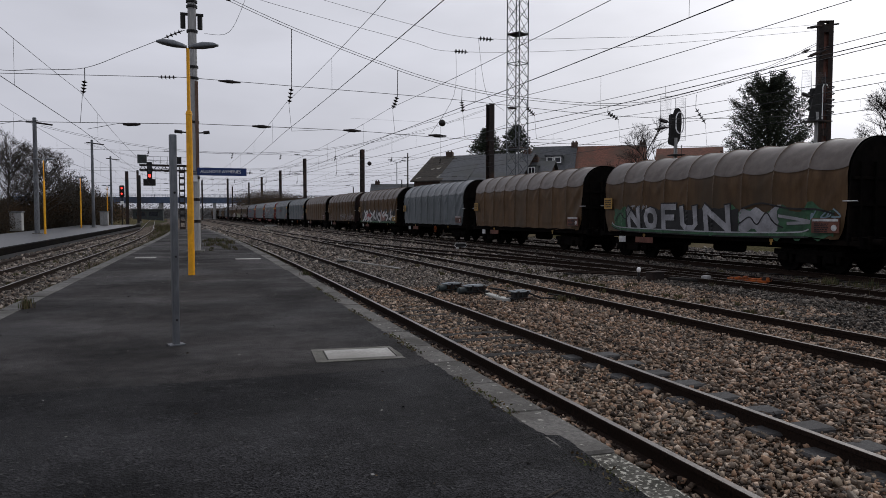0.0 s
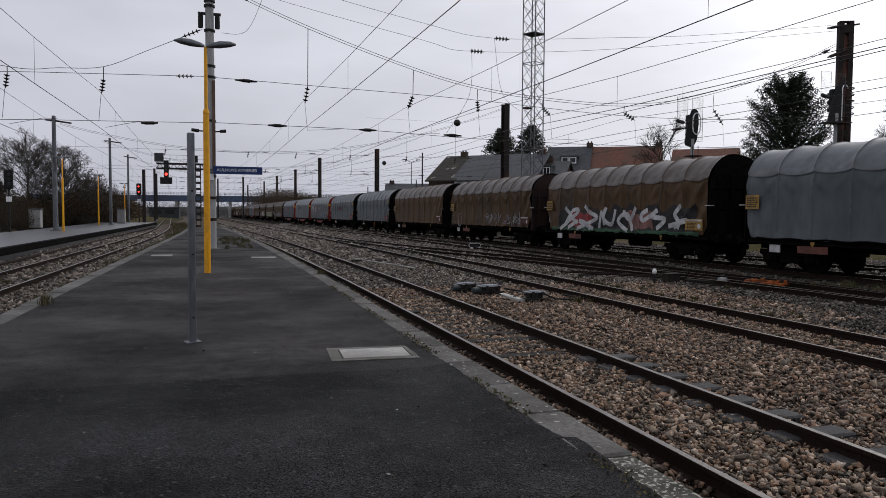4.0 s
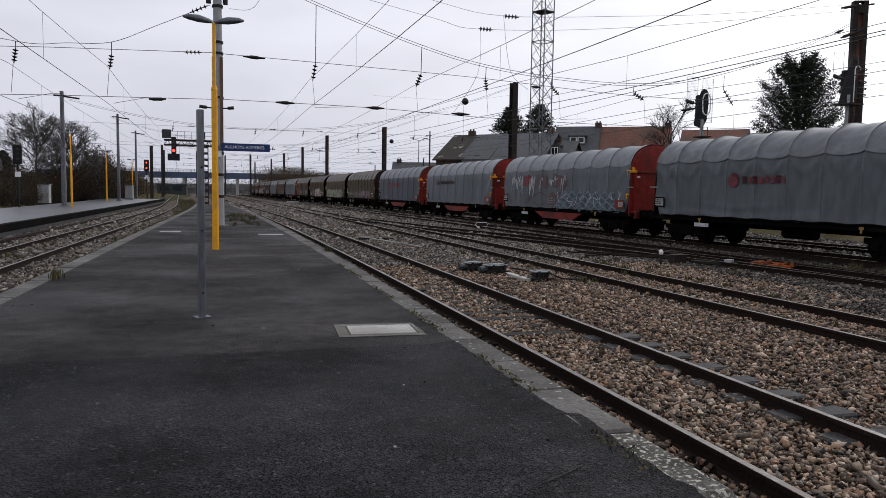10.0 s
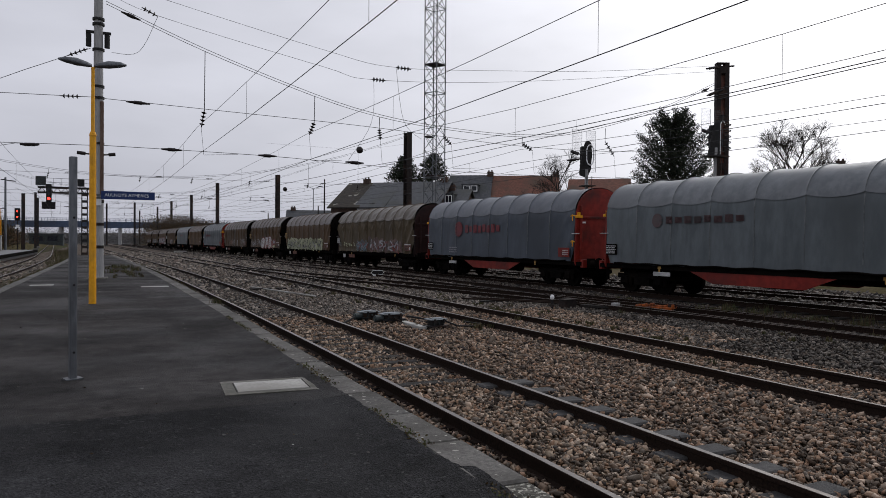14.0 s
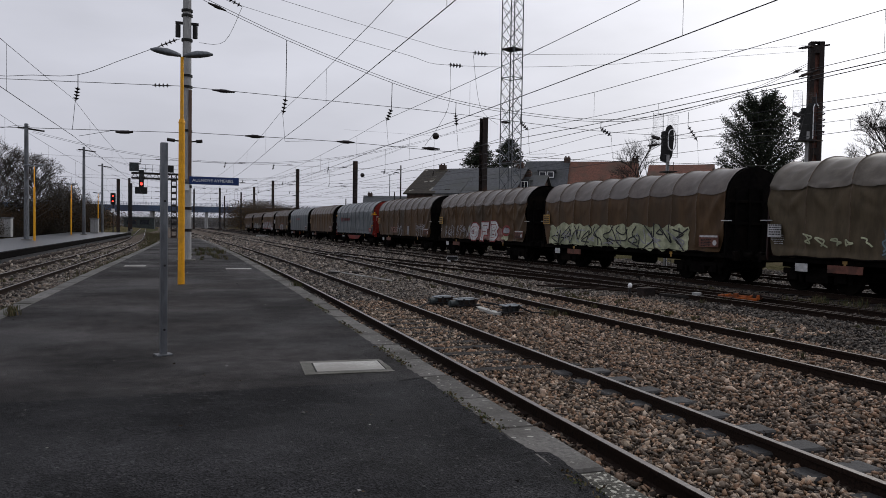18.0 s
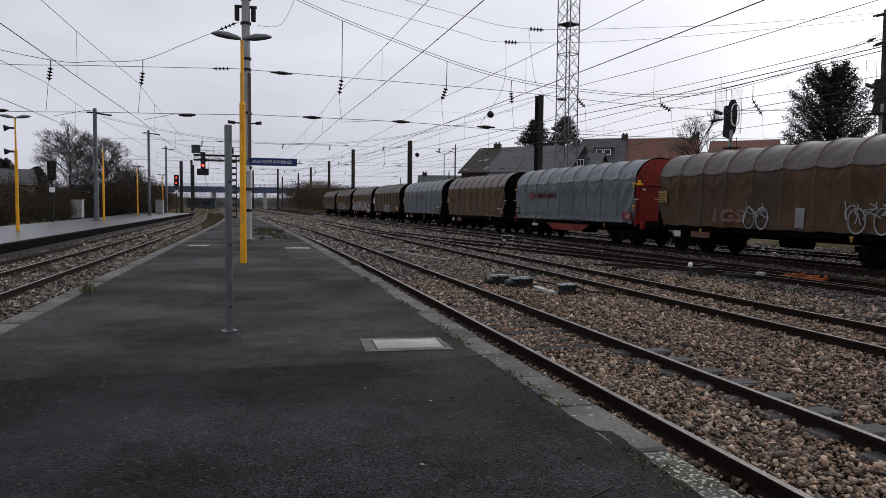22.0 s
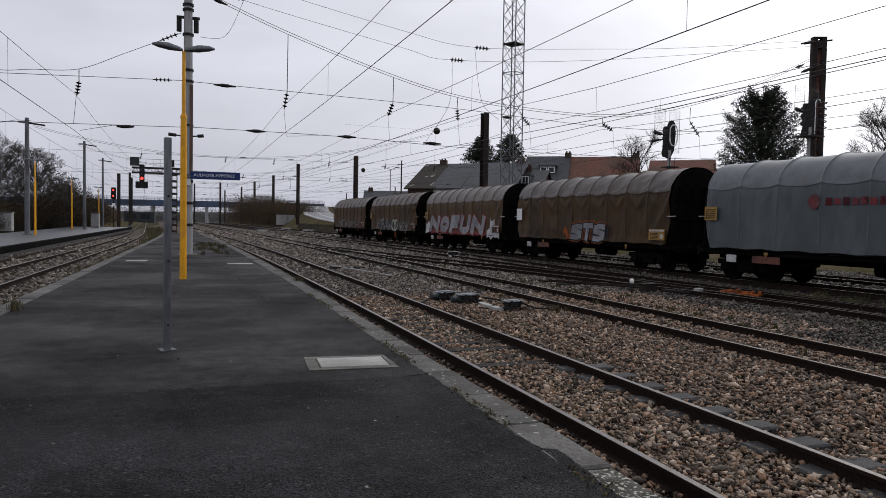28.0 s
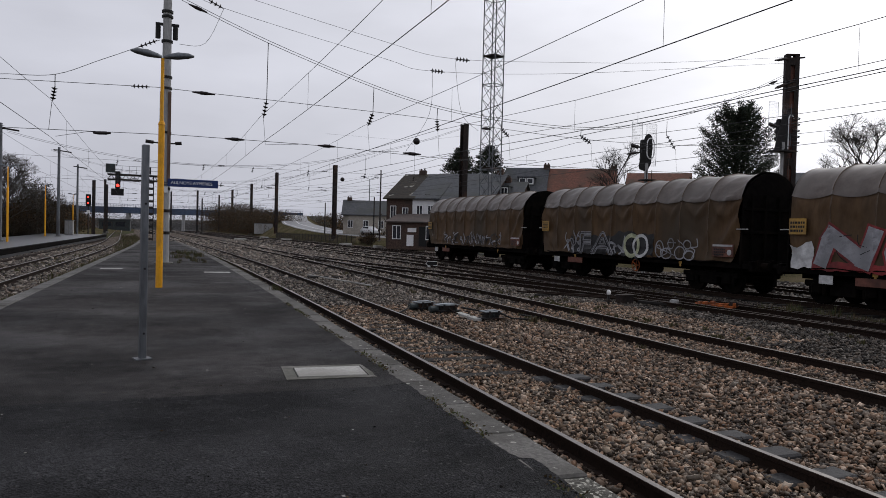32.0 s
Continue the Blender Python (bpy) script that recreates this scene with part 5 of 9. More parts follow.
blot(2, 0.44, 0.66, 1.15, 2.0, "paint_black", 129, "dark sprayed field", 0.009, 0.3)
loop(2, 0.555, 1.58, 0.46, 0.43, 0.17, "paint_pale", "pale green sprayed ring")
loop(2, 0.6, 1.58, 0.46, 0.43, 0.13, "paint_white", "white sprayed ring")
scrawl(2, 0.44, 0.52, 1.2, 1.95, 2, 0.07, "paint_silver", 31)
for f, z, rx, rz in ((0.69, 1.5, 0.22, 0.32), (0.72, 1.33, 0.3, 0.2), (0.74, 1.72, 0.16, 0.2), (0.78, 1.38, 0.26, 0.24), (0.82, 1.3, 0.3, 0.17), (0.81, 1.7, 0.2, 0.16)):
    loop(2, f, z, rx, rz, 0.05, "paint_silver")
scrawl(2, 0.68, 0.86, 1.2, 1.9, 4, 0.04, "paint_silver", 44, 1)
scrawl(1, 0.2, 0.82, 1.2, 2.0, 13, 0.06, "paint_silver", 32, 1, "dull grey scrawls")
scrawl(1, 0.2, 0.82, 1.2, 1.9, 10, 0.07, "paint_black", 33, 1, "black scrawls")
blot(11, 0.3, 0.44, 1.24, 2.0, "paint_blue_faded", 34, "faded blue sprayed field", 0.008, 0.3)
blot(11, 0.46, 0.66, 1.24, 2.1, "paint_faded", 35, "faded pink sprayed field", 0.008, 0.3)
blot(11, 0.68, 0.88, 1.24, 2.0, "paint_faded", 88, "faded pink sprayed field", 0.008, 0.3)
scrawl(11, 0.3, 0.88, 1.2, 2.0, 9, 0.045, "paint_red", 89, 1, "thin red strokes", 4)
scrawl(11, 0.3, 0.46, 1.25, 1.95, 3, 0.05, "paint_blue", 90, 2, "pale blue outlines")
scrawl(11, 0.47, 0.85, 1.25, 2.05, 6, 0.1, "paint_silver", 36, 1)
scrawl(11, 0.1, 0.28, 1.5, 1.85, 5, 0.05, "paint_pale", 37, 1)
scrawl(18, 0.5, 0.9, 1.25, 2.0, 8, 0.04, "paint_silver", 38, 2, "thin white outlines")
loop(18, 0.14, 1.5, 0.3, 0.45, 0.05, "paint_silver")
DRIP = random.Random(39)
for f0, f1, top, foot, n, wd in ((0.09, 0.17, 3.08, 2.25, 9, 0.05), (0.15, 0.2, 3.05, 2.1, 6, 0.04), (0.26, 0.31, 3.1, 1.85, 9, 0.05), (0.36, 0.39, 3.0, 2.35, 4, 0.035), (0.44, 0.51, 2.95, 2.5, 7, 0.05), (0.54, 0.57, 3.05, 2.3, 4, 0.04)):
    stroke(14, [(f0 + (f1 - f0) * i / n + DRIP.uniform(-0.006, 0.006), (top - DRIP.uniform(0, 0.3)) if i % 2 else (foot + DRIP.uniform(0, 0.45))) for i in range(n + 1)], wd, "paint_white", 0.014, "white dripping strokes")
    for i in range(3):
        f = DRIP.uniform(f0, f1)
        stroke(14, [(f, top - 0.25), (f + 0.003, top - 0.5), (f - 0.002, foot + 0.1), (f, foot - DRIP.uniform(0, 0.25))], wd * 0.6, "paint_white", 0.016, "white drip")
blot(14, 0.205, 0.27, 2.4, 3.0, "logo_red", 83, "faded red sprayed disc", 0.009, 0.12)
blot(14, 0.3, 0.42, 2.35, 3.0, "logo_faint", 84, "washed-out red sprayed field", 0.008, 0.35)
blot(14, 0.47, 0.58, 2.3, 2.95, "logo_faint", 86, "washed-out red sprayed field", 0.008, 0.35)
stroke(14, [(0.02, 1.5), (0.05, 1.95), (0.07, 1.6), (0.1, 1.35)], 0.05, "logo_red", 0.012, "faded red stroke")
stroke(14, [(0.22, 1.35), (0.3, 1.85), (0.38, 2.0), (0.43, 1.6), (0.36, 1.3), (0.3, 1.5)], 0.06, "logo_faint", 0.012, "washed-out red loop")
stroke(14, [(0.15, 1.4), (0.17, 2.1), (0.2, 1.95), (0.21, 1.3)], 0.025, "paint_silver", 0.012, "thin grey outline")
blot(14, 0.44, 0.56, 1.2, 2.0, "logo_faint", 87, "washed-out red sprayed field", 0.007, 0.4)
blot(14, 0.5, 0.95, 1.16, 1.85, "paint_blue_faded", 85, "faded blue sprayed field", 0.008, 0.35)
for row in range(4):
    z = 1.25 + 0.24 * row
    stroke(14, [(0.49 + 0.02 * row + 0.028 * i, z + (0.1 if i % 2 else -0.06)) for i in range(17 - row)], 0.075, "paint_blue", 0.014 + 0.002 * row, "pale blue sprayed waves")
scrawl(14, 0.5, 0.96, 1.3, 2.1, 10, 0.04, "paint_white", 41, 1, "thin white strokes over the waves", 4)
for k, f, z, r, g in ((15, 0.36, 2.55, 0.28, 0.56), (13, 0.2, 2.75, 0.26, 0.48), (12, 0.27, 2.62, 0.42, 0.58), (7, 0.17, 2.6, 0.3, 0.42), (5, 0.36, 2.75, 0.24, 0.57)):
    L = spec_of(k)[0]
    mat = "logo_faint" if k == 13 else "logo_red"
    loop(k, f, z, r * 0.5, r * 0.5, r * 0.98, mat, "round faded red emblem", 0.012)
    bm, x = bmesh.new(), -L / 2 + f * L + r * 1.7
    step = (g - f) * L - r * 1.7
    for i in range(8):
        box(bm, x + step * i / 8, x + step * (i + 0.72) / 8, -0.004, 0.0, z - r * 0.5 + (0.1 * r if i % 3 == 1 else 0), z + r * 0.5 - (0.12 * r if i % 2 else 0), bevel=0.0)
    lay(k, "graffiti", bm, mat, "row of faded red printed blocks", 0.012)
for k, f, z, w in ((14, 0.43, 1.4, 0.9), (16, 0.5, 2.0, 0.5), (12, 0.2, 1.3, 0.9)):
    L = spec_of(k)[0]
    bm = bars_bm(w, 0.36, 3, k)
    bmesh.ops.translate(bm, vec=(-L / 2 + L * f, 0, z), verts=bm.verts)
    lay(k, "small_print", bm, "paint_silver", "small pale print", 0.012)

# when the last wagon's rear reaches each place: seconds, metres up the line
RUN = [(0, 352.14), (3.5, 318.85), (6, 294.95), (9, 266.75), (9.3, 263.95), (9.4, 249.55), (10, 243.95), (11, 234.85), (13, 216.75), (16, 189.9), (19, 163.0), (21, 145.4), (23, 127.35), (25.5, 105.4), (28, 82.94), (32, 47.8)]


def tail(t):
    return float(np.interp(t, [r[0] for r in RUN], [r[1] for r in RUN]))


# ---- masts and poles ----
def h_mast(x, y, z, h, w, label, lean=0.0, material="rust_steel"):
    t = thing("catenary_mast", pose(x, y, z, 0, lean, 12), label, "mast", "catenary masts")
    f = 0.018
    part("flange", boxes((-w / 2, w / 2, -w / 2, -w / 2 + f, 0, h)), M[material], t)
    part("flange", boxes((-w / 2, w / 2, w / 2 - f, w / 2, 0, h)), M[material], t)
    bm = bmesh.new()
    n = int(h / 0.7)
    for i in range(n):
        z0 = 0.2 + i * (h - 0.3) / n
        box(bm, -w / 2 + 0.02, w / 2 - 0.02, -0.012, 0.012, z0, z0 + (h - 0.3) / n * 0.55)
    box(bm, -0.03, 0.03, -w / 2 + 0.02, w / 2 - 0.02, 0, h - 0.02)
    part("web", bm, M[material], t)
    part("base", boxes((-w, w, -w, w, -0.5, 0.15), bevel=0.03), M["old_concrete"], t)
    return t


def round_mast(x, y, z, h, r, label, material="galva"):
    t = thing("catenary_mast", pose(x, y, z), label, "mast", "catenary masts")
    part("shaft", rods(((0, 0, 0), (0, 0, h), r, r * 0.72), seg=14), M[material], t)
    part("base", boxes((-r * 1.7, r * 1.7, -r * 1.7, r * 1.7, -0.3, 0.06), bevel=0.02), M["old_concrete"], t)
    part("cap", rods(((0, 0, h), (0, 0, h + 0.06), r * 0.85, r * 0.5), seg=14), M[material], t)
    return t


# the line of dark steel masts beyond the train
for row in ((27.3, 68, 0.1, 13.0, 0.62), (24.8, 120, 0.2, 12.7, 0.62), (20.8, 165, 0.3, 14.3, 0.62), (19.5, 210, 0.3, 14.2, 0.6), (17.0, 250, 0.3, 14.3, 0.6)):
    h_mast(*row, "dark rusty steel catenary mast beyond the tracks")


def twin_mast():
    """A built-up mast: two channels tied by batten plates."""
    t = thing("catenary_mast", pose(32.5, 31.4, 0.1, 0, 0, -22), "broad dark rusty twin-channel catenary mast behind the train", "mast", "catenary masts")
    h, w = 12.4, 0.5
    for s in (-1, 1):
        part("channel", boxes((s * w / 2 - 0.13, s * w / 2 + 0.13, -0.17, -0.15, 0, h), (s * w / 2 - 0.13, s * w / 2 + 0.13, 0.15, 0.17, 0, h), (s * (w / 2 + 0.11) - 0.012, s * (w / 2 + 0.11) + 0.012, -0.15, 0.15, 0, h)), M["rust_steel"], t)
    part("web", boxes((-w / 2 + 0.02, w / 2 - 0.02, -0.01, 0.01, 0, h - 0.1)), M["plate_rust"], t, "dark red web plate")
    for i in range(9):
        for y in (-0.18, 0.17):
            part("batten", boxes((-w / 2 + 0.02, w / 2 - 0.02, y, y + 0.012, 0.45 + i * 1.42, 0.45 + i * 1.42 + 0.42)), M["rust_steel"], t)
    part("base", boxes((-0.8, 0.8, -0.6, 0.6, -0.6, 0.2), bevel=0.04), M["old_concrete"], t)
    part("cap", boxes((-w / 2 - 0.12, w / 2 + 0.12, -0.2, 0.2, h, h + 0.05)), M["rust_steel"], t)
    part("bracket_arm", rods(((-1.15, -0.5, h - 0.42), (0.85, 0.3, h - 0.02), 0.05), ((-0.95, -0.42, h - 0.38), (-0.4, -0.24, h - 0.25), 0.075), seg=8), M["dark_steel"], t)
    part("bracket_arm", rods(((0.1, -0.2, h - 1.5), (-1.1, -0.5, h - 1.98), 0.045), ((-0.95, -0.45, h - 1.92), (-0.35, -0.3, h - 1.68), 0.085), seg=8), M["dark_steel"], t)
    return t


twin_mast()
# pale masts on the far platform
for row in ((-13.15, 64.5, 0.35, 9.2, 0.2), (-13.1, 93.5, 0.35, 10.3, 0.19), (-14.4, 121, 0, 10.8, 0.18)):
    m = round_mast(*row, "pale grey round steel catenary mast on the far platform")
    if row[3] > 5:
        part("bracket_insulator", rods(((0.1, 0, row[3] - 0.35), (1.3, -0.1, row[3] - 0.5), 0.07), seg=8), M["insulator"], m)
        part("bracket_insulator", rods(((-0.6, 0, row[3] - 0.3), (-0.1, 0, row[3] - 0.3), 0.07), seg=8), M["insulator"], m)
round_mast(-13.1, 38.8, 0.3, 3.6, 0.09, "slim white-painted steel post on the far platform", "white")
BIG = round_mast(-0.57, 31.4, 0.35, 13.0, 0.215, "tall weathered concrete catenary mast standing on the platform", "mast_concrete")
for s in (-1, 1):
    part("transformer_can", rods(((0.33 * s - 0.02, 0, 9.15), (0.33 * s - 0.02, 0, 9.65), 0.1), seg=12), M["black"], BIG, "black switch insulator")
    part("can_bracket", boxes((0.02 * s, 0.45 * s, -0.05, 0.05, 9.68, 9.78)) if s > 0 else boxes((-0.45, -0.02, -0.05, 0.05, 9.68, 9.78)), M["black"], BIG)
for z in (10.0, 10.2, 9.0, 7.55, 7.1, 5.3):
    part("clamp_band", rods(((0, 0, z), (0, 0, z + 0.09), 0.225), seg=14), M["black"], BIG)
part("conduit", boxes((-0.24, -0.2, -0.06, 0.06, 5.4, 7.0), bevel=0.005), M["rust_steel"], BIG)
for z in (1.2, 2.1, 3.0):
    part("sleeve", rods(((0, 0, z), (0, 0, z + 0.12), 0.222), seg=14), M["rust_steel"], BIG)
part("rust_sheath", boxes((0.07, 0.2, -0.215, -0.12, 3.3, 7.0), bevel=0.01), M["rust_pale"], BIG, "rust-brown cable sheath")
part("warning_plate", boxes((-0.12, 0.12, -0.235, -0.225, 2.9, 3.15)), M["white"], BIG)
for x in (-0.75, 0.62):
    part("side_arm", rods(((0, 0, 4.9), (x, 0, 4.95), 0.03), seg=6), M["dark_steel"], BIG)
    part("arm_insulator", rods(((x * 0.6, 0, 4.93), (x, 0, 4.96), 0.07), seg=8), M["insulator"], BIG)
h_mast(-13.5, 134.4, 0, 9.3, 0.5, "dark steel mast beside the signal", material="dark_steel")


def post():
    t = thing("steel_post", pose(-0.40, 8.95, PLAT, 0, 0, 18), "short galvanised square steel post on the platform", "post")
    part("shaft", boxes((-0.037, 0.037, -0.037, 0.037, 0, 2.48), bevel=0.008), M["galva"], t)
    part("base_plate", boxes((-0.09, 0.09, -0.08, 0.08, 0, 0.012)), M["galva"], t)
    for z in (0.3, 1.05, 1.8):
        part("bolt", rods(((0, -0.037, z), (0, -0.046, z), 0.014), seg=6), M["dark_steel"], t)


post()


def lamp_post(x, y, z, h, double, label, head=1.0):
    t = thing("platform_lamp", pose(x, y, z), label, "lamp", "yellow platform lamps")
    part("lower_pole", rods(((0, 0, 0), (0, 0, h * 0.72), 0.085, 0.075), seg=14), M["yellow"], t)
    part("upper_pole", rods(((0, 0, h * 0.72), (0, 0, h), 0.045, 0.04), seg=12), M["yellow"], t)
    part("collar", rods(((0, 0, h * 0.72 - 0.05), (0, 0, h * 0.72 + 0.04), 0.088, 0.06), seg=14), M["yellow"], t)
    part("hatch_door", boxes((-0.035, 0.035, -0.1, -0.07, 0.5, 0.85), bevel=0.006), M["yellow"], t)
    for s in ((-1, 1) if double else (1,)):
        bm = bmesh.new()
        secs = [(0.02, 0.05, 0.045), (0.12, 0.08, 0.08), (0.35, 0.14, 0.12), (0.6, 0.13, 0.09), (0.74, 0.06, 0.03)]
        rings = []
        for d, wy, hz in secs:
            rise = 0.13 * d
            rings.append([bm.verts.new((s * d * head, wy * math.cos(a), h + 0.02 + rise + hz * math.sin(a) * (1 if math.sin(a) > 0 else 0.5))) for a in [2 * math.pi * q / 10 for q in range(10)]])
        for a, b in zip(rings, rings[1:]):
            for q in range(10):
                bm.faces.new((a[q], a[(q + 1) % 10], b[(q + 1) % 10], b[q]))
        bm.faces.new(rings[0])
        bm.faces.new(rings[-1])
        bmesh.ops.recalc_face_normals(bm, faces=bm.faces)
        part("lamp_head", bm, M["galva"], t, "flat grey lamp head", smooth=True)
    return t


lamp_post(-0.46, 19.25, PLAT, 5.72, True, "tall yellow platform lamp with twin flat heads")
for x, y, h in ((-12.2, 41.3, 5.8), (-12.4, 63.5, 5.8), (-14.3, 92.6, 5.8), (-14.6, 118, 5.8)):
    lamp = lamp_post(x, y, PLAT, h, True, "yellow platform lamp on the far platform")
    if y < 50:
        for z in (5.3, 4.1):
            part("loudspeaker", rods(((-0.06, 0, z), (-0.3, -0.04, z), 0.05, 0.06), ((-0.3, -0.04, z), (-0.5, -0.06, z - 0.02), 0.08, 0.17), seg=12), M["black"], lamp, "black horn loudspeaker")


# ---- sky-high lattice mast, bridge, gantry ----
def lattice_tower(x, y, z, w, h, label):
    t = thing("lattice_mast", pose(x, y, z, 0, 0, 30), label, "lattice mast")
    c = [(-w / 2, -w / 2), (w / 2, -w / 2), (w / 2, w / 2), (-w / 2, w / 2)]
    for a in c:
        part("leg", rods(((*a, 0), (*a, h), 0.05), seg=6), M["galva"], t)
    step = w * 0.95
    n = int(h / step)
    for i in range(n):
        bm = bmesh.new()
        z0 = i * step
        for a, b in zip(c, c[1:] + c[:1]):
            rod(bm, (*a, z0), (*b, z0 + step), 0.025, seg=4)
            rod(bm, (*b, z0), (*a, z0 + step), 0.025, seg=4)
            if i % 6 == 0:
                rod(bm, (*a, z0), (*b, z0), 0.04, seg=4)
        tagged(part("bracing", bm, M["galva"], t), "thin crossed lattice bars", kind="stuff")
    for zp in (7.2, 16.6):
        part("rest_platform", boxes((-w / 2, w / 2, -w / 2, w / 2, zp, zp + 0.1)), M["dark_steel"], t, "dark rest platform")
    return t


lattice_tower(24.6, 55.2, 0.2, 1.25, 26, "tall galvanised lattice lighting mast with crossed braces")


def bridge():
    t = thing("road_bridge", pose(0, 300, 0, 0, 0, -3), "long blue steel road bridge over the railway in the distance", "bridge")
    part("deck", boxes((-70, 48, -4, 4, 6.6, 7.5)), M["blue_bridge"], t)
    for y in (-4.1, 4.0):
        part("girder", boxes((-70, 48, y, y + 0.12, 6.3, 8.6)), M["blue_bridge"], t)
    for y in (-4.0, 3.95):
        bm = bmesh.new()
        for i in range(60):
            x = -70 + i * 2
            box(bm, x, x + 0.1, y, y + 0.08, 7.5, 9.8)
        for z in (9.2, 9.75):
            box(bm, -70, 48, y, y + 0.06, z, z + 0.07)
        part("railing", bm, M["blue_bridge"], t)
    for x in (-62, -38, -18, 2, 22, 44):
        part("pier", boxes((x - 0.5, x + 0.5, -3.2, 3.2, -0.5, 6.4)), M["mast_concrete"], t)
    for x in (-80, 50):
        part("abutment", boxes((x - 4, x + 12, -5, 5, -0.5, 7.4)), M["old_concrete"], t)


bridge()


def gantry():
    t = thing("signal_gantry", pose(-3.31, 97.9, -0.2), "black lattice cantilever gantry carrying a red signal", "signal gantry")
    for a in ((-0.3, -0.3), (0.3, -0.3), (0.3, 0.3), (-0.3, 0.3)):
        part("upright", boxes((a[0] - 0.05, a[0] + 0.05, a[1] - 0.05, a[1] + 0.05, 0, 8.4)), M["dark_steel"], t)
    for i in range(10):
        z = i * 0.8 + 0.2
        for y in (-0.3, 0.3):
            part("batten_plate", boxes((-0.3, 0.3, y - 0.02, y + 0.02, z, z + 0.28)), M["dark_steel"], t)
        for x in (-0.3, 0.3):
            part("batten_plate", boxes((x - 0.02, x + 0.02, -0.28, 0.28, z, z + 0.28)), M["dark_steel"], t)
    for z in (7.7, 8.3):
        for y in (-0.3, 0.3):
            part("beam", boxes((-5.0, 1.7, y - 0.05, y + 0.05, z - 0.1, z + 0.1)), M["dark_steel"], t)
    for i in range(8):
        x = -5.0 + i * 0.83
        bm = bmesh.new()
        rod(bm, (x, -0.3, 7.7), (x + 0.42, -0.3, 8.3), 0.04, seg=4)
        rod(bm, (x + 0.42, -0.3, 8.3), (x + 0.83, -0.3, 7.7), 0.04, seg=4)
        part("lattice_brace", bm, M["dark_steel"], t)
    part("walkway", boxes((-5.0, 1.7, -0.5, 0.5, 8.37, 8.42)), M["dark_steel"], t)
    bm = bmesh.new()
    for i in range(9):
        rod(bm, (-5.0 + i * 0.83, -0.5, 8.4), (-5.0 + i * 0.83, -0.5, 9.4), 0.02, seg=4)
    for z in (8.9, 9.4):
        rod(bm, (-5.0, -0.5, z), (1.7, -0.5, z), 0.02, seg=4)
    part("handrail", bm, M["galva"], t)
    part("sign_board", boxes((-5.2, -4.1, -0.62, -0.56, 8.5, 9.6)), M["box_grey"], t)
    for x in (-0.9, 0.8):
        part("sign_board", boxes((x, x + 0.9, -0.62, -0.56, 8.5, 9.4)), M["black"], t)
    p = part("signal_panel", boxes((-4.55, -3.1, -0.7, -0.6, 5.7, 6.55), (-4.1, -3.5, -0.7, -0.6, 6.55, 8.7), bevel=0.04), M["black"], t, "black signal head showing red")
    for z, on in ((6.95, True), (7.5, False), (8.05, False)):
        part("signal_lamp", rods(((-3.8, -0.72, z), (-3.8, -0.76, z), 0.17), seg=14), M["signal_red"] if on else M["glass"], p, "lit red lens" if on else "")
    return t


gantry()


def ground_signal(x, y, z, h, heading, label, lit=True, size=1.0):
    t = thing("railway_signal", pose(x, y, z, 0, 0, heading) @ Matrix.Scale(size, 4), label, "railway signal", "light signals")
    part("mast", rods(((0, 0, 0), (0, 0, h - 1.9), 0.09), seg=8), M["dark_steel"], t)
    part("platform_rail", boxes((-0.45, 0.45, -0.1, 0.5, h - 2.0, h - 1.94)), M["dark_steel"], t)
    p = part("backboard", boxes((-0.4, 0.4, -0.25, -0.1, h - 1.9, h), bevel=0.1), M["black"], t)
    for i, zz in enumerate((h - 1.4, h - 0.95, h - 0.5)):
        part("lens_hood", rods(((0, -0.25, zz + 0.03), (0, -0.5, zz + 0.0), 0.14), seg=12), M["black"], p)
        on = lit and i != 1
        part("lens", rods(((0, -0.5, zz), (0, -0.52, zz), 0.12), seg=12), M["signal_red"] if on else M["glass"], p, "lit red lens" if on else "")
    part("notice_board", boxes((-0.25, 0.25, -0.12, -0.09, h - 3.1, h - 2.6)), M["white"], t)
    return t


ground_signal(-13.75, 129.3, 0, 6.7, 0, "tall mast signal showing two red lights")
ground_signal(-15.3, 60, 0.1, 6.4, 10, "dark unlit mast signal beside the far platform", False, 0.76)


def station_sign():
    t = thing("station_sign", pose(0.52, 31.1, 3.66, 90, 0, 0), "long blue enamel station name board with white letters", "sign")
    part("board", boxes((-0.98, 0.98, -0.16, 0.16, -0.03, 0.03), bevel=0.008), M["blue"], t)
    me = words("AULNOYE AYMERIES", 0.175)
    me.materials.append(M["white"])
    part("lettering", me, None, t, "white capital letters", m=pose(-0.05, 0, 0.034))
    part("bracket", boxes((-1.2, -0.95, -0.03, 0.03, -0.06, -0.032)), M["galva"], t)
    part("bracket", boxes((-1.2, -0.95, -0.13, -0.08, -0.06, -0.032)), M["galva"], t)


station_sign()


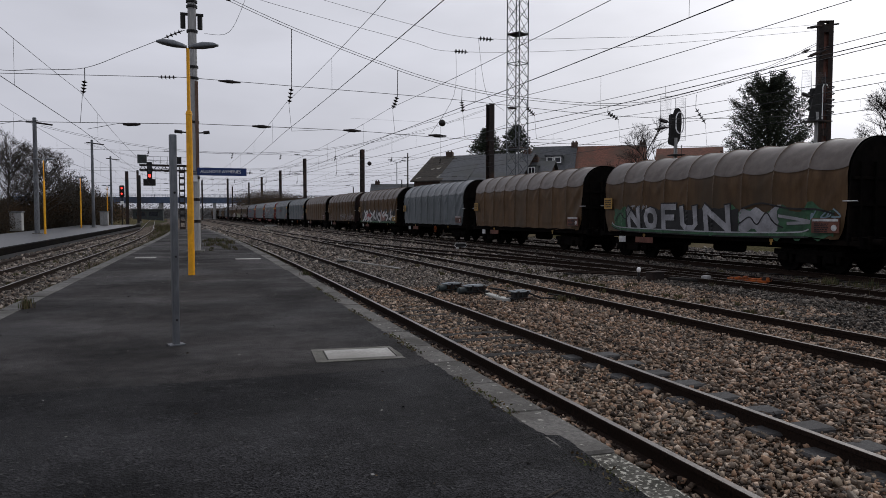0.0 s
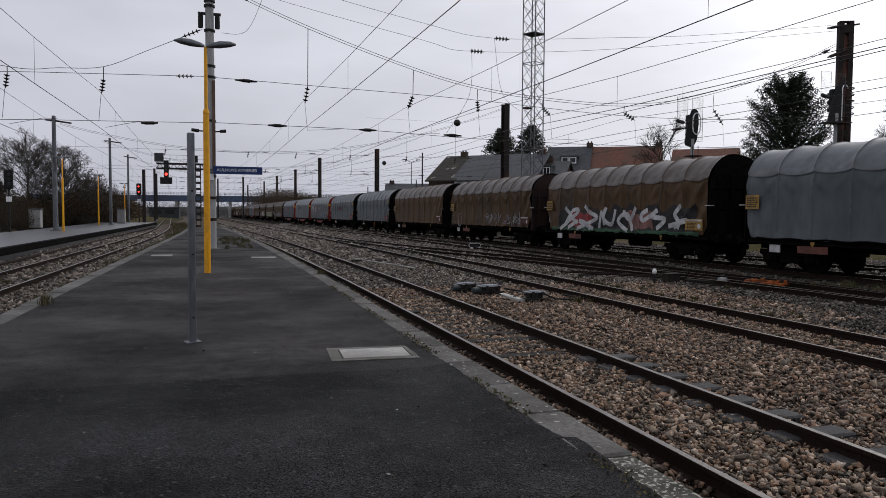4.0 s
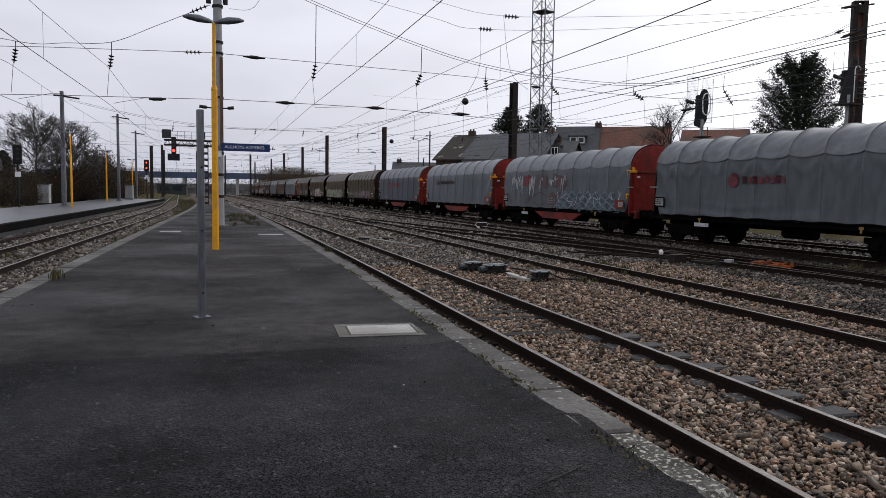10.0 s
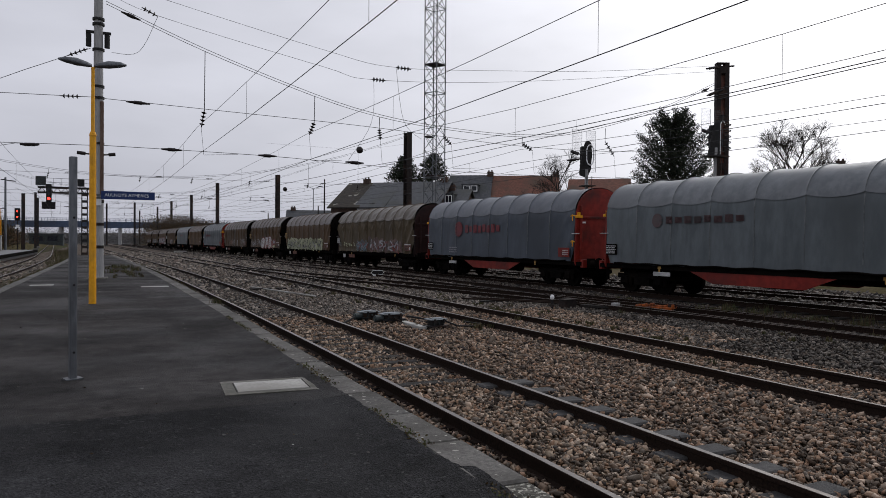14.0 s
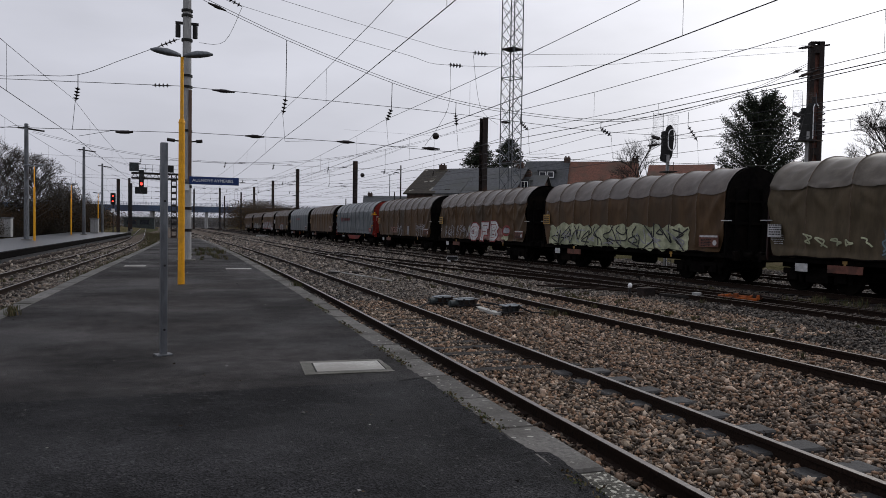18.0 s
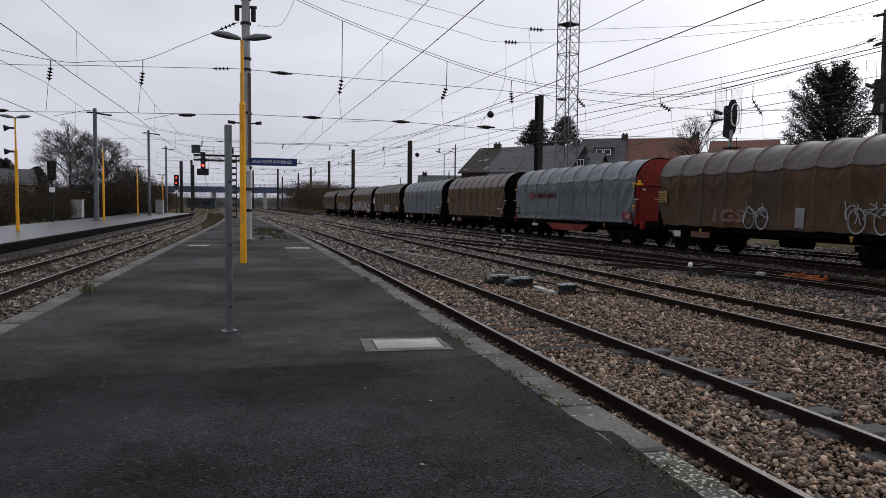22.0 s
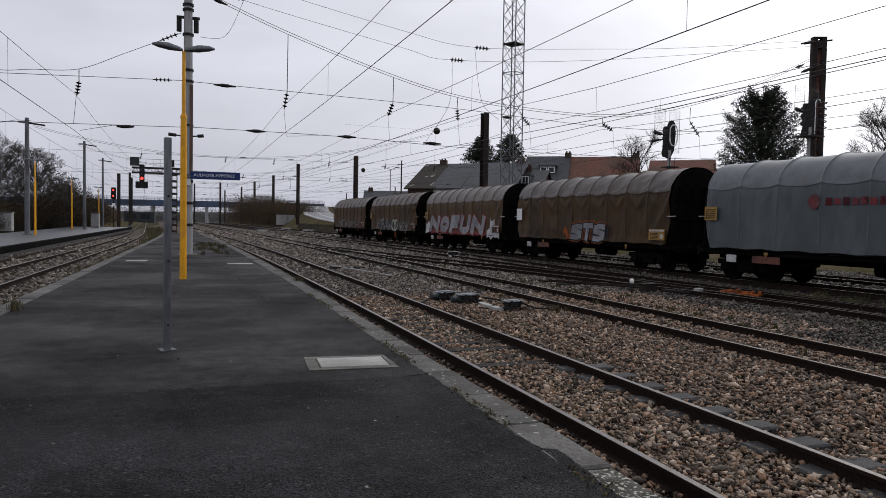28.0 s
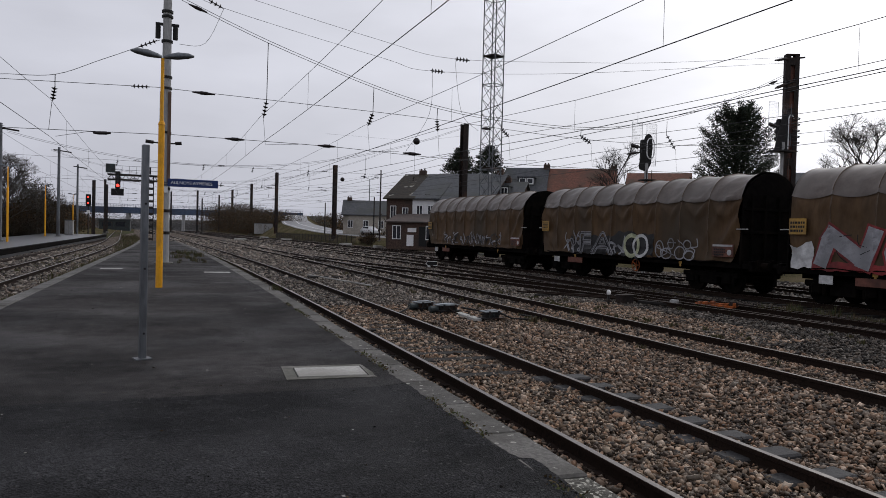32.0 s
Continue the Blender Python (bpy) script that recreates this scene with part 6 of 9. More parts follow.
# ---- overhead wires ----
def catenary(fx, zc, zm, y0, y1, label, slack=0.18):
    t = thing("overhead_line", Matrix(), label, "overhead line", "overhead lines")
    spans = [y0 + i * 46 for i in range(int((y1 - y0) / 46) + 1)]
    cl, ml, dl = [], [], []
    for a, b in zip(spans, spans[1:]):
        for i in range(10):
            f = i / 9
            y = a + (b - a) * f
            sag = 4 * f * (1 - f)
            st = 0.2 * (1 if int((a - y0) / 46) % 2 else -1) * (1 - 2 * f)
            cl.append((fx(y) + st, y, zc - 0.03 * sag))
            ml.append((fx(y) + st, y, zm - slack * sag))
            if 0 < i < 9 and i % 2:
                dl.append([cl[-1], ml[-1]])
    part("contact_wire", tube_mesh("contact_wire", [cl], 0.011, M["wire"]), None, t)
    part("messenger_wire", tube_mesh("messenger_wire", [ml], 0.009, M["wire"]), None, t)
    for d in dl:
        part("dropper", tube_mesh("dropper", [d], 0.005, M["wire"], 3), None, t)
    return t


def over(pts):
    return lambda y: float(np.interp(y, [p[0] for p in pts], [p[1] for p in pts]))


for fx, zc, zm, slack, lab in ((lambda y: x1(y) - 0.42, 5.45, 6.62, 0.18, "overhead wires above the platform track"), (lambda y: x2(y) - 0.8, 5.45, 6.62, 0.18, "overhead wires above the second track"),
                               (over([(-20, 13.5), (12, 13.1), (21, 12.6), (31.4, 11.24), (50, 8.9), (78, 6.2), (300, -6.5)]), 5.45, 6.62, 0.18, "overhead wires above the crossover"),
                               (x3, 5.93, 6.62, 0.47, "overhead wires above the siding"), (x4, 5.95, 6.62, 0.5, "overhead wires above the goods train"),
                               (x5, 5.88, 6.62, 0.46, "overhead wires above the outer track"),
                               (over([(-20, -4.95), (31.4, -4.57), (60, -5.3), (100, -7.0), (300, -20)]), 5.26, 6.72, 0.4, "overhead wires above the western track"),
                               (over([(-20, -8.1), (31.4, -8.02), (60, -8.6), (100, -10.3), (300, -23)]), 5.24, 6.6, 0.35, "overhead wires beside the far platform")):
    catenary(fx, zc, zm, -60.6, 310, lab, slack)


def insulator_bm(a, b, n=4, r=0.085):
    """A string of sheds between two points."""
    a, b = Vector(a), Vector(b)
    bm = bmesh.new()
    rod(bm, a, b, 0.022, seg=6)
    for i in range(n):
        p = a.lerp(b, (i + 0.8) / (n + 0.6))
        d = (b - a).normalized()
        rod(bm, p - d * 0.03, p + d * 0.03, r, r * 0.35, seg=10)
    return bm


def headspan(y, xa, xb, za, zb, low, zs, xs, label):
    """Transverse ropes between two masts: a sagging upper pair with droppers, two level cross wires with insulators."""
    t = thing("headspan", Matrix(), label, "headspan", "headspans across the yard")

    def up(x):
        f = (x - xa) / (xb - xa)
        lin = za + (zb - za) * f
        mid = (za + zb) / 2
        return lin - (mid - low) * 4 * f * (1 - f)
    for dz in (0, 0.12):
        pts = [(xa + (xb - xa) * i / 30, y, up(xa + (xb - xa) * i / 30) + dz) for i in range(31)]
        part("suspension_rope", tube_mesh("suspension_rope", [pts], 0.011, M["wire"]), None, t)
    for z in zs:
        part("cross_wire", tube_mesh("cross_wire", [[(xa, y, z), ((xa + xb) / 2, y, z - 0.08), (xb, y, z)]], 0.010, M["wire"]), None, t)
        for x in xs:
            part("insulator", insulator_bm((x + 1.2, y, z), (x + 1.75, y, z), 4, 0.06), M["insulator"], t)
    for x in xs:
        zu = up(x)
        part("dropper", tube_mesh("dropper", [[(x, y, zu), (x, y, zs[0])]], 0.012, M["wire"]), None, t)
        part("insulator", insulator_bm((x, y, zs[0]), (x - 0.12, y, zs[0] - 0.55), 3, 0.11), M["insulator"], t)
    return t


def span_rope(name, parent, pts, r=0.011):
    """A rope through a few places, bent smoothly between them."""
    xs = [p[0] for p in pts]
    out = []
    for i in range(len(pts) - 1):
        p0, p1, p2, p3 = [Vector(pts[q]) for q in (max(0, i - 1), i, i + 1, min(len(pts) - 1, i + 2))]
        for s in range(5):
            t = s / 5
            out.append(0.5 * ((2 * p1) + (p2 - p0) * t + (2 * p0 - 5 * p1 + 4 * p2 - p3) * t * t + (3 * p1 - p0 - 3 * p2 + p3) * t ** 3))
    out.append(Vector(pts[-1]))
    return part(name, tube_mesh(name, [out], r, M["wire"]), None, parent)


def main_span():
    """The large headspan from the concrete mast to the twin-channel mast."""
    y = 31.4
    t = thing("headspan", Matrix(), "headspan ropes from the concrete mast over the main tracks", "headspan", "headspans across the yard")
    up = [(-0.3, y, 11.25), (3.45, y, 9.81), (8.13, y, 8.36), (11.2, y, 7.69), (14.5, y, 7.36), (18.66, y, 7.28), (22.3, y, 7.73), (27.67, y, 9.33), (31.9, y, 11.2)]
    for dz in (0.0, 0.11):
        span_rope("suspension_rope", t, [(p[0], p[1], p[2] + dz) for p in up])
    span_rope("feeder_rope", t, [(-0.4, y, 12.25), (1.9, y, 11.74), (8.5, y, 10.49), (12.0, y, 10.07), (18.4, y, 10.59), (23.7, y, 11.15), (32.1, y, 12.35)], 0.008)
    span_rope("feeder_rope", t, [(-0.4, y, 11.8), (1.58, y, 11.05), (8.5, y, 9.73), (11.0, y, 9.39), (18.46, y, 10.05), (31.9, y, 12.0)], 0.008)
    span_rope("cross_wire", t, [(-0.4, y, 7.5), (4.6, y, 7.37), (10.6, y, 7.2), (18.5, y, 6.82), (25, y, 6.9), (32, y, 7.4)])
    span_rope("cross_wire", t, [(-0.4, y, 5.64), (6.0, y, 5.59), (11.2, y, 5.4), (19.0, y, 5.35), (32, y, 5.6)])
    for a, b, n in (((0.25, 7.46), (1.5, 7.42), 0), ((12.0, 10.07), (12.75, 10.06), 4), ((10.8, 9.4), (11.5, 9.4), 4), ((0.1, 11.07), (1.1, 10.72), 0), ((1.0, 11.3), (1.6, 11.02), 3),
                    ((1.6, 5.63), (2.7, 5.62), 0), ((5.5, 5.6), (6.6, 5.59), 0), ((9.4, 5.52), (10.6, 5.5), 0), ((13.4, 6.95), (14.0, 6.93), 0), ((21.5, 6.2), (22.6, 6.4), 0), ((30.8, 10.7), (31.6, 11.0), 0)):
        if not n:
            mid = ((a[0] + b[0]) / 2, (a[1] + b[1]) / 2)
            a, b = [(mid[0] + (p[0] - mid[0]) * 0.72, mid[1] + (p[1] - mid[1]) * 0.72) for p in (a, b)]
        bm = insulator_bm((a[0], y, a[1]), (b[0], y, b[1]), n, 0.11) if n else rods(((a[0], y, a[1]), ((a[0] * 2 + b[0]) / 3, y, (a[1] * 2 + b[1]) / 3), 0.03, 0.06), (((a[0] * 2 + b[0]) / 3, y, (a[1] * 2 + b[1]) / 3), ((a[0] + b[0] * 2) / 3, y, (a[1] + b[1] * 2) / 3), 0.075), (((a[0] + b[0] * 2) / 3, y, (a[1] + b[1] * 2) / 3), (b[0], y, b[1]), 0.06, 0.03))
        part("insulator", bm, M["insulator"], t)
    for x, z, zb, dx in ((3.45, 9.81, 7.35, -0.14), (8.13, 8.36, 7.2, -0.24), (11.2, 7.69, 7.15, 0.04), (14.5, 7.36, 7.0, 0.4), (18.9, 7.3, 6.95, 0.6), (24.1, 8.1, 7.4, 0.6)):
        part("dropper", tube_mesh("dropper", [[(x, y, z), (x - 0.02, y, zb)]], 0.016, M["wire"]), None, t)
        part("insulator", insulator_bm((x - 0.02, y, zb), (x + dx, y, 6.62), 4, 0.115), M["insulator"], t)
        part("registration_arm", tube_mesh("registration_arm", [[(x + dx, y, 6.6), (x + dx + 0.1, y, 5.5)], [(x + dx + 0.1, y, 5.48), (x + dx + 1.5, y, 5.58)]], 0.007, M["wire"]), None, t)
    for a, b, c in (((12.0, 10.05), (12.4, 7.6), (13.3, 6.8)), ((10.9, 9.38), (10.8, 7.4), (9.7, 5.6)), ((1.6, 11.0), (0.9, 9.5), (-0.1, 9.35))):
        span_rope("jumper_cable", t, [(a[0], y, a[1]), (b[0], y, b[1]), (c[0], y, c[1])], 0.008)
    return t


main_span()


def west_span():
    y = 31.4
    t = thing("headspan", Matrix(), "headspan ropes over the western tracks", "headspan", "headspans across the yard")
    span_rope("suspension_rope", t, [(-0.85, y, 9.43), (-1.61, y, 9.07), (-3.0, y, 8.4), (-4.58, y, 7.67), (-6.2, y, 7.52), (-7.95, y, 7.45), (-12, y, 8.3), (-19, y, 10.8)])
    span_rope("cross_wire", t, [(-0.76, y, 7.52), (-6.6, y, 7.32), (-10.7, y, 7.21), (-19, y, 7.6)])
    span_rope("cross_wire", t, [(-0.75, y, 5.62), (-3.6, y, 5.55), (-6.65, y, 5.48), (-10.7, y, 5.39), (-19, y, 5.6)])
    part("insulator", insulator_bm((-0.95, y, 9.4), (-1.65, y, 9.05), 4, 0.1), M["insulator"], t)
    part("insulator", insulator_bm((-1.2, y, 7.5), (-1.9, y, 7.47), 4, 0.1), M["insulator"], t)
    part("insulator", rods(((-2.6, y, 5.53), (-2.75, y, 5.525), 0.03, 0.06), ((-2.75, y, 5.525), (-3.1, y, 5.51), 0.07), ((-3.1, y, 5.51), (-3.25, y, 5.5), 0.06, 0.03), seg=8), M["insulator"], t)
    part("insulator", rods(((-9.5, y, 5.42), (-9.65, y, 5.415), 0.03, 0.06), ((-9.65, y, 5.415), (-10.05, y, 5.405), 0.07), ((-10.05, y, 5.405), (-10.2, y, 5.4), 0.06, 0.03), seg=8), M["insulator"], t)
    for x, z in ((-4.6, 7.67), (-7.98, 7.45)):
        part("dropper", tube_mesh("dropper", [[(x, y, z), (x, y, 7.2)]], 0.016, M["wire"]), None, t)
        part("insulator", insulator_bm((x, y, 7.2), (x - 0.08, y, 6.62), 4, 0.115), M["insulator"], t)
        part("registration_arm", tube_mesh("registration_arm", [[(x - 0.1, y, 6.6), (x - 0.2, y, 5.5)], [(x + 0.04, y, 5.27), (x + 1.2, y, 5.54), (x + 1.7, y, 5.54)]], 0.009, M["wire"]), None, t)
    h_mast(-19.2, 31.4, 0, 11, 0.5, "dark steel catenary mast beyond the far platform")


west_span()
headspan(68, -13.4, 27.3, 9.3, 12.7, 7.6, (7.5, 5.7), (-5.0, 2.1, 6.4, 11.5, 17, 22), "further headspan ropes across the yard")
headspan(94, -14.0, 25.9, 10.3, 12.5, 7.6, (7.5, 5.7), (-6.5, 0.3, 5, 10, 16), "distant headspan ropes across the yard")
headspan(121, -14.6, 24.8, 10.5, 12.5, 7.6, (7.5, 5.7), (-8, -1, 4, 9, 14), "distant headspan ropes across the yard")
headspan(165, -18, 20.8, 12, 14, 8.5, (7.5, 5.7), (-10, -4, 2, 7, 12), "faint distant headspan ropes across the yard")


# ---- houses and trees ----
def window(parent, x, y, z, w, h, mat="white"):
    f = part("window", boxes((x - w / 2, x + w / 2, y - 0.05, y - 0.02, z, z + h)), M["glass"], parent)
    part("frame", boxes((x - w / 2, x - w / 2 + 0.07, y - 0.08, y - 0.03, z, z + h), (x + w / 2 - 0.07, x + w / 2, y - 0.08, y - 0.03, z, z + h), (x - w / 2 + 0.07, x + w / 2 - 0.07, y - 0.08, y - 0.03, z, z + 0.07), (x - w / 2 + 0.07, x + w / 2 - 0.07, y - 0.08, y - 0.03, z + h - 0.07, z + h), (x - 0.03, x + 0.03, y - 0.08, y - 0.03, z + 0.07, z + h - 0.07)), M[mat], f)
    return f


def house(x, y, z, rz, w, d, eave, ridge, wall, roof, label, chimneys=(), dormers=(), wins=()):
    """A gabled house; the front is its -y side, the ridge runs along x."""
    t = thing("house", pose(x, y, z, 0, 0, rz), label, "house", "houses beyond the tracks")
    bm = bmesh.new()
    pf = [(-w / 2, -d / 2), (w / 2, -d / 2), (w / 2, d / 2), (-w / 2, d / 2)]
    lo = [bm.verts.new((*p, -0.6)) for p in pf]
    hi = [bm.verts.new((*p, eave)) for p in pf]
    ra, rb = bm.verts.new((-w / 2, 0, ridge - 0.06)), bm.verts.new((w / 2, 0, ridge - 0.06))
    for i in range(4):
        j = (i + 1) % 4
        bm.faces.new((lo[i], lo[j], hi[j], hi[i]))
    bm.faces.new((hi[1], hi[2], rb))
    bm.faces.new((hi[3], hi[0], ra))
    part("wall", bm, M[wall], t)
    o, k = 0.35, (ridge - eave) / (d / 2)
    for s in (-1, 1):
        bm = bmesh.new()
        q = [(-w / 2 - o, s * (d / 2 + o), eave - k * o), (w / 2 + o, s * (d / 2 + o), eave - k * o), (w / 2 + o, 0, ridge), (-w / 2 - o, 0, ridge)]
        a = [bm.verts.new(p) for p in q]
        b = [bm.verts.new((p[0], p[1], p[2] + 0.14)) for p in q]
        bm.faces.new(a)
        bm.faces.new(b[::-1])
        for i in range(4):
            bm.faces.new((a[i], b[i], b[(i + 1) % 4], a[(i + 1) % 4]))
        bmesh.ops.recalc_face_normals(bm, faces=bm.faces)
        part("roof", bm, M[roof], t)
    for cx in chimneys:
        c = part("chimney", boxes((cx - 0.42, cx + 0.42, -0.3, 0.3, ridge - 0.7, ridge + 0.6), bevel=0.03), M["brick"], t)
        for px in (-0.2, 0.2):
            part("chimney_pot", rods(((cx + px, 0, ridge + 0.6), (cx + px, 0, ridge + 0.8), 0.11, 0.09)), M["brick"], c)
    for dx in dormers:
        yy, mid = -d / 4 - 0.9, (eave + ridge) / 2
        e = part("dormer", boxes((dx - 1.05, dx + 1.05, yy, -0.3, mid - 0.9, mid + 0.45), (dx - 1.2, dx + 1.2, yy - 0.2, -0.2, mid + 0.45, mid + 0.6)), M["slate"], t)
        for ox in (-0.5, 0.5):
            part("pane", boxes((dx + ox - 0.36, dx + ox + 0.36, yy - 0.03, yy, mid - 0.32, mid + 0.3)), M["glass"], e)
            part("frame", boxes((dx + ox - 0.45, dx + ox - 0.33, yy - 0.07, yy, mid - 0.42, mid + 0.4), (dx + ox + 0.33, dx + ox + 0.45, yy - 0.07, yy, mid - 0.42, mid + 0.4), (dx + ox - 0.33, dx + ox + 0.33, yy - 0.07, yy, mid - 0.42, mid - 0.3), (dx + ox - 0.33, dx + ox + 0.33, yy - 0.07, yy, mid + 0.28, mid + 0.4)), M["white"], e)
    for wx, wz, ww, wh in wins:
        window(t, wx, -d / 2, wz, ww, wh)
    return t


HZ = 0.5
house(27.94, 83.94, HZ, -39, 3.2, 13, 5.3, 8.45, "brick", "moss_roof", "narrow brick house with a mossy brown roof beside the yard", (0.4,), (), ((-0.75, 2.7, 0.75, 1.7), (0.75, 2.9, 0.75, 1.3)))
house(30.35, 81.99, HZ, -39, 3.0, 13, 5.3, 8.47, "render_white", "slate", "white rendered house with a slate roof", (), (), ((-0.6, 3.3, 0.75, 1.2), (0.75, 3.3, 0.75, 1.2)))
house(33.95, 79.1, HZ, -39, 6.2, 13, 5.2, 8.5, "brick", "slate", "slate-roofed terraced house with a brick chimney", (2.5,), ())
LOW = house(37.35, 76.4, HZ, -39, 2.4, 9, 4.9, 7.55, "brick", "slate", "low slate-roofed end house of the terrace", (-0.9,), ())
part("dormer", boxes((-1.1, -0.1, -3.0, -0.9, 5.4, 6.95), (-1.2, 0.0, -3.15, -0.9, 6.95, 7.05)), M["slate"], LOW)
window(LOW, -0.6, -3.0, 5.75, 0.8, 1.05)
house(44.3, 87.0, HZ, -33, 5.2, 9, 6.6, 10.4, "brick", "slate", "terraced house with slate roof and white dormer", (2.6,), (0.2,))
house(50.6, 83.5, HZ, -31, 8.6, 9, 6.6, 10.35, "brick", "red_tile", "terraced brick house with a red tiled roof", (4.2,), ())
house(44.2, 58.5, HZ, -38, 5.4, 8, 5.2, 7.7, "brick", "red_tile", "low brick house with a dull red roof", (), ())
house(70, 45, HZ, -50, 14, 9, 5.5, 9.3, "brick", "slate", "house roof behind the bare tree", (-5.0, 1.0), ())
house(62, 57, HZ, -48, 9, 9, 5.5, 8.6, "brick", "slate", "dark house roof behind the trees", (3.0,), ())
house(31.0, 122.2, 1.2, -16, 7.6, 8, 3.5, 5.9, "cream", "slate", "distant cream house with a slate roof", (-3.0,), (), ((-2.6, 1.2, 0.9, 1.3), (0, 1.2, 0.9, 1.3), (2.6, 1.2, 0.9, 1.3)))


def annex():
    t = thing("annex", pose(24.6, 74.6, HZ - 0.1, 0, 0, -40), "low brick outbuilding with a lean-to roof and white windows", "outbuilding")
    part("wall", boxes((-2.75, 2.75, -1.6, 1.6, -0.4, 2.6)), M["brick"], t)
    bm = boxes((-3.0, 3.0, -2.0, 1.9, -0.07, 0.07))
    part("roof", bm, M["roof_dull"], t, "dull brown tiled lean-to roof", m=pose(0, 0, 3.05, 14, 0, 0))
    for x in (-1.7, 2.2):
        window(t, x, -1.6, 0.7, 1.0, 1.5)
    part("door_panel", boxes((-0.5, 0.3, -1.66, -1.61, 0, 1.2), bevel=0.01), M["white"], t)
    part("notice_board", boxes((-0.4, 0.6, -1.68, -1.63, 1.5, 1.95), bevel=0.01), M["white"], t)
    part("door", boxes((0.9, 1.8, -1.66, -1.61, 0, 2.1), bevel=0.01), M["black"], t)


annex()


def grow(segs, a, d, length, r, depth, rng, spread, thin=0.62):
    b = a + d * length
    segs.append((a, b, r, r * 0.7))
    if depth == 0:
        return
    for i in range(3):
        e = (d + Vector((rng.uniform(-1, 1), rng.uniform(-1, 1), rng.uniform(-0.4, 0.6))) * spread).normalized()
        grow(segs, a.lerp(b, rng.uniform(0.5, 1.0)), e, length * rng.uniform(0.58, 0.82), max(0.005, r * thin), depth - 1, rng, spread)


def twigs(name, segs, material):
    """Tapered three-sided limbs, one mesh."""
    A = np.array([s[0][:] for s in segs])
    B = np.array([s[1][:] for s in segs])
    ra, rb = np.array([s[2] for s in segs]), np.array([s[3] for s in segs])
    d = B - A
    d /= np.linalg.norm(d, axis=1)[:, None]
    u = np.cross(d, np.where(np.abs(d[:, 2:3]) > 0.9, [[1.0, 0, 0]], [[0, 0, 1.0]]))
    u /= np.linalg.norm(u, axis=1)[:, None]
    w = np.cross(d, u)
    ring = [u * math.cos(q) + w * math.sin(q) for q in (0, 2.0944, 4.18879)]
    V = np.stack([A + q * ra[:, None] for q in ring] + [B + q * rb[:, None] for q in ring], 1).reshape(-1, 3)
    base = np.arange(len(segs))[:, None] * 6
    F = np.concatenate([base + np.array([[k, (k + 1) % 3, 3 + (k + 1) % 3, 3 + k]]) for k in range(3)])
    me = bpy.data.meshes.new(name)
    me.vertices.add(len(V))
    me.vertices.foreach_set("co", V.ravel())
    me.loops.add(F.size)
    me.loops.foreach_set("vertex_index", F.ravel().astype(np.int32))
    me.polygons.add(len(F))
    me.polygons.foreach_set("loop_start", np.arange(0, F.size, 4, dtype=np.int32))
    me.update(calc_edges=True)
    me.materials.append(material)
    return me


def bare_tree(x, y, z, h, seed, label, depth=6, spread=0.74, bark="bark", limbs=11):
    rng = random.Random(seed)
    t = thing("bare_tree", pose(x, y, z), label, "tree", "bare trees")
    bm = bmesh.new()
    rod(bm, (0, 0, -0.2), (0, 0, h * 0.34), h * 0.015, h * 0.011, seg=8)
    rod(bm, (0, 0, h * 0.34), (h * 0.02, 0, h * 0.7), h * 0.011, h * 0.005, seg=6)
    part("trunk", bm, M[bark], t)
    segs = []
    for i in range(limbs):
        f = 0.2 + 0.5 * (i + rng.uniform(0, 1)) / limbs
        out = rng.uniform(0.55, 1.2) * (1.25 - f)
        ang = i * 2.4 + rng.uniform(-0.5, 0.5)
        d = Vector((out * math.cos(ang), out * math.sin(ang), 0.75)).normalized()
        grow(segs, Vector((h * 0.02 * max(0, f - 0.34) / 0.36, 0, h * f)), d, h * (0.2 - 0.1 * (f - 0.2)), h * 0.006, depth, rng, spread)
    part("crown", twigs("crown", segs, M[bark]), None, t)
    return t


def clump_tree(name, x, y, z, h, w, seed, label, material, n, leaf, base=0.12, taper=1.0, category="tree", sprays=380, rise=0.0):
    """A trunk with limbs and a crown of many small leaf cards in uneven sprays."""
    rng = np.random.default_rng(seed)
    t = thing(name, pose(x, y, z), label, category)
    bm = bmesh.new()
    rod(bm, (0, 0, -0.2), (0, 0, h * 0.9), h * 0.018, h * 0.004, seg=8)
    r2 = random.Random(seed)
    tips, limbs = [], []
    for i in range(sprays):
        f = r2.uniform(base, 0.985)
        a = r2.uniform(0, 2 * math.pi)
        prof = max(0.0, 1 - ((f - 0.34) / 0.66) ** 2) ** (0.62 * taper) if f > 0.34 else 0.9 + 0.1 * f / 0.34
        rr = w / 2 * prof * r2.uniform(0.72, 1.06)
        tip = Vector((math.cos(a) * rr, math.sin(a) * rr, h * f + rr * r2.uniform(-0.1, 0.16)))
        root = Vector((0, 0, max(0.3, h * f * 0.96 - rr * rise)))
        tips.append((root, tip))
        limbs.append((root, tip, 0.03, 0.01))
    part("trunk", bm, M["bark"], t)
    part("branchwork", twigs("branchwork", limbs, M["bark"]), None, t)
    per = n // len(tips)
    P = []
    for a, b in tips:
        f = rng.uniform(0.06, 1.03, per)[:, None] ** 0.8
        sp = 0.048 * w * (0.5 + 0.5 * f)
        P.append(np.array(a) + (np.array(b) - np.array(a)) * f + rng.normal(0, 1, (per, 3)) * sp * 0.38)
    P = np.concatenate(P)
    leaf_cloud("crown", P, leaf, rng, M[material], t)
    return t


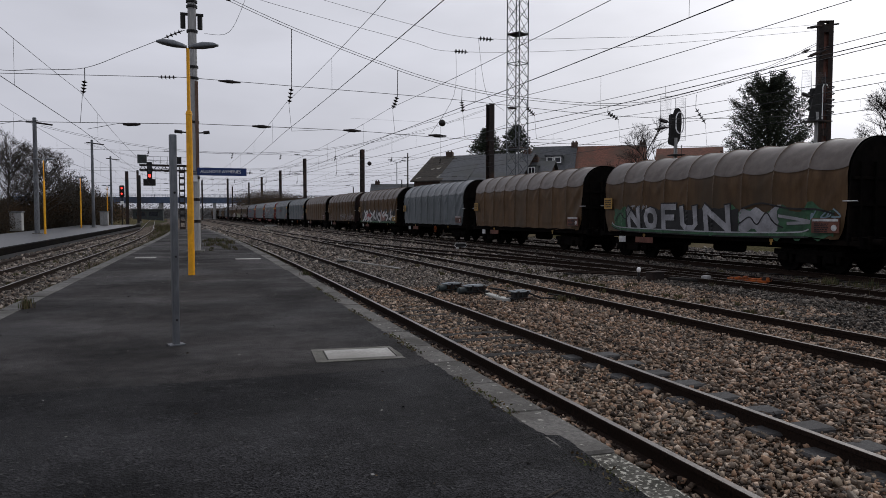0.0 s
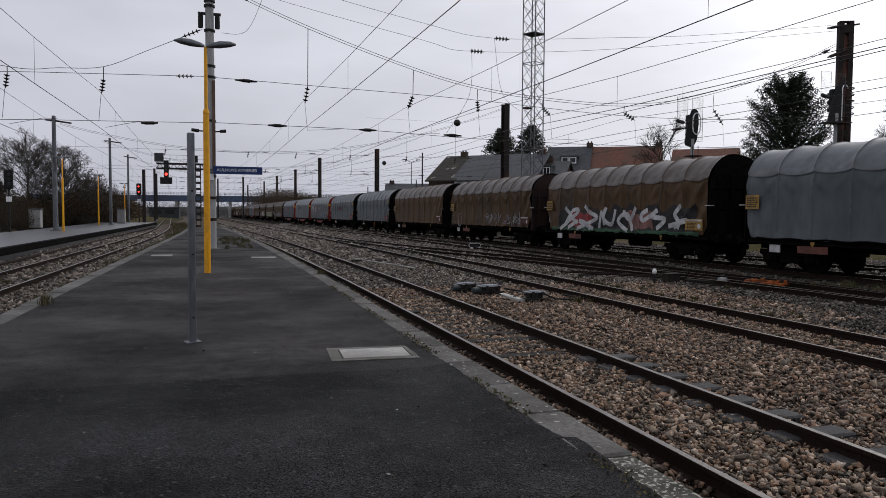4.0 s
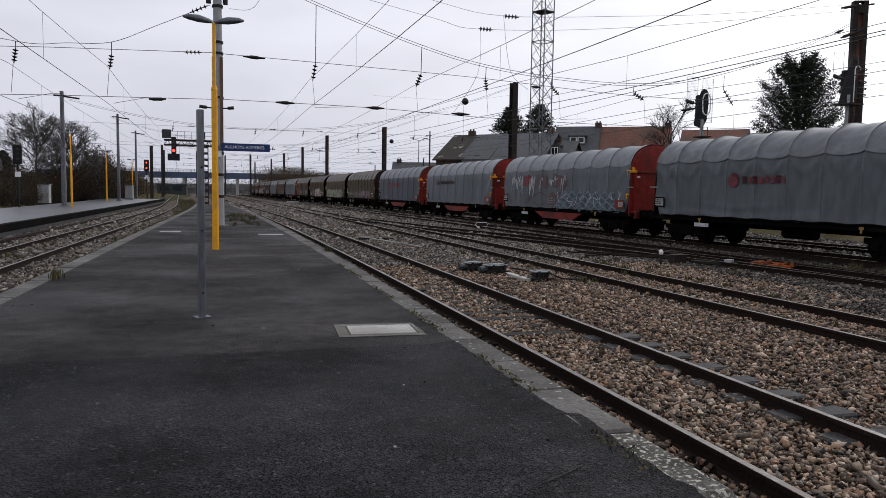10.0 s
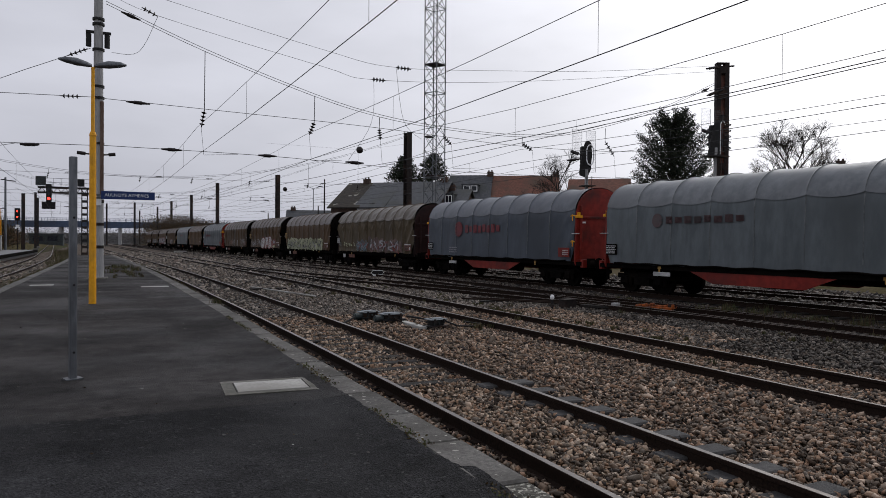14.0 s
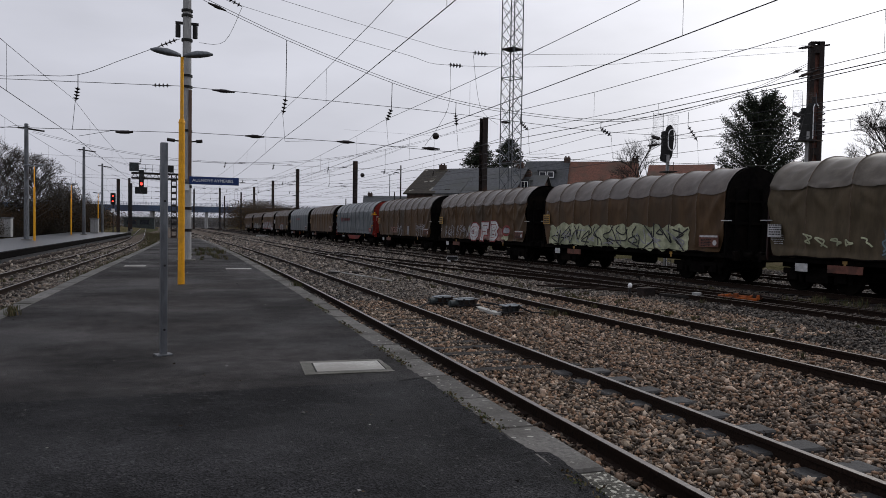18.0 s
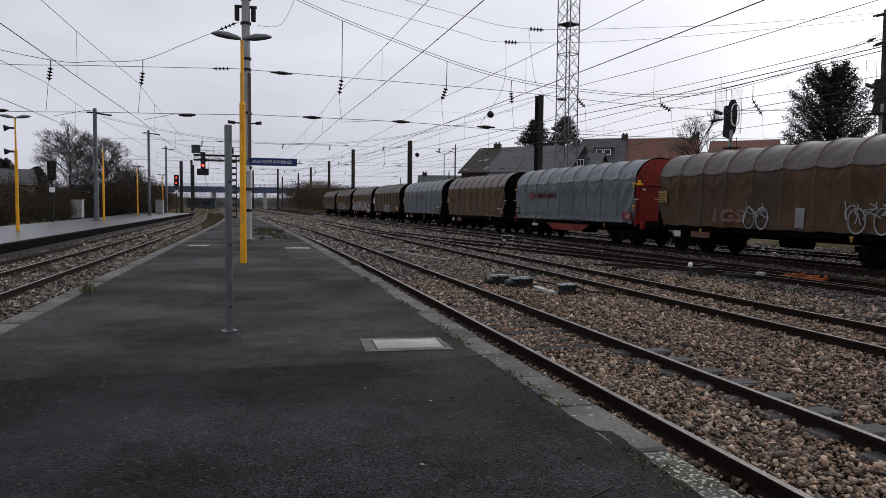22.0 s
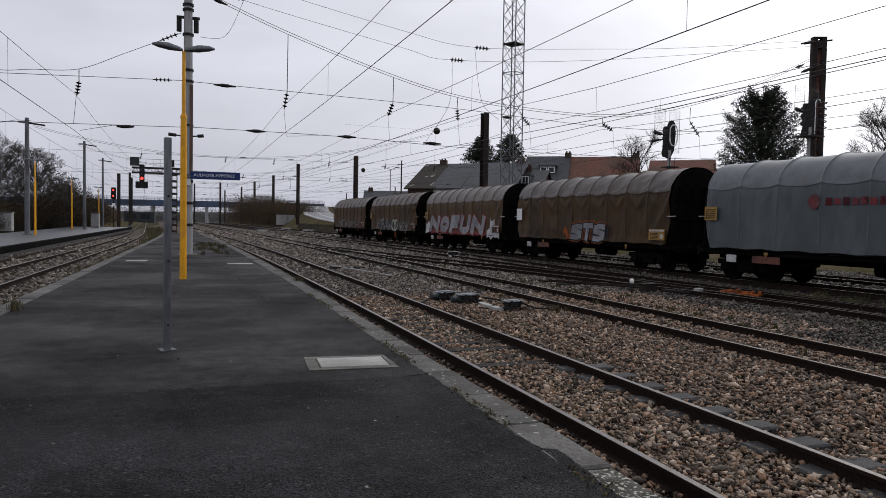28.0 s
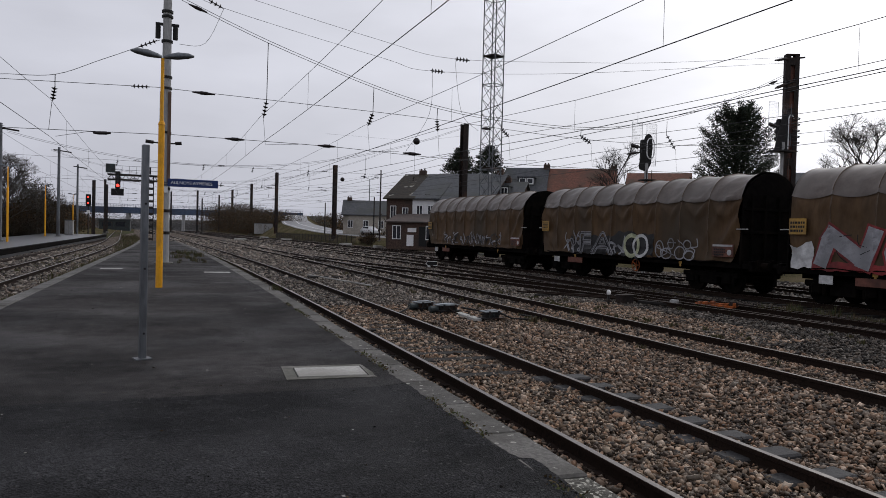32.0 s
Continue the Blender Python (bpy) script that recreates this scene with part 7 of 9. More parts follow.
def leaf_cloud(name, P, leaf, rng, material, parent=None, flat=0.0):
    """Small kinked leaf cards at many places, one mesh."""
    n = len(P)
    u = rng.normal(0, 1, (n, 3))
    u[:, 2] *= 1 - flat
    u /= np.linalg.norm(u, axis=1)[:, None]
    v = np.cross(u, rng.normal(0, 1, (n, 3)))
    v /= np.linalg.norm(v, axis=1)[:, None]
    s = leaf * rng.uniform(0.6, 1.4, n)[:, None]
    V = np.stack([P - u * s, P + v * s * 0.45, P + u * s, P - v * s * 0.45], 1).reshape(-1, 3)
    F = (np.arange(n)[:, None] * 4 + np.array([[0, 1, 2, 3]]))
    me = bpy.data.meshes.new(name)
    me.vertices.add(len(V))
    me.vertices.foreach_set("co", V.ravel())
    me.loops.add(n * 4)
    me.loops.foreach_set("vertex_index", F.ravel().astype(np.int32))
    me.polygons.add(n)
    me.polygons.foreach_set("loop_start", np.arange(0, n * 4, 4, dtype=np.int32))
    me.update(calc_edges=True)
    me.materials.append(material)
    return part(name, me, None, parent) if parent else me


clump_tree("conifer", 44.6, 48.6, 0.4, 13.6, 7.9, 3, "dense dark evergreen tree with an egg-shaped crown", "leaf_dark", 90000, 0.075, 0.1, 0.82, sprays=300, rise=0.75)
clump_tree("conifer", 36.9, 93.0, 0.5, 13.6, 7.8, 5, "dark conifer behind the house roofs", "leaf_dark", 24000, 0.12, 0.25, 1.25)
clump_tree("conifer", 40.6, 91.7, 0.5, 14.0, 7.8, 8, "dark conifer behind the house roofs", "leaf_dark", 24000, 0.12, 0.25, 1.25)
bare_tree(49.0, 40.0, 0.5, 11.0, 11, "bare winter tree beyond the houses", 6, 0.7, "bark", 16)
bare_tree(44.5, 66.5, 0.5, 11.5, 12, "small bare tree behind the signal", 5)
bare_tree(-22.3, 95, 0.1, 10.9, 13, "tall bare winter tree behind the far platform", 6, 0.72, "bark_hazed", 24)
bare_tree(-19.0, 97, 0.1, 9.8, 14, "tall bare winter tree behind the far platform", 6, 0.76, "bark_hazed", 24)
bare_tree(-17.3, 106, 0.1, 6.8, 15, "small bare winter tree behind the far platform", 5, 0.76, "bark_hazed", 15)
clump_tree("conifer", -40, 130, 0.3, 8.6, 4.6, 18, "small dark conifer behind the low house", "leaf_dark", 9000, 0.16, 0.2, 1.0)
clump_tree("conifer", -35.5, 131, 0.3, 7.4, 4.4, 19, "small dark conifer behind the low house", "leaf_dark", 9000, 0.16, 0.2, 1.0)


def thicket(name, pts, h, depth, n, leaf, seed, label, material="leaf_dry"):
    """A long hedge of scrub with a ragged top."""
    rng = np.random.default_rng(seed)
    pts = np.array(pts, float)
    seg = rng.integers(0, len(pts) - 1, n)
    f = rng.uniform(0, 1, n)[:, None]
    base = pts[seg] + (pts[seg + 1] - pts[seg]) * f
    top = h * (0.65 + 0.35 * np.sin(base[:, 0] * 0.9 + base[:, 1] * 0.37 + seed) * np.sin(base[:, 1] * 0.23))
    z = top * rng.uniform(0, 1, n) ** 0.7
    P = np.stack([base[:, 0] + rng.normal(0, depth, n), base[:, 1] + rng.normal(0, depth, n), z], 1)
    me = leaf_cloud(name, P, leaf, rng, M[material])
    return solo(name, me, None, label, "hedge", kind="stuff")


def scrub(name, pts, count, h, r, per, leaf, seed, label):
    """Shrubs of many sizes crowded along a line: stems that fan out, and sprays of small leaves round their tips."""
    rng = np.random.default_rng(seed)
    pts = np.array(pts, float)
    segs, P = [], []
    for _ in range(count):
        i = rng.integers(0, len(pts) - 1)
        c = pts[i] + (pts[i + 1] - pts[i]) * rng.uniform() + rng.normal(0, r * 0.6, 2)
        hh, rr = h * rng.uniform(0.45, 1.1), r * rng.uniform(0.6, 1.3)
        for _ in range(26):
            a, q = rng.uniform(0, 2 * math.pi), rng.uniform(0.1, 1.0) ** 0.5
            tip = Vector((c[0] + rr * q * math.cos(a), c[1] + rr * q * math.sin(a), hh * (1 - 0.55 * q * q) * rng.uniform(0.7, 1.08)))
            foot = Vector((c[0] + 0.2 * math.cos(a), c[1] + 0.2 * math.sin(a), -0.2))
            segs.append((foot, tip, 0.02, 0.006))
            f = rng.uniform(0.15, 1.0, per)[:, None] ** 0.7
            P.append(np.array(foot) + (np.array(tip) - np.array(foot)) * f + rng.normal(0, 0.22, (per, 3)) * (0.4 + 0.6 * f))
    t = thing(name, Matrix(), label, "hedge", kind="stuff")
    tagged(part("stems", twigs("stems", segs, M["bark"]), None, t), kind="stuff")
    tagged(leaf_cloud("foliage", np.concatenate(P), leaf, rng, M["scrub"], t), kind="stuff")


scrub("hedge", [(-19.5, 42), (-20.5, 60), (-21.5, 80), (-20.5, 105), (-19.5, 128)], 120, 4.6, 1.9, 34, 0.06, 21, "ragged hedge of dark and russet autumn scrub behind the far platform")
scrub("hedge", [(-19.5, 104), (-20.5, 130), (-23, 165), (-27, 205)], 130, 9.0, 2.6, 20, 0.11, 27, "tall brown thicket along the western side of the line")
scrub("hedge", [(30.5, 121.5), (32.5, 118.5), (35, 115.5)], 16, 3.4, 1.2, 24, 0.09, 28, "dark bushes in front of the cream house")
scrub("hedge", [(-27, 60), (-26, 85), (-24, 110), (-22, 140)], 80, 6.2, 2.6, 26, 0.09, 22, "taller brown scrub and bushes behind the hedge")
thicket("hedge", [(25.2, 192), (22.5, 205), (17, 228), (12, 262)], 11.0, 3.0, 90000, 0.14, 23, "rust-brown scrub bank along the far right of the line")
scrub("hedge", [(25.0, 96), (26.5, 103), (28.2, 107)], 12, 2.0, 0.9, 24, 0.07, 53, "brown bushes between the fence and the car")
scrub("hedge", [(33.5, 136), (36, 143), (40, 156)], 20, 5.0, 1.8, 24, 0.12, 23, "dark scrub between the road and the cream house")
thicket("hedge", [(-21, 130), (-24, 170), (-29, 230), (-34, 290)], 6.0, 2.4, 50000, 0.15, 29, "brown scrub bank along the western side of the line")
thicket("hedge", [(34, 104), (38, 112)], 5, 2.0, 5000, 0.25, 24, "dark bushes beside the car park")


# ---- signals seen from behind, beyond the train ----
def rear_signal(x, y, z, rz, label, low=0.0, fin=False):
    t = thing("railway_signal", pose(x, y, z, 0, 0, rz), label, "railway signal", "light signals")
    top = 7.5 - z + low
    part("mast", rods(((0, 0, 0), (0, 0, top - 1.5), 0.1), seg=10), M["mast_concrete"], t)
    bm = bmesh.new()
    rim = [(0.3, 0.62), (0.2, 0.74), (0.04, 0.78), (-0.1, 0.7), (-0.2, 0.45), (-0.5, -0.85), (-0.46, -1.0), (0.02, -1.12), (0.26, -0.7), (0.34, 0.1)]
    if fin:
        rim = [(0.34, 0.7), (0.0, 0.75), (-0.14, 0.5), (-0.62, -1.15), (0.34, -1.15)]
    a = [bm.verts.new((px, -0.03, top - 0.75 + pz * 1.1)) for px, pz in rim]
    b = [bm.verts.new((px * 0.9, 0.05, top - 0.75 + pz * 1.06)) for px, pz in rim]
    bm.faces.new(a)
    bm.faces.new(b[::-1])
    for i in range(len(rim)):
        j = (i + 1) % len(rim)
        bm.faces.new((a[j], a[i], b[i], b[j]))
    bmesh.ops.recalc_face_normals(bm, faces=bm.faces)
    head = part("backboard", bm, M["black"], t)
    part("lamp_case", boxes((-0.25, 0.25, 0.05, 0.35, top - 1.4, top - 0.2), bevel=0.06), M["black"], t)
    for zz in (top - 0.4, top - 0.8, top - 1.2):
        part("lens_hood", rods(((0.05, 0.3, zz), (0.12, 0.7, zz - 0.02), 0.13), seg=12), M["black"], head)
    ring = [(0.08 + 0.22 * math.cos(q), -0.22 - 0.02, top - 0.72 + (0.36 if math.sin(q) > 0 else 0.36) * math.sin(q) + (0.2 if math.sin(q) > 0 else -0.2)) for q in [2 * math.pi * i / 28 for i in range(29)]]
    if fin:
        part("ladder_hoop", tube_mesh("ladder_hoop", [[(0.12, -0.24, top - 1.9), (0.12, -0.24, top - 0.2), (0.2, -0.24, top - 0.03), (0.34, -0.24, top), (0.46, -0.24, top - 0.2)]], 0.028, M["white"], 6), None, t, "pale bent safety rail")
        for i in range(5):
            part("cage_hoop", tube_mesh("cage_hoop", [[(0.3 + 0.24 * math.sin(math.pi * q / 10), -0.3 - 0.3 * math.sin(math.pi * q / 10), top - 0.35 - 0.33 * i + 0.02 * q) for q in range(11)]], 0.03, M["dark_steel"], 5), None, t)
    else:
        part("ladder_hoop", tube_mesh("ladder_hoop", [ring], 0.032, M["white"], 6), None, t, "pale tubular safety hoop")
    part("footplate", boxes((-0.7, 0.6, -0.45, 0.4, top - 2.05, top - 1.98) if fin else (-0.3, 0.35, -0.4, 0.3, top - 2.45, top - 2.39)), M["dark_steel"], t)
    bm = bmesh.new()
    for sx in (-0.16, 0.16):
        rod(bm, (sx, -0.3, 0), (sx, -0.3, top - 1.9), 0.02, seg=5)
    for i in range(18):
        rod(bm, (-0.16, -0.3, 0.3 + i * 0.3), (0.16, -0.3, 0.3 + i * 0.3), 0.014, seg=4)
    part("ladder", bm, M["dark_steel"], t)
    # wire screens against the live lines
    for x0_, z0, z1 in ((-0.75, top - 0.9, top + 0.75), (0.15, top - 1.6, top + 0.7)):
        lines = [[(x0_, 0.3, z0), (x0_, 0.3, z1), (x0_ + 0.62, 0.3, z1), (x0_ + 0.62, 0.3, z0), (x0_, 0.3, z0)]]
        part("guard_frame", tube_mesh("guard_frame", lines, 0.016, M["galva"]), None, t)
        mesh_l = [[(x0_ + 0.62 * q / 9, 0.3, z0), (x0_ + 0.62 * q / 9, 0.3, z1)] for q in range(1, 9)] + [[(x0_, 0.3, z0 + (z1 - z0) * q / 20), (x0_ + 0.62, 0.3, z0 + (z1 - z0) * q / 20)] for q in range(1, 20)]
        part("guard_mesh", tube_mesh("guard_mesh", mesh_l, 0.003, M["galva"], 3), None, t)
    part("cable_arm", rods(((-0.1, 0, top - 0.75), (-1.0, 0, top - 0.55), 0.03), seg=6), M["dark_steel"], t)
    part("line_insulator", rods(((-0.55, 0, top - 0.65), (-0.95, 0, top - 0.56), 0.1), seg=10), M["insulator"], t)
    return t


rear_signal(23.9, 32.8, 0.0, -4, "black railway signal seen from behind with a pale ladder hoop")
rear_signal(31.2, 30.55, 0.0, -4, "black railway signal seen from behind beside the broad mast", 1.4, True)


# ---- yard furniture between the tracks ----
def point_machine(x, y, rz, L, W, H, label, motor=True):
    """A cast case on a base plate with an overhanging lid, a motor barrel at one end, feet and a throw rod."""
    t = thing("point_machine", pose(x, y, -0.13, 0, 0, rz), label, "point machine", "point machines")
    part("base_plate", boxes((-L / 2 - 0.06, L / 2 + 0.06, -W / 2 - 0.04, W / 2 + 0.04, 0.05, 0.075)), M["dark_steel"], t)
    # near-black case: the shade below the lid is put into its colour
    part("case", boxes((-L / 2 + 0.03, L / 2 - 0.03, -W / 2 + 0.03, W / 2 - 0.03, 0.075, H), bevel=0.006), M["dark_steel"], t)
    lid = part("lid", boxes((-L / 2 - 0.025, L / 2 + 0.025, -W / 2 - 0.025, W / 2 + 0.025, H, H + 0.03), (-L / 2 + 0.06, L / 2 - 0.06, -W / 2 + 0.05, W / 2 - 0.05, H + 0.03, H + 0.05), bevel=0.01), M["lid_grey"], t, "worn pale blue-grey metal lid")
    for sx in (-1, 1):
        part("lid_catch", boxes((sx * L * 0.3 - 0.025, sx * L * 0.3 + 0.025, -W / 2 - 0.045, -W / 2 - 0.02, H - 0.06, H + 0.035)), M["dark_steel"], lid)
        for sy in (-1, 1):
            part("foot", boxes((sx * (L / 2 - 0.05) - 0.03, sx * (L / 2 - 0.05) + 0.03, sy * W / 2 - 0.03, sy * W / 2 + 0.03, -0.03, 0.05)), M["dark_steel"], t)
        part("lifting_lug", rods(((sx * (L / 2 - 0.01), 0, H * 0.75), (sx * (L / 2 + 0.07), 0, H * 0.8), 0.022), seg=6), M["dark_steel"], t)
    for i in range(3):
        part("rib", boxes((-L * 0.3 + i * L * 0.3 - 0.012, -L * 0.3 + i * L * 0.3 + 0.012, -W / 2 - 0.016, -W / 2 + 0.01, 0.09, H - 0.03)), M["box_grey"], t)
    if motor:
        part("motor_barrel", rods(((-L / 2 - 0.2, 0, H * 0.55), (-L / 2 + 0.02, 0, H * 0.55), 0.085), ((-L / 2 - 0.225, 0, H * 0.55), (-L / 2 - 0.2, 0, H * 0.55), 0.06), seg=12), M["box_grey"], t)
        part("throw_rod", rods(((0, -W / 2, 0.1), (-0.1, -W / 2 - 0.55, 0.06), 0.018), seg=6), M["rail_side"], t)
    return t


point_machine(6.05, 17.7, 14, 0.46, 0.32, 0.19, "dark grey-green point motor on the ballast")
point_machine(6.42, 17.0, 10, 0.56, 0.3, 0.19, "grey-green point motor with a worn pale lid")
point_machine(6.92, 15.35, 8, 0.42, 0.26, 0.2, "small grey junction box with a pale lid beside cables", False)


def cable(pts, r, label):
    me = tube_mesh("cable", [pts], r, M["black"], 6)
    solo("ground_cable", me, None, label, "cable", "loose cables")


cable([(6.75, 16.8, 0.02), (7.1, 16.3, -0.02), (7.1, 15.8, 0.02), (6.95, 15.5, 0.06)], 0.025, "black cable looping between grey point boxes")
cable([(7.1, 15.3, 0.06), (7.35, 15.1, -0.06), (7.8, 15.1, -0.09), (8.2, 15.5, -0.09), (8.0, 16.0, -0.09)], 0.022, "black cable curling on the ballast")
cable([(5.5, 17.2, 0), (5.2, 17.0, -0.1), (4.95, 16.8, -0.1)], 0.022, "black cable running to the rail")
solo("cable_trough", boxes((6.5, 6.68, 15.3, 16.6, -0.15, -0.07), bevel=0.01), M["pale_concrete"], "pale concrete cable trough lid lying on the ballast", "trough")


def point_rodding():
    t = thing("point_rod", Matrix(), "rusty point rods and a pale timber lying between the tracks", "point rod")
    part("rod", rods(((5.3, 31.5, -0.08), (6.6, 25.2, -0.08), 0.03), seg=6), M["pale_concrete"], t, "pale weathered rod")
    part("timber", boxes((5.1, 6.6, 29.9, 30.2, -0.17, -0.06), bevel=0.01), M["sleeper"], t)
    part("timber", boxes((11.3, 13.4, 21.3, 21.5, -0.17, -0.07), bevel=0.01), M["sleeper"], t)
    part("rod", rods(((11.0, 22.2, -0.05), (14.6, 17.6, -0.05), 0.025), seg=6), M["rail_side"], t)
    part("rod", rods(((11.5, 22.4, -0.05), (15.2, 17.4, -0.05), 0.025), seg=6), M["rail_side"], t)


point_rodding()


def marker_stake():
    t = thing("marker_stake", pose(12.35, 18.65, -0.16) @ Matrix.Scale(0.8, 4), "short dark stake with a white rounded top", "marker")
    part("stake", rods(((0, 0, 0), (0, 0, 0.42), 0.05), seg=8), M["dark_steel"], t)
    bm = bmesh.new()
    bmesh.ops.create_uvsphere(bm, u_segments=12, v_segments=8, radius=0.085)
    bmesh.ops.scale(bm, vec=(1, 1, 1.25), verts=bm.verts)
    part("white_top", bm, M["white"], t, m=pose(0, 0, 0.47), smooth=True)
    part("bracket", boxes((-0.06, 0.06, -0.06, 0.06, 0.1, 0.2)), M["dark_steel"], t)


marker_stake()
BOXR = thing("trackside_box", pose(13.1, 18.9, -0.16, 0, 0, 8) @ Matrix.Scale(0.72, 4), "small rusty brown trackside box beside the stake", "box")
part("body", boxes((-0.35, 0.35, -0.2, 0.2, 0.02, 0.36), bevel=0.02), M["rust_steel"], BOXR)
part("lid", boxes((-0.38, 0.38, -0.23, 0.23, 0.36, 0.4), bevel=0.01), M["rust_steel"], BOXR)


def derailer():
    t = thing("point_lever", pose(14.9, 16.9, -0.16, 0, 0, -60), "faded orange point lever frame between the rails", "point lever")
    part("frame", boxes((-0.55, 0.55, -0.2, -0.13, 0.02, 0.17), (-0.6, 0.5, 0.13, 0.2, 0.02, 0.2), bevel=0.015), M["orange"], t)
    for i in range(6):
        part("cross_bar", boxes((-0.58 + i * 0.22, -0.5 + i * 0.22, -0.16, 0.16, 0.12, 0.2 + 0.03 * (i % 3)), bevel=0.02), M["orange"], t)
    part("weight", rods(((0.5, 0, 0.15), (0.5, 0, 0.28), 0.12), seg=12), M["rust_steel"], t)
    part("lever", rods(((0.5, 0, 0.24), (1.05, 0, 0.2), 0.03), seg=6), M["rust_steel"], t)


derailer()
LEV = thing("point_lever", pose(13.9, 18.2, -0.16, 0, 0, -60), "weathered wooden points board with rusty fittings", "point lever")
part("board", boxes((-0.6, 0.6, -0.3, 0.3, 0.05, 0.13), bevel=0.01), M["sleeper"], LEV)
part("lever", rods(((-0.3, 0, 0.13), (-0.75, 0.05, 0.42), 0.025), seg=6), M["rail_side"], LEV)
part("fitting", boxes((0.35, 0.55, -0.12, 0.12, 0.13, 0.22), bevel=0.01), M["mast_concrete"], LEV)


def dwarf_signal():
    t = thing("dwarf_signal", pose(13.96, 39.40, -0.16, 0, 0, -12) @ Matrix.Scale(0.56, 4), "small ground signal with a pale outlined face and two white lamps", "ground signal")
    part("stand", boxes((-0.25, 0.25, -0.1, 0.1, 0, 0.25)), M["galva"], t)
    bm = bmesh.new()
    rim = [(-0.5, 0.0), (-0.62, 0.2), (-0.5, 0.42), (0.5, 0.42), (0.62, 0.2), (0.5, 0.0)]
    a = [bm.verts.new((px, -0.12, 0.25 + pz)) for px, pz in rim]
    b = [bm.verts.new((px, 0.12, 0.25 + pz)) for px, pz in rim]
    bm.faces.new(a)
    bm.faces.new(b[::-1])
    for i in range(6):
        bm.faces.new((a[(i + 1) % 6], a[i], b[i], b[(i + 1) % 6]))
    bmesh.ops.recalc_face_normals(bm, faces=bm.faces)
    f = part("face", bm, M["black"], t)
    part("rim", tube_mesh("rim", [[(px, -0.125, 0.25 + pz) for px, pz in rim + rim[:1]]], 0.03, M["white"], 5), None, f, "white painted rim")
    for x in (-0.3, 0.3):
        part("foot", boxes((x - 0.13, x + 0.13, -0.14, 0.14, 0, 0.2), bevel=0.02), M["white"], t)


dwarf_signal()

# service hatch in the platform and small painted covers
HATCH = thing("service_hatch", pose(1.55, 7.72, PLAT, 0, 0, -3), "pale metal service hatch in a worn concrete frame", "hatch")
for r in ((-0.50, 0.50, -0.36, -0.26), (-0.50, 0.50, 0.26, 0.36), (-0.50, -0.38, -0.26, 0.26), (0.38, 0.50, -0.26, 0.26)):
    part("frame_side", boxes((*r, -0.05, 0.008)), M["old_concrete"], HATCH)
part("cover", boxes((-0.365, 0.365, -0.245, 0.245, -0.04, 0.012), bevel=0.004), M["pale_concrete"], HATCH, "pale grey cover plate")
for x, y, w in ((1.25, 25.6, 0.85), (-2.2, 27.5, 0.7)):
    solo("platform_cover", boxes((x - w / 2, x + w / 2, y - 0.28, y + 0.28, PLAT - 0.02, PLAT + 0.006)), M["pale_concrete"], "pale worn cover slab set in the platform", "cover", "small covers in the platform")
TWIG = tube_mesh("twig", [[(1.55, 3.35, PLAT + 0.008), (1.7, 3.42, PLAT + 0.012), (1.86, 3.52, PLAT + 0.008)]], 0.005, M["bark"], 4)
solo("twig", TWIG, None, "thin dry twig lying on the asphalt", "twig")


# ---- beyond the tracks ----
def car(x, y, z, rz):
    t = thing("car", pose(x, y, z, 0, 0, rz), "pale silver hatchback parked beside the house", "car")
    bm = bmesh.new()
    prof = [(-2.0, 0.35), (-2.05, 0.75), (-1.75, 0.95), (-1.2, 1.42), (0.35, 1.45), (1.0, 0.98), (1.9, 0.85), (2.05, 0.6), (2.0, 0.3)]
    A = [bm.verts.new((px, -0.8 if pz < 1.0 else -0.62, pz)) for px, pz in prof]
    B = [bm.verts.new((px, 0.8 if pz < 1.0 else 0.62, pz)) for px, pz in prof]
    bm.faces.new(A[::-1])
    bm.faces.new(B)
    for i in range(len(prof)):
        j = (i + 1) % len(prof)
        bm.faces.new((A[i], A[j], B[j], B[i]))
    bmesh.ops.recalc_face_normals(bm, faces=bm.faces)
    bmesh.ops.bevel(bm, geom=list(bm.edges), offset=0.05, segments=2, affect="EDGES")
    part("body", bm, M["render_white"], t, smooth=True)
    for s in (-1, 1):
        part("side_window", boxes((-1.1, 0.4, s * 0.745 - 0.02, s * 0.745 + 0.02, 1.0, 1.34)), M["glass"], t)
        for wx in (-1.25, 1.25):
            w = part("wheel", rods(((wx, s * 0.62, 0.3), (wx, s * 0.82, 0.3), 0.3), seg=16), M["black"], t)
            part("rim", rods(((wx, s * 0.82, 0.3), (wx, s * 0.83, 0.3), 0.19), seg=12), M["galva"], w)
    part("windscreen", boxes((0.4, 0.46, -0.55, 0.55, 1.0, 1.36)), M["glass"], t)


car(30.4, 117, 1.24, -70)


def cabinet(x, y, z, w, h, label):
    t = thing("relay_cabinet", pose(x, y, z), label, "cabinet", "relay cabinets")
    part("body", boxes((-w / 2, w / 2, -0.5, 0.5, 0, h), bevel=0.03), M["mast_concrete"], t)
    part("roof", boxes((-w / 2 - 0.1, w / 2 + 0.1, -0.6, 0.6, h, h + 0.1), bevel=0.03), M["galva"], t)
    n = max(2, int(w / 0.8))
    for i in range(n):
        part("door", boxes((-w / 2 + w * i / n + 0.05, -w / 2 + w * (i + 1) / n - 0.05, -0.53, -0.5, 0.15, h - 0.1), bevel=0.01), M["mast_concrete"], t)


cabinet(20.8, 190, 0.45, 4.6, 2.6, "grey trackside relay cabinet on the grass bank")
cabinet(-19.0, 84, 0.2, 1.1, 1.9, "grey relay cabinet in front of the hedge")
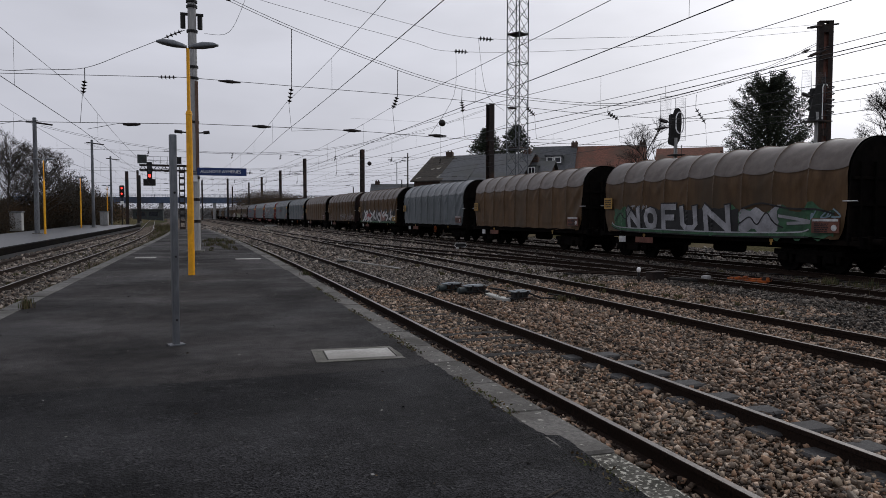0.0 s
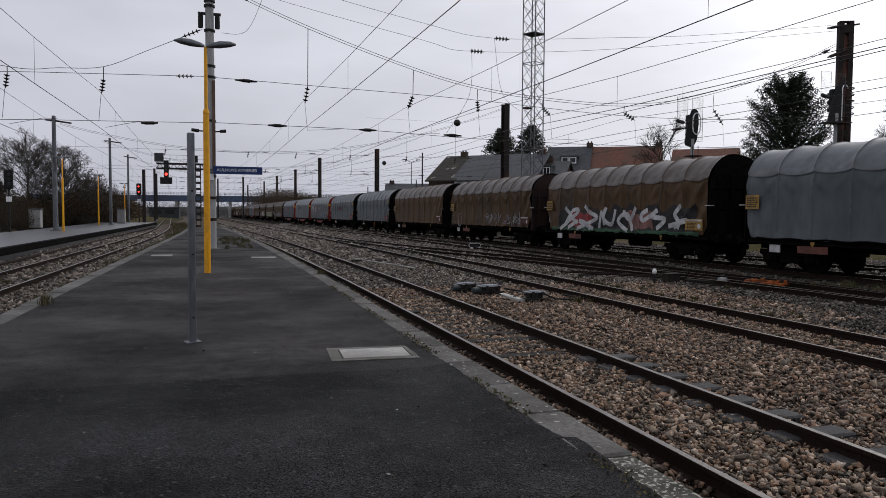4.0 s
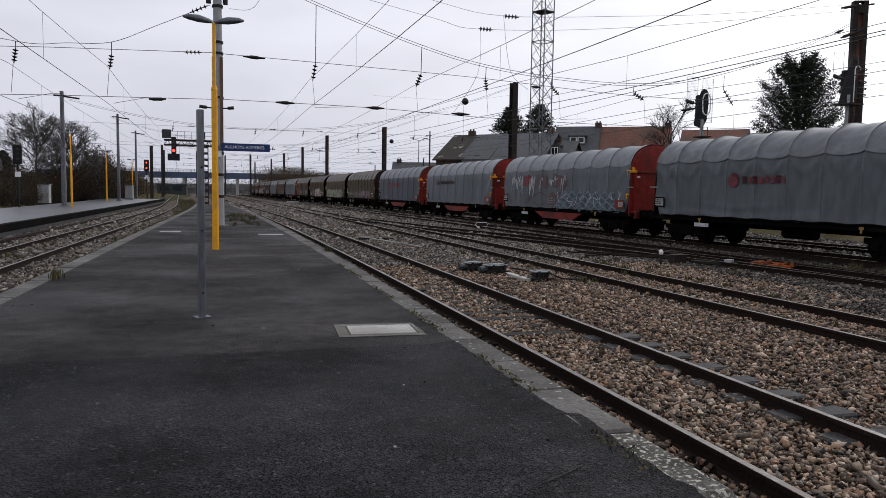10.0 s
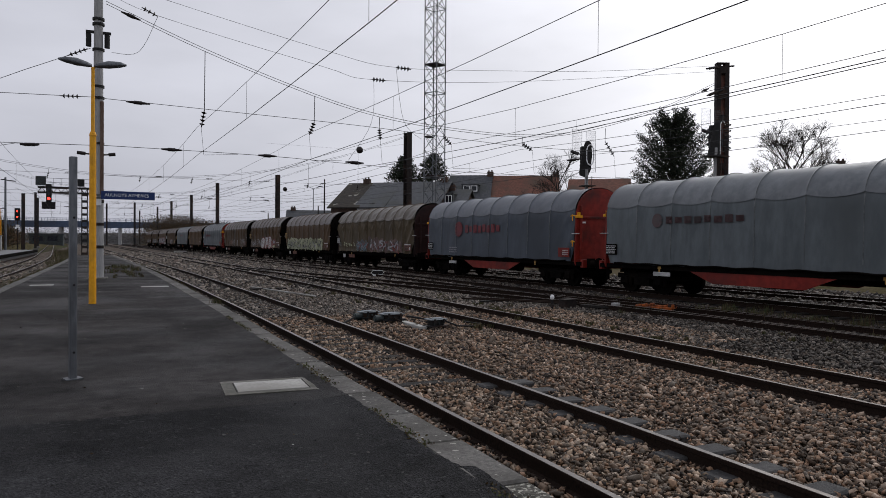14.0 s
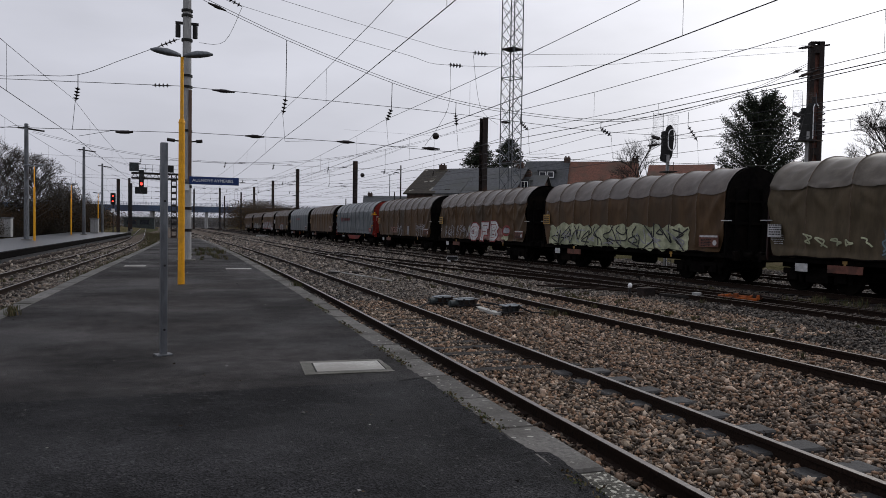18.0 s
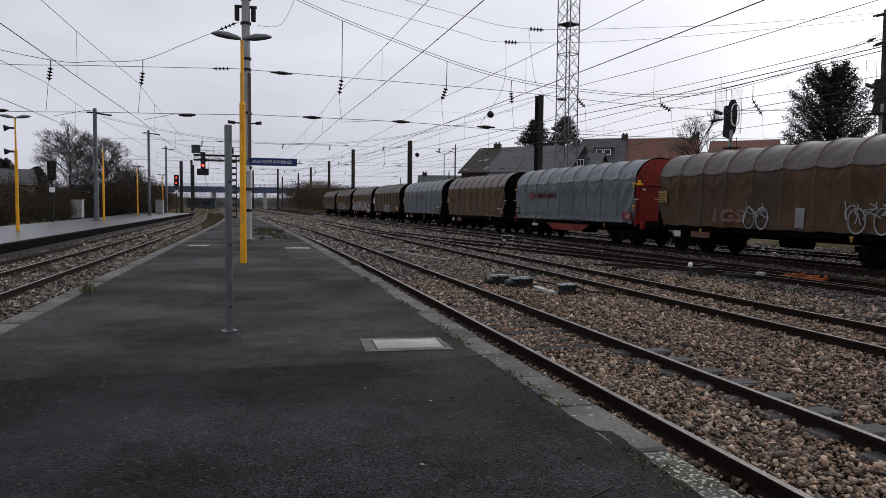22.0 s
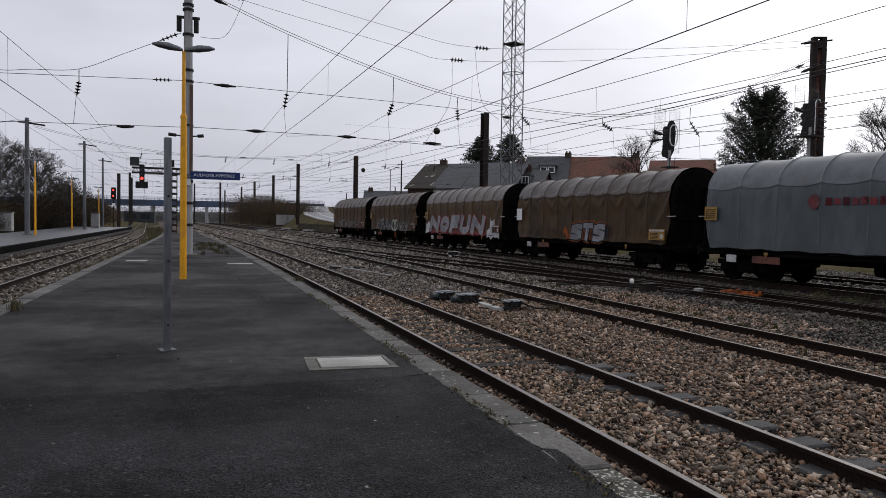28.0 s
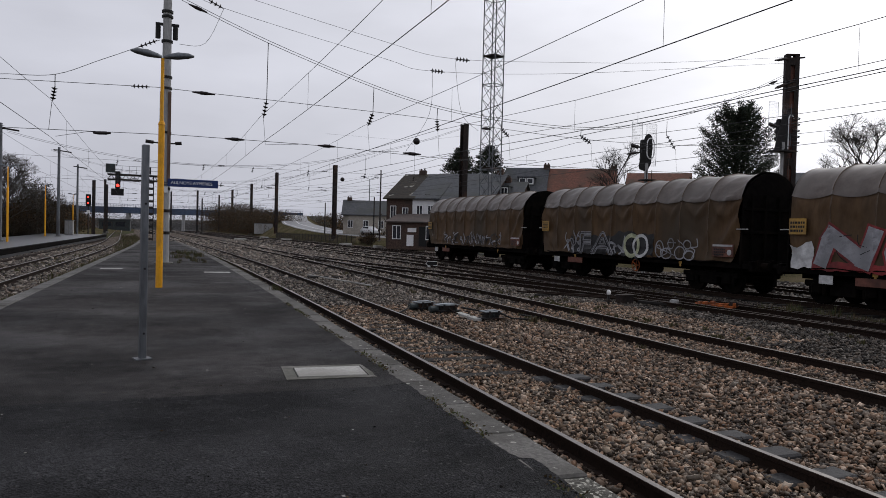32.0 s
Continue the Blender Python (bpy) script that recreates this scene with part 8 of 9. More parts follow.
cabinet(-13.8, 108, 0.35, 1.0, 1.9, "pale cabinet at the end of the far platform")


def road_at(y):
    """Centre and height of the lane that climbs from the houses to the bridge."""
    ys = (96, 112, 130, 150, 175, 205, 240, 270, 296)
    return np.interp(y, ys, (34.5, 31.0, 28.2, 27.0, 27.6, 31.0, 36.5, 41.5, 46.0)), np.interp(y, ys, (0.95, 1.1, 1.45, 2.2, 3.2, 4.5, 5.9, 7.0, 7.6))


def road():
    """Asphalt lane on a grassy bank, with a pale kerb line on each side."""
    ys = np.arange(96, 297, 4.0)
    V, F = [], []
    for y in ys:
        x, z = road_at(y)
        V += [(x + dx, y, z + dz) for dx, dz in ((-10.5, -4.6), (-3.9, -0.12), (-3.6, 0.0), (3.6, 0.0), (3.9, -0.12), (10.5, -4.6))]
    for i in range(len(ys) - 1):
        F += [(i * 6 + q, i * 6 + q + 1, i * 6 + q + 7, i * 6 + q + 6) for q in range(5)]
    me = bpy.data.meshes.new("road")
    me.from_pydata(V, [], F)
    me.materials.append(M["road"])
    me.materials.append(M["grass"])
    me.polygons.foreach_set("material_index", [0 if q in (1, 2, 3) else 1 for i in range(len(ys) - 1) for q in range(5)])
    me.shade_smooth()
    ob = solo("road", me, None, "pale grey wet asphalt road climbing to the bridge", "road", kind="structure")
    for dx in (-3.3, 0.0):
        part("road_marking", sweep("road_marking", [(-0.08, 0.0), (-0.08, 0.012), (0.08, 0.012), (0.08, 0.0)], [(road_at(y)[0] + dx, y, road_at(y)[1] + 0.004) for y in ys], M["white"]), None, ob)


road()


def fence_bay():
    t = thing("picket_fence", Matrix(), "dark steel picket fence along the road bank", "fence", "bays of the picket fence")
    part("post", boxes((-1.03, -0.95, -0.04, 0.04, -0.3, 1.5), bevel=0.01), M["dark_steel"], t)
    for z in (0.25, 1.2):
        part("rail", boxes((-0.95, 0.97, -0.02, 0.02, z, z + 0.06)), M["dark_steel"], t)
    slat = link_bm("slat", boxes((-0.022, 0.022, -0.045, -0.021, 0.05, 1.42)), M["dark_steel"])
    for i in range(7):
        part("slat", slat, None, t, m=pose(-0.76 + 0.265 * i, 0, 0))
    return t


BAY = fence_bay()
for k in range(26):
    x, y = 19.4 + 0.1 * k + 0.0035 * k * k, 152 - 1.99 * k
    m = pose(x, y, bank(x, y) + 0.02, 0, 0, -87 + 0.2 * k)
    if k:
        copy_thing(BAY, m)
    else:
        BAY.matrix_basis = m
for x, y, z, r, a, b in ((21.7, 66.6, 10.8, 0.34, (27.2, 68, 11.9), (12.0, 63, 10.4)), (19.1, 88, 8.25, 0.27, (26.0, 94, 9.6), (11.0, 82, 7.7))):
    bm = bmesh.new()
    bmesh.ops.create_uvsphere(bm, u_segments=14, v_segments=10, radius=r)
    ball = thing("marker_ball", pose(x, y, z), "dark round marker ball strung on a thin overhead rope", "marker ball", "marker balls")
    part("ball", bm, M["insulator"], ball, smooth=True)
    part("rope", tube_mesh("rope", [[Vector(q) - Vector((x, y, z)) for q in (a, (x, y, z), b)]], 0.006, M["wire"]), None, ball)
for x, y, h, r in ((24.6, 127, 6.2, 0.12), (25.4, 124, 4.0, 0.22), (27.5, 104, 6.5, 0.11), (28.3, 103.5, 10.5, 0.13)):
    round_mast(x, y, 0.5, h, r, "thin dark post on the grass bank", "dark_steel")
solo("cable_duct", sweep("cable_duct", [(-0.12, -0.2), (-0.12, 0.0), (0.12, 0.0), (0.12, -0.2)], [(edge_f(y) + 0.78, y, -0.03) for y in RY if 0 < y < 110], M["rail_side"]), None, "low dark cable duct along the foot of the far platform", "cable duct", kind="structure")
# stored track parts and pale blocks by the outer rail
for x, y, w in ((21.5, 96, 1.6), (22.5, 83, 0.9), (18.0, 128, 1.8), (16.6, 150, 1.6), (9.5, 120, 1.8)):
    solo("concrete_block", boxes((-w / 2, w / 2, -0.4, 0.4, -0.1, 0.28), bevel=0.04), M["pale_concrete"], "pale concrete trough block lying beside the track", "block", "pale blocks beside the track", m=pose(x, y, -0.1, 0, 0, 20))


def street_lamp(x, y, z, h, label):
    t = thing("yard_lamp", pose(x, y, z), label, "lamp", "tall yard lamps")
    part("pole", rods(((0, 0, 0), (0, 0, h), 0.12, 0.07), seg=8), M["galva"], t)
    for s in (-1, 1):
        part("arm", rods(((0, 0, h), (s * 1.4, 0, h + 0.5), 0.05), seg=6), M["galva"], t)
        part("lamp_head", boxes((s * 1.4 - 0.45, s * 1.4 + 0.45, -0.16, 0.16, h + 0.45, h + 0.6), bevel=0.04), M["galva"], t)


street_lamp(36, 140, 0.8, 11.5, "double-armed street lamp beyond the houses")
for x, y, h in ((4.5, 190, 11), (-2, 225, 12), (12, 235, 12), (-8, 180, 11), (-14, 160, 11), (-17, 200, 12), (8, 270, 12)):
    h_mast(x, y, 0, h, 0.4, "distant dark catenary mast in the yard", material="dark_steel")
# shed under the bridge
SHED = thing("shed", pose(-21, 280, 0), "dark grey hut seen under the bridge", "shed")
part("wall", boxes((-5, 5, -4, 4, -0.5, 3.4)), M["box_grey"], SHED)
part("roof", boxes((-5.4, 5.4, -4.4, 4.4, 3.4, 3.8)), M["slate"], SHED)
for i in range(2):
    part("window", boxes((-4 + i * 4.4, -1 + i * 4.4, -4.06, -4.01, 1.2, 2.8)), M["glass"], SHED)
# a low rise and far woods that close the view, their haze painted in
HILL_V, HILL_F = [], []
for i in range(121):
    x = -420 + 7 * i
    top = 5.0 + 2.2 * noise.noise((x * 0.012, 3.0, 0)) + 0.8 * noise.noise((x * 0.06, 9.0, 0))
    HILL_V += [(x, 362, -0.6), (x, 366, top * 0.75), (x, 380, top), (x, 470, -0.6)]
for i in range(120):
    HILL_F += [(i * 4 + q, i * 4 + 4 + q, i * 4 + 5 + q, i * 4 + 1 + q) for q in range(3)]
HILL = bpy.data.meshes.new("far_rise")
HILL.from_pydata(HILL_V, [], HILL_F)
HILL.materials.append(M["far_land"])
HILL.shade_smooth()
solo("far_rise", HILL, None, "low wooded rise on the horizon, haze painted into its colour", "hill", kind="structure")
thicket("far_woods", [(-140, 330), (-60, 345), (0, 350), (70, 345), (160, 320)], 7.5, 5.0, 70000, 0.22, 31, "far line of winter woods on the horizon, haze painted into its colour", "leaf_far")
thicket("far_woods", [(45, 140), (60, 190), (50, 260)], 8.0, 4.0, 36000, 0.22, 32, "brown winter trees beyond the road")
thicket("far_woods", [(-40, 60), (-60, 130), (-50, 260)], 8.0, 4.0, 36000, 0.22, 33, "brown winter trees behind the far platform")

house(-33.0, 104, 0.4, 20, 8, 8, 3.6, 5.6, "cream", "slate", "low pale house with a dark roof behind the hedge", (2.0,), (), ((-2, 1.2, 0.9, 1.2), (2, 1.2, 0.9, 1.2)))


def litter():
    """Fallen leaves, grit and crumbs of stone lying on the asphalt."""
    rng = np.random.default_rng(77)
    y = 2.3 + 24 * rng.uniform(0, 1, 260) ** 1.7
    f = rng.uniform(0.02, 0.98, 260)
    a = np.array([edge_l(q) + COPE for q in y])
    b = np.array([edge_r(q) - COPE for q in y])
    P = np.stack([a + (b - a) * f, y, np.full(260, PLAT + 0.006)], 1)
    me = leaf_cloud("fallen_leaves", P, 0.014, rng, M["crumbs"], None, 0.97)
    solo("fallen_leaves", me, None, "scattered small leaves and pale crumbs on the asphalt", "litter", kind="stuff")


litter()

# ---- weeds ----
def weeds(name, P, h, seed, label):
    """Tufts of thin blades."""
    rng = np.random.default_rng(seed)
    V, F = [], []
    for x, y, z, n, hh in P:
        for _ in range(n):
            a = rng.uniform(0, 2 * math.pi)
            ox, oy = rng.normal(0, 0.12 * hh / 0.3, 2)
            L = hh * rng.uniform(0.5, 1.2)
            ln = rng.uniform(0.1, 0.6) * L
            wd = 0.006 + 0.004 * rng.random()
            b = len(V)
            ca, sa = math.cos(a), math.sin(a)
            V += [(x + ox - sa * wd, y + oy + ca * wd, z), (x + ox + sa * wd, y + oy - ca * wd, z), (x + ox + ca * ln * 0.5 + sa * wd * 0.7, y + oy + sa * ln * 0.5 - ca * wd * 0.7, z + L * 0.7), (x + ox + ca * ln * 0.5 - sa * wd * 0.7, y + oy + sa * ln * 0.5 + ca * wd * 0.7, z + L * 0.7), (x + ox + ca * ln, y + oy + sa * ln, z + L)]
            F += [(b, b + 1, b + 2, b + 3), (b + 3, b + 2, b + 4)]
    me = bpy.data.meshes.new(name)
    me.from_pydata(V, [], F)
    me.materials.append(M["weed"])
    me.update()
    solo(name, me, None, label, "weeds", kind="stuff")


rw = random.Random(4)
P = [(x2(y) + rw.uniform(-2.6, 2.6), y, -0.13, 40, rw.uniform(0.05, 0.12)) for y in [rw.uniform(14, 34) for _ in range(60)]]
P += [(rw.uniform(15.9, 17.6), rw.uniform(8, 16.5), -0.16, 40, rw.uniform(0.12, 0.32)) for _ in range(40)]
P += [(rw.uniform(13.0, 17.2), rw.uniform(8, 22), -0.13, 34, rw.uniform(0.06, 0.13)) for _ in range(50)]
P += [(7.8, 14.9, -0.16, 60, 0.16), (7.95, 15.3, -0.16, 60, 0.14), (8.2, 15.0, -0.16, 60, 0.12), (9.3, 9.1, -0.16, 30, 0.12), (8.0, 11, -0.16, 30, 0.12)]
P += [(edge_l(y) - rw.uniform(0.0, 0.9), y, -0.13, 44, rw.uniform(0.06, 0.16)) for y in [rw.uniform(11, 60) for _ in range(170)]]
P += [(edge_r(y) + rw.uniform(0.0, 0.25), y, -0.12, 40, rw.uniform(0.2, 0.5)) for y in [rw.uniform(24, 60) for _ in range(60)]]
P += [(x0(y) + rw.uniform(-0.7, 0.7), y, -0.14, 34, rw.uniform(0.05, 0.12)) for y in [rw.uniform(14, 70) for _ in range(90)]]
P += [(rw.uniform(-0.9, 1.1), rw.uniform(31.6, 44), PLAT, 36, rw.uniform(0.08, 0.25)) for _ in range(40)]
P += [(2.3, 18.2, PLAT, 50, 0.16), (-2.9, 13.2, PLAT, 60, 0.14), (-3.0, 13.8, PLAT, 50, 0.12)]
P += [(edge_l(y) - rw.uniform(0.0, 0.7), y, -0.14, 30, rw.uniform(0.2, 0.5)) for y in [rw.uniform(24, 76) for _ in range(120)]]
P += [(x0(y) + rw.uniform(1.0, 3.2), y, -0.16, 26, rw.uniform(0.25, 0.55)) for y in [rw.uniform(60, 140) for _ in range(160)]]
P += [(x2(y) + rw.uniform(0.9, 2.2), y, -0.13, 40, rw.uniform(0.05, 0.11)) for y in [rw.uniform(11, 24) for _ in range(40)]]
weeds("weeds", P, 0.3, 5, "tufts of yellow-green weeds growing in ballast and joints")
P = [(x5(y) + rw.uniform(3.0, 12), y, bank(x5(y) + 5, y) + 0.0, 60, rw.uniform(0.3, 0.7)) for y in [rw.uniform(55, 150) for _ in range(260)]]
weeds("bank_grass", P, 0.5, 6, "rough yellowing grass on the bank beyond the tracks")


# ---- pieces: coping stones, sleepers, ballast ----
def coping(fx, side, y0, y1, parent, width, material, step=1.0):
    """Edge stones, each its own piece, slightly uneven; side is +1 where the edge faces east."""
    kinds = [link_bm("coping_stone", boxes((-width, 0.0, -step / 2 + 0.006, step / 2 - 0.006, -0.32, 0.012), bevel=0.018), M[material]) for _ in range(1)]
    rough = link_bm("coping_stone", boxes((-width, 0.0, -step / 2 + 0.003, step / 2 - 0.003, -0.32, 0.0), bevel=0.03), M["lichen"])
    rng = random.Random(y0 + side)
    y = y0
    while y < y1:
        a = math.degrees(math.atan2(-(fx(y + 0.5) - fx(y - 0.5)), 1))
        me = rough if (side > 0 and y < 3.7) else kinds[0]
        part("coping_stone", me, None, parent, m=pose(fx(y) + rng.uniform(-0.012, 0.012), y, PLAT + rng.uniform(-0.012, 0.004), rng.uniform(-0.5, 0.5), rng.uniform(-0.6, 0.6), a + (0 if side > 0 else 180)))
        y += step


EDGE_E = thing("platform_edge", Matrix(), "worn grey coping stones with pale lichen along the platform edge", "platform edge", kind="structure")
coping(edge_r, 1, -8.5, 78, EDGE_E, COPE, "coping")
EDGE_W = thing("platform_edge", Matrix(), "worn coping stones along the western platform edge", "platform edge", kind="structure")
coping(edge_l, -1, -8.5, 78, EDGE_W, COPE_W, "coping_pale")
# black kerb colour stands in for the shadow on the platform's face
EDGE_F = thing("platform_edge", Matrix(), "edge kerb of the far platform, its shadow painted black", "platform edge", kind="structure")
part("kerb", sweep("kerb", [(-0.3, -0.3), (-0.3, 0.012), (0.02, 0.012), (0.02, -0.3)], [(edge_f(y), y, PLAT) for y in LPY], M["frame_black"]), None, EDGE_F)


def asphalt_lip():
    """The asphalt laps over the edge stones with a broken rim, and moss sits in the joint."""
    for y0, y1, material in ((2.2, SEAM, "asphalt_new"), (SEAM, 20, "asphalt")):
        V, F, ys = [], [], list(np.arange(y0, y1 + 0.001, 0.04))
        for y in ys:
            over_by = 0.035 + 0.05 * noise.noise((y * 1.3, 4.0, 0)) + 0.03 * noise.noise((y * 6.0, 1.0, 0)) + 0.016 * noise.noise((y * 17.0, 2.0, 0)) + (0.09 if y < 4.4 else 0.0)
            a, b = edge_r(y) - COPE - 0.3, edge_r(y) - COPE + max(0.004, over_by)
            V += [(a, y, PLAT - 0.004), (b - 0.015, y, PLAT + 0.02), (b, y, PLAT + 0.008), (b, y, PLAT - 0.02)]
        for i in range(len(ys) - 1):
            F += [(i * 4 + k, i * 4 + k + 4, i * 4 + k + 5, i * 4 + k + 1) for k in range(3)]
        me = bpy.data.meshes.new("asphalt_lip")
        me.from_pydata(V, [], [f[::-1] for f in F])
        me.materials.append(M[material])
        me.update()
        part("asphalt_lip", me, None, EDGE_E, "broken dark rim of asphalt over the edge stones")
    rng = np.random.default_rng(5)
    y = rng.uniform(2.4, 16, 1500)
    y = y[np.array([noise.noise((q * 0.8, 7.0, 0)) for q in y]) > -0.05]
    P = np.stack([np.array([edge_r(q) - COPE + 0.05 for q in y]) + rng.normal(0.0, 0.03, len(y)), y, PLAT + rng.uniform(0.012, 0.03, len(y))], 1)
    tagged(leaf_cloud("moss", P, 0.016, rng, M["weed"], EDGE_E), "dull green moss in the joint", kind="stuff")


asphalt_lip()
SLEEP = link_bm("sleeper", boxes((-1.25, 1.25, -0.12, 0.12, -0.12, 0.0), bevel=0.012), M["sleeper"])
BLOCK = link_bm("sleeper_block", boxes((-0.42, 0.42, -0.14, 0.14, -0.14, 0.0), bevel=0.02), M["sleeper_block"])
CHAIR = link_bm("rail_fastening", boxes((-0.1, 0.1, -0.06, 0.06, -0.004, 0.02), bevel=0.006), M["rail_side"])
rs = random.Random(12)
for (t, fx), (ya, yb, st, blk) in zip(TRACKS, ((2.22, 62, 0.61, 9.0), (4, 46, 0.62, 0), (6, 40, 0.62, 0), (12, 48, 0.62, 0), (10, 50, 0.62, 0), (60, 78, 0.62, 0), (10, 60, 0.62, 0))):
    y = ya
    while y < yb:
        a = math.degrees(math.atan2(-(fx(y + 0.5) - fx(y - 0.5)), 1))
        if y < blk:
            for s in (-0.7535, 0.7535):
                part("sleeper_block", BLOCK, None, t, m=pose(fx(y) + (s + 0.2 if s > 0 else s), y, (-0.108 if s > 0 else -0.168) + rs.uniform(-0.01, 0.006), 0, 0, a + rs.uniform(-1.5, 1.5)))
        else:
            part("sleeper", SLEEP, None, t, m=pose(fx(y) + rs.uniform(-0.04, 0.04), y + rs.uniform(-0.02, 0.02), (-0.138 if fx is x1 else -0.15) + rs.uniform(-0.012, 0.01), 0, 0, a + rs.uniform(-1.2, 1.2)))
        if y < 22 and fx in (x1, x2):
            for s in (-0.7535, 0.7535):
                part("rail_fastening", CHAIR, None, t, m=pose(fx(y) + s, y, -0.15, 0, 0, a))
        y += st


def stone_mesh(name, regions, label, seed, material="stones", up=0.0):
    """Loose crushed stones over a stretch of bed, one mesh. Regions: left, right, y0, y1, stones a square metre, size."""
    rng = np.random.default_rng(seed)
    bm = bmesh.new()
    for c in ((1, 1, 1), (-1, 1, 1), (1, -1, 1), (-1, -1, 1), (1, 1, -1), (-1, 1, -1), (1, -1, -1), (-1, -1, -1)):
        bm.verts.new([q * 0.62 for q in c])
    bmesh.ops.convex_hull(bm, input=bm.verts)
    bm.verts.index_update()
    bmesh.ops.triangulate(bm, faces=bm.faces)
    bv = np.array([v.co[:] for v in bm.verts])
    bf = np.array([[v.index for v in f.verts] for f in bm.faces])
    bm.free()
    pts, size = [], []
    for left, right, y0, y1, dens, s in regions:
        ym = (y0 + y1) / 2
        n = int(dens * (y1 - y0) * (right(ym) - left(ym)))
        y = rng.uniform(y0, y1, n)
        f = rng.uniform(0, 1, n)
        lx = np.array([left(q) for q in y])
        rx = np.array([right(q) for q in y])
        x = lx + (rx - lx) * f
        pts.append(np.stack([x, y, -0.155 + up + rng.uniform(-0.05, 0.035, n)], 1))
        size.append(s * np.exp(rng.normal(0, 0.28, n)))
    P, S = np.concatenate(pts), np.concatenate(size)
    keep = np.ones(len(P), bool)
    for (t, fx) in TRACKS:
        c = np.array([fx(q) for q in P[:, 1]])
        for s in (-0.7535, 0.7535):
            keep &= np.abs(P[:, 0] - c - s) > 0.06
        inner = np.abs(P[:, 0] - c) < 1.35
        # sleepers show through in places
        bare = np.array([noise.noise((q[0] * 0.5, q[1] * 0.9, 7.0)) for q in P]) > -0.02
        show = inner & bare & (np.abs(((P[:, 1] - 2.22) / 0.61 + 0.5) % 1.0 - 0.5) < 0.17) & (rng.uniform(0, 1, len(P)) < (0.88 if fx is x1 else 0.0)) & (P[:, 1] > 8.3)
        keep &= ~show
        P[inner, 2] -= 0.004
        if fx is x1:
            P[inner & (P[:, 1] > 8.3) & (P[:, 1] < 15), 2] -= 0.02
    # the block ends outside the platform track's outer rail lie bare
    c = np.array([x1(q) for q in P[:, 1]]) + 0.7535 + 0.36
    keep &= ~((np.abs(P[:, 0] - c) < 0.27) & (np.abs(((P[:, 1] - 2.22) / 0.61 + 0.5) % 1.0 - 0.5) < 0.19) & (P[:, 1] < 9))
    P, S = P[keep], S[keep]
    n, m = len(P), len(bv)
    q = rng.normal(0, 1, (n, 4))
    q /= np.linalg.norm(q, axis=1)[:, None]
    w, x, y, z = q.T
    R = np.stack([1 - 2 * (y * y + z * z), 2 * (x * y - z * w), 2 * (x * z + y * w), 2 * (x * y + z * w), 1 - 2 * (x * x + z * z), 2 * (y * z - x * w), 2 * (x * z - y * w), 2 * (y * z + x * w), 1 - 2 * (x * x + y * y)], 1).reshape(n, 3, 3)
    shape = bv[None] * (1 + rng.normal(0, 0.36, (n, m, 3))) * np.stack([rng.uniform(1.0, 1.6, n), rng.uniform(0.7, 1.1, n), rng.uniform(0.4, 0.75, n)], 1)[:, None]
    V = np.einsum("nij,nmj->nmi", R, shape) * S[:, None, None]
    V[:, :, 2] *= 0.8
    V = (V + P[:, None]).reshape(-1, 3)
    F = (bf[None] + (np.arange(n) * m)[:, None, None]).reshape(-1, 3)
    me = bpy.data.meshes.new(name)
    me.vertices.add(len(V))
    me.vertices.foreach_set("co", V.ravel())
    me.loops.add(len(F) * 3)
    me.loops.foreach_set("vertex_index", F.ravel().astype(np.int32))
    me.polygons.add(len(F))
    me.polygons.foreach_set("loop_start", np.arange(0, len(F) * 3, 3, dtype=np.int32))
    me.update(calc_edges=True)
    me.materials.append(M[material])
    solo(name, me, None, label, "ballast", kind="stuff")


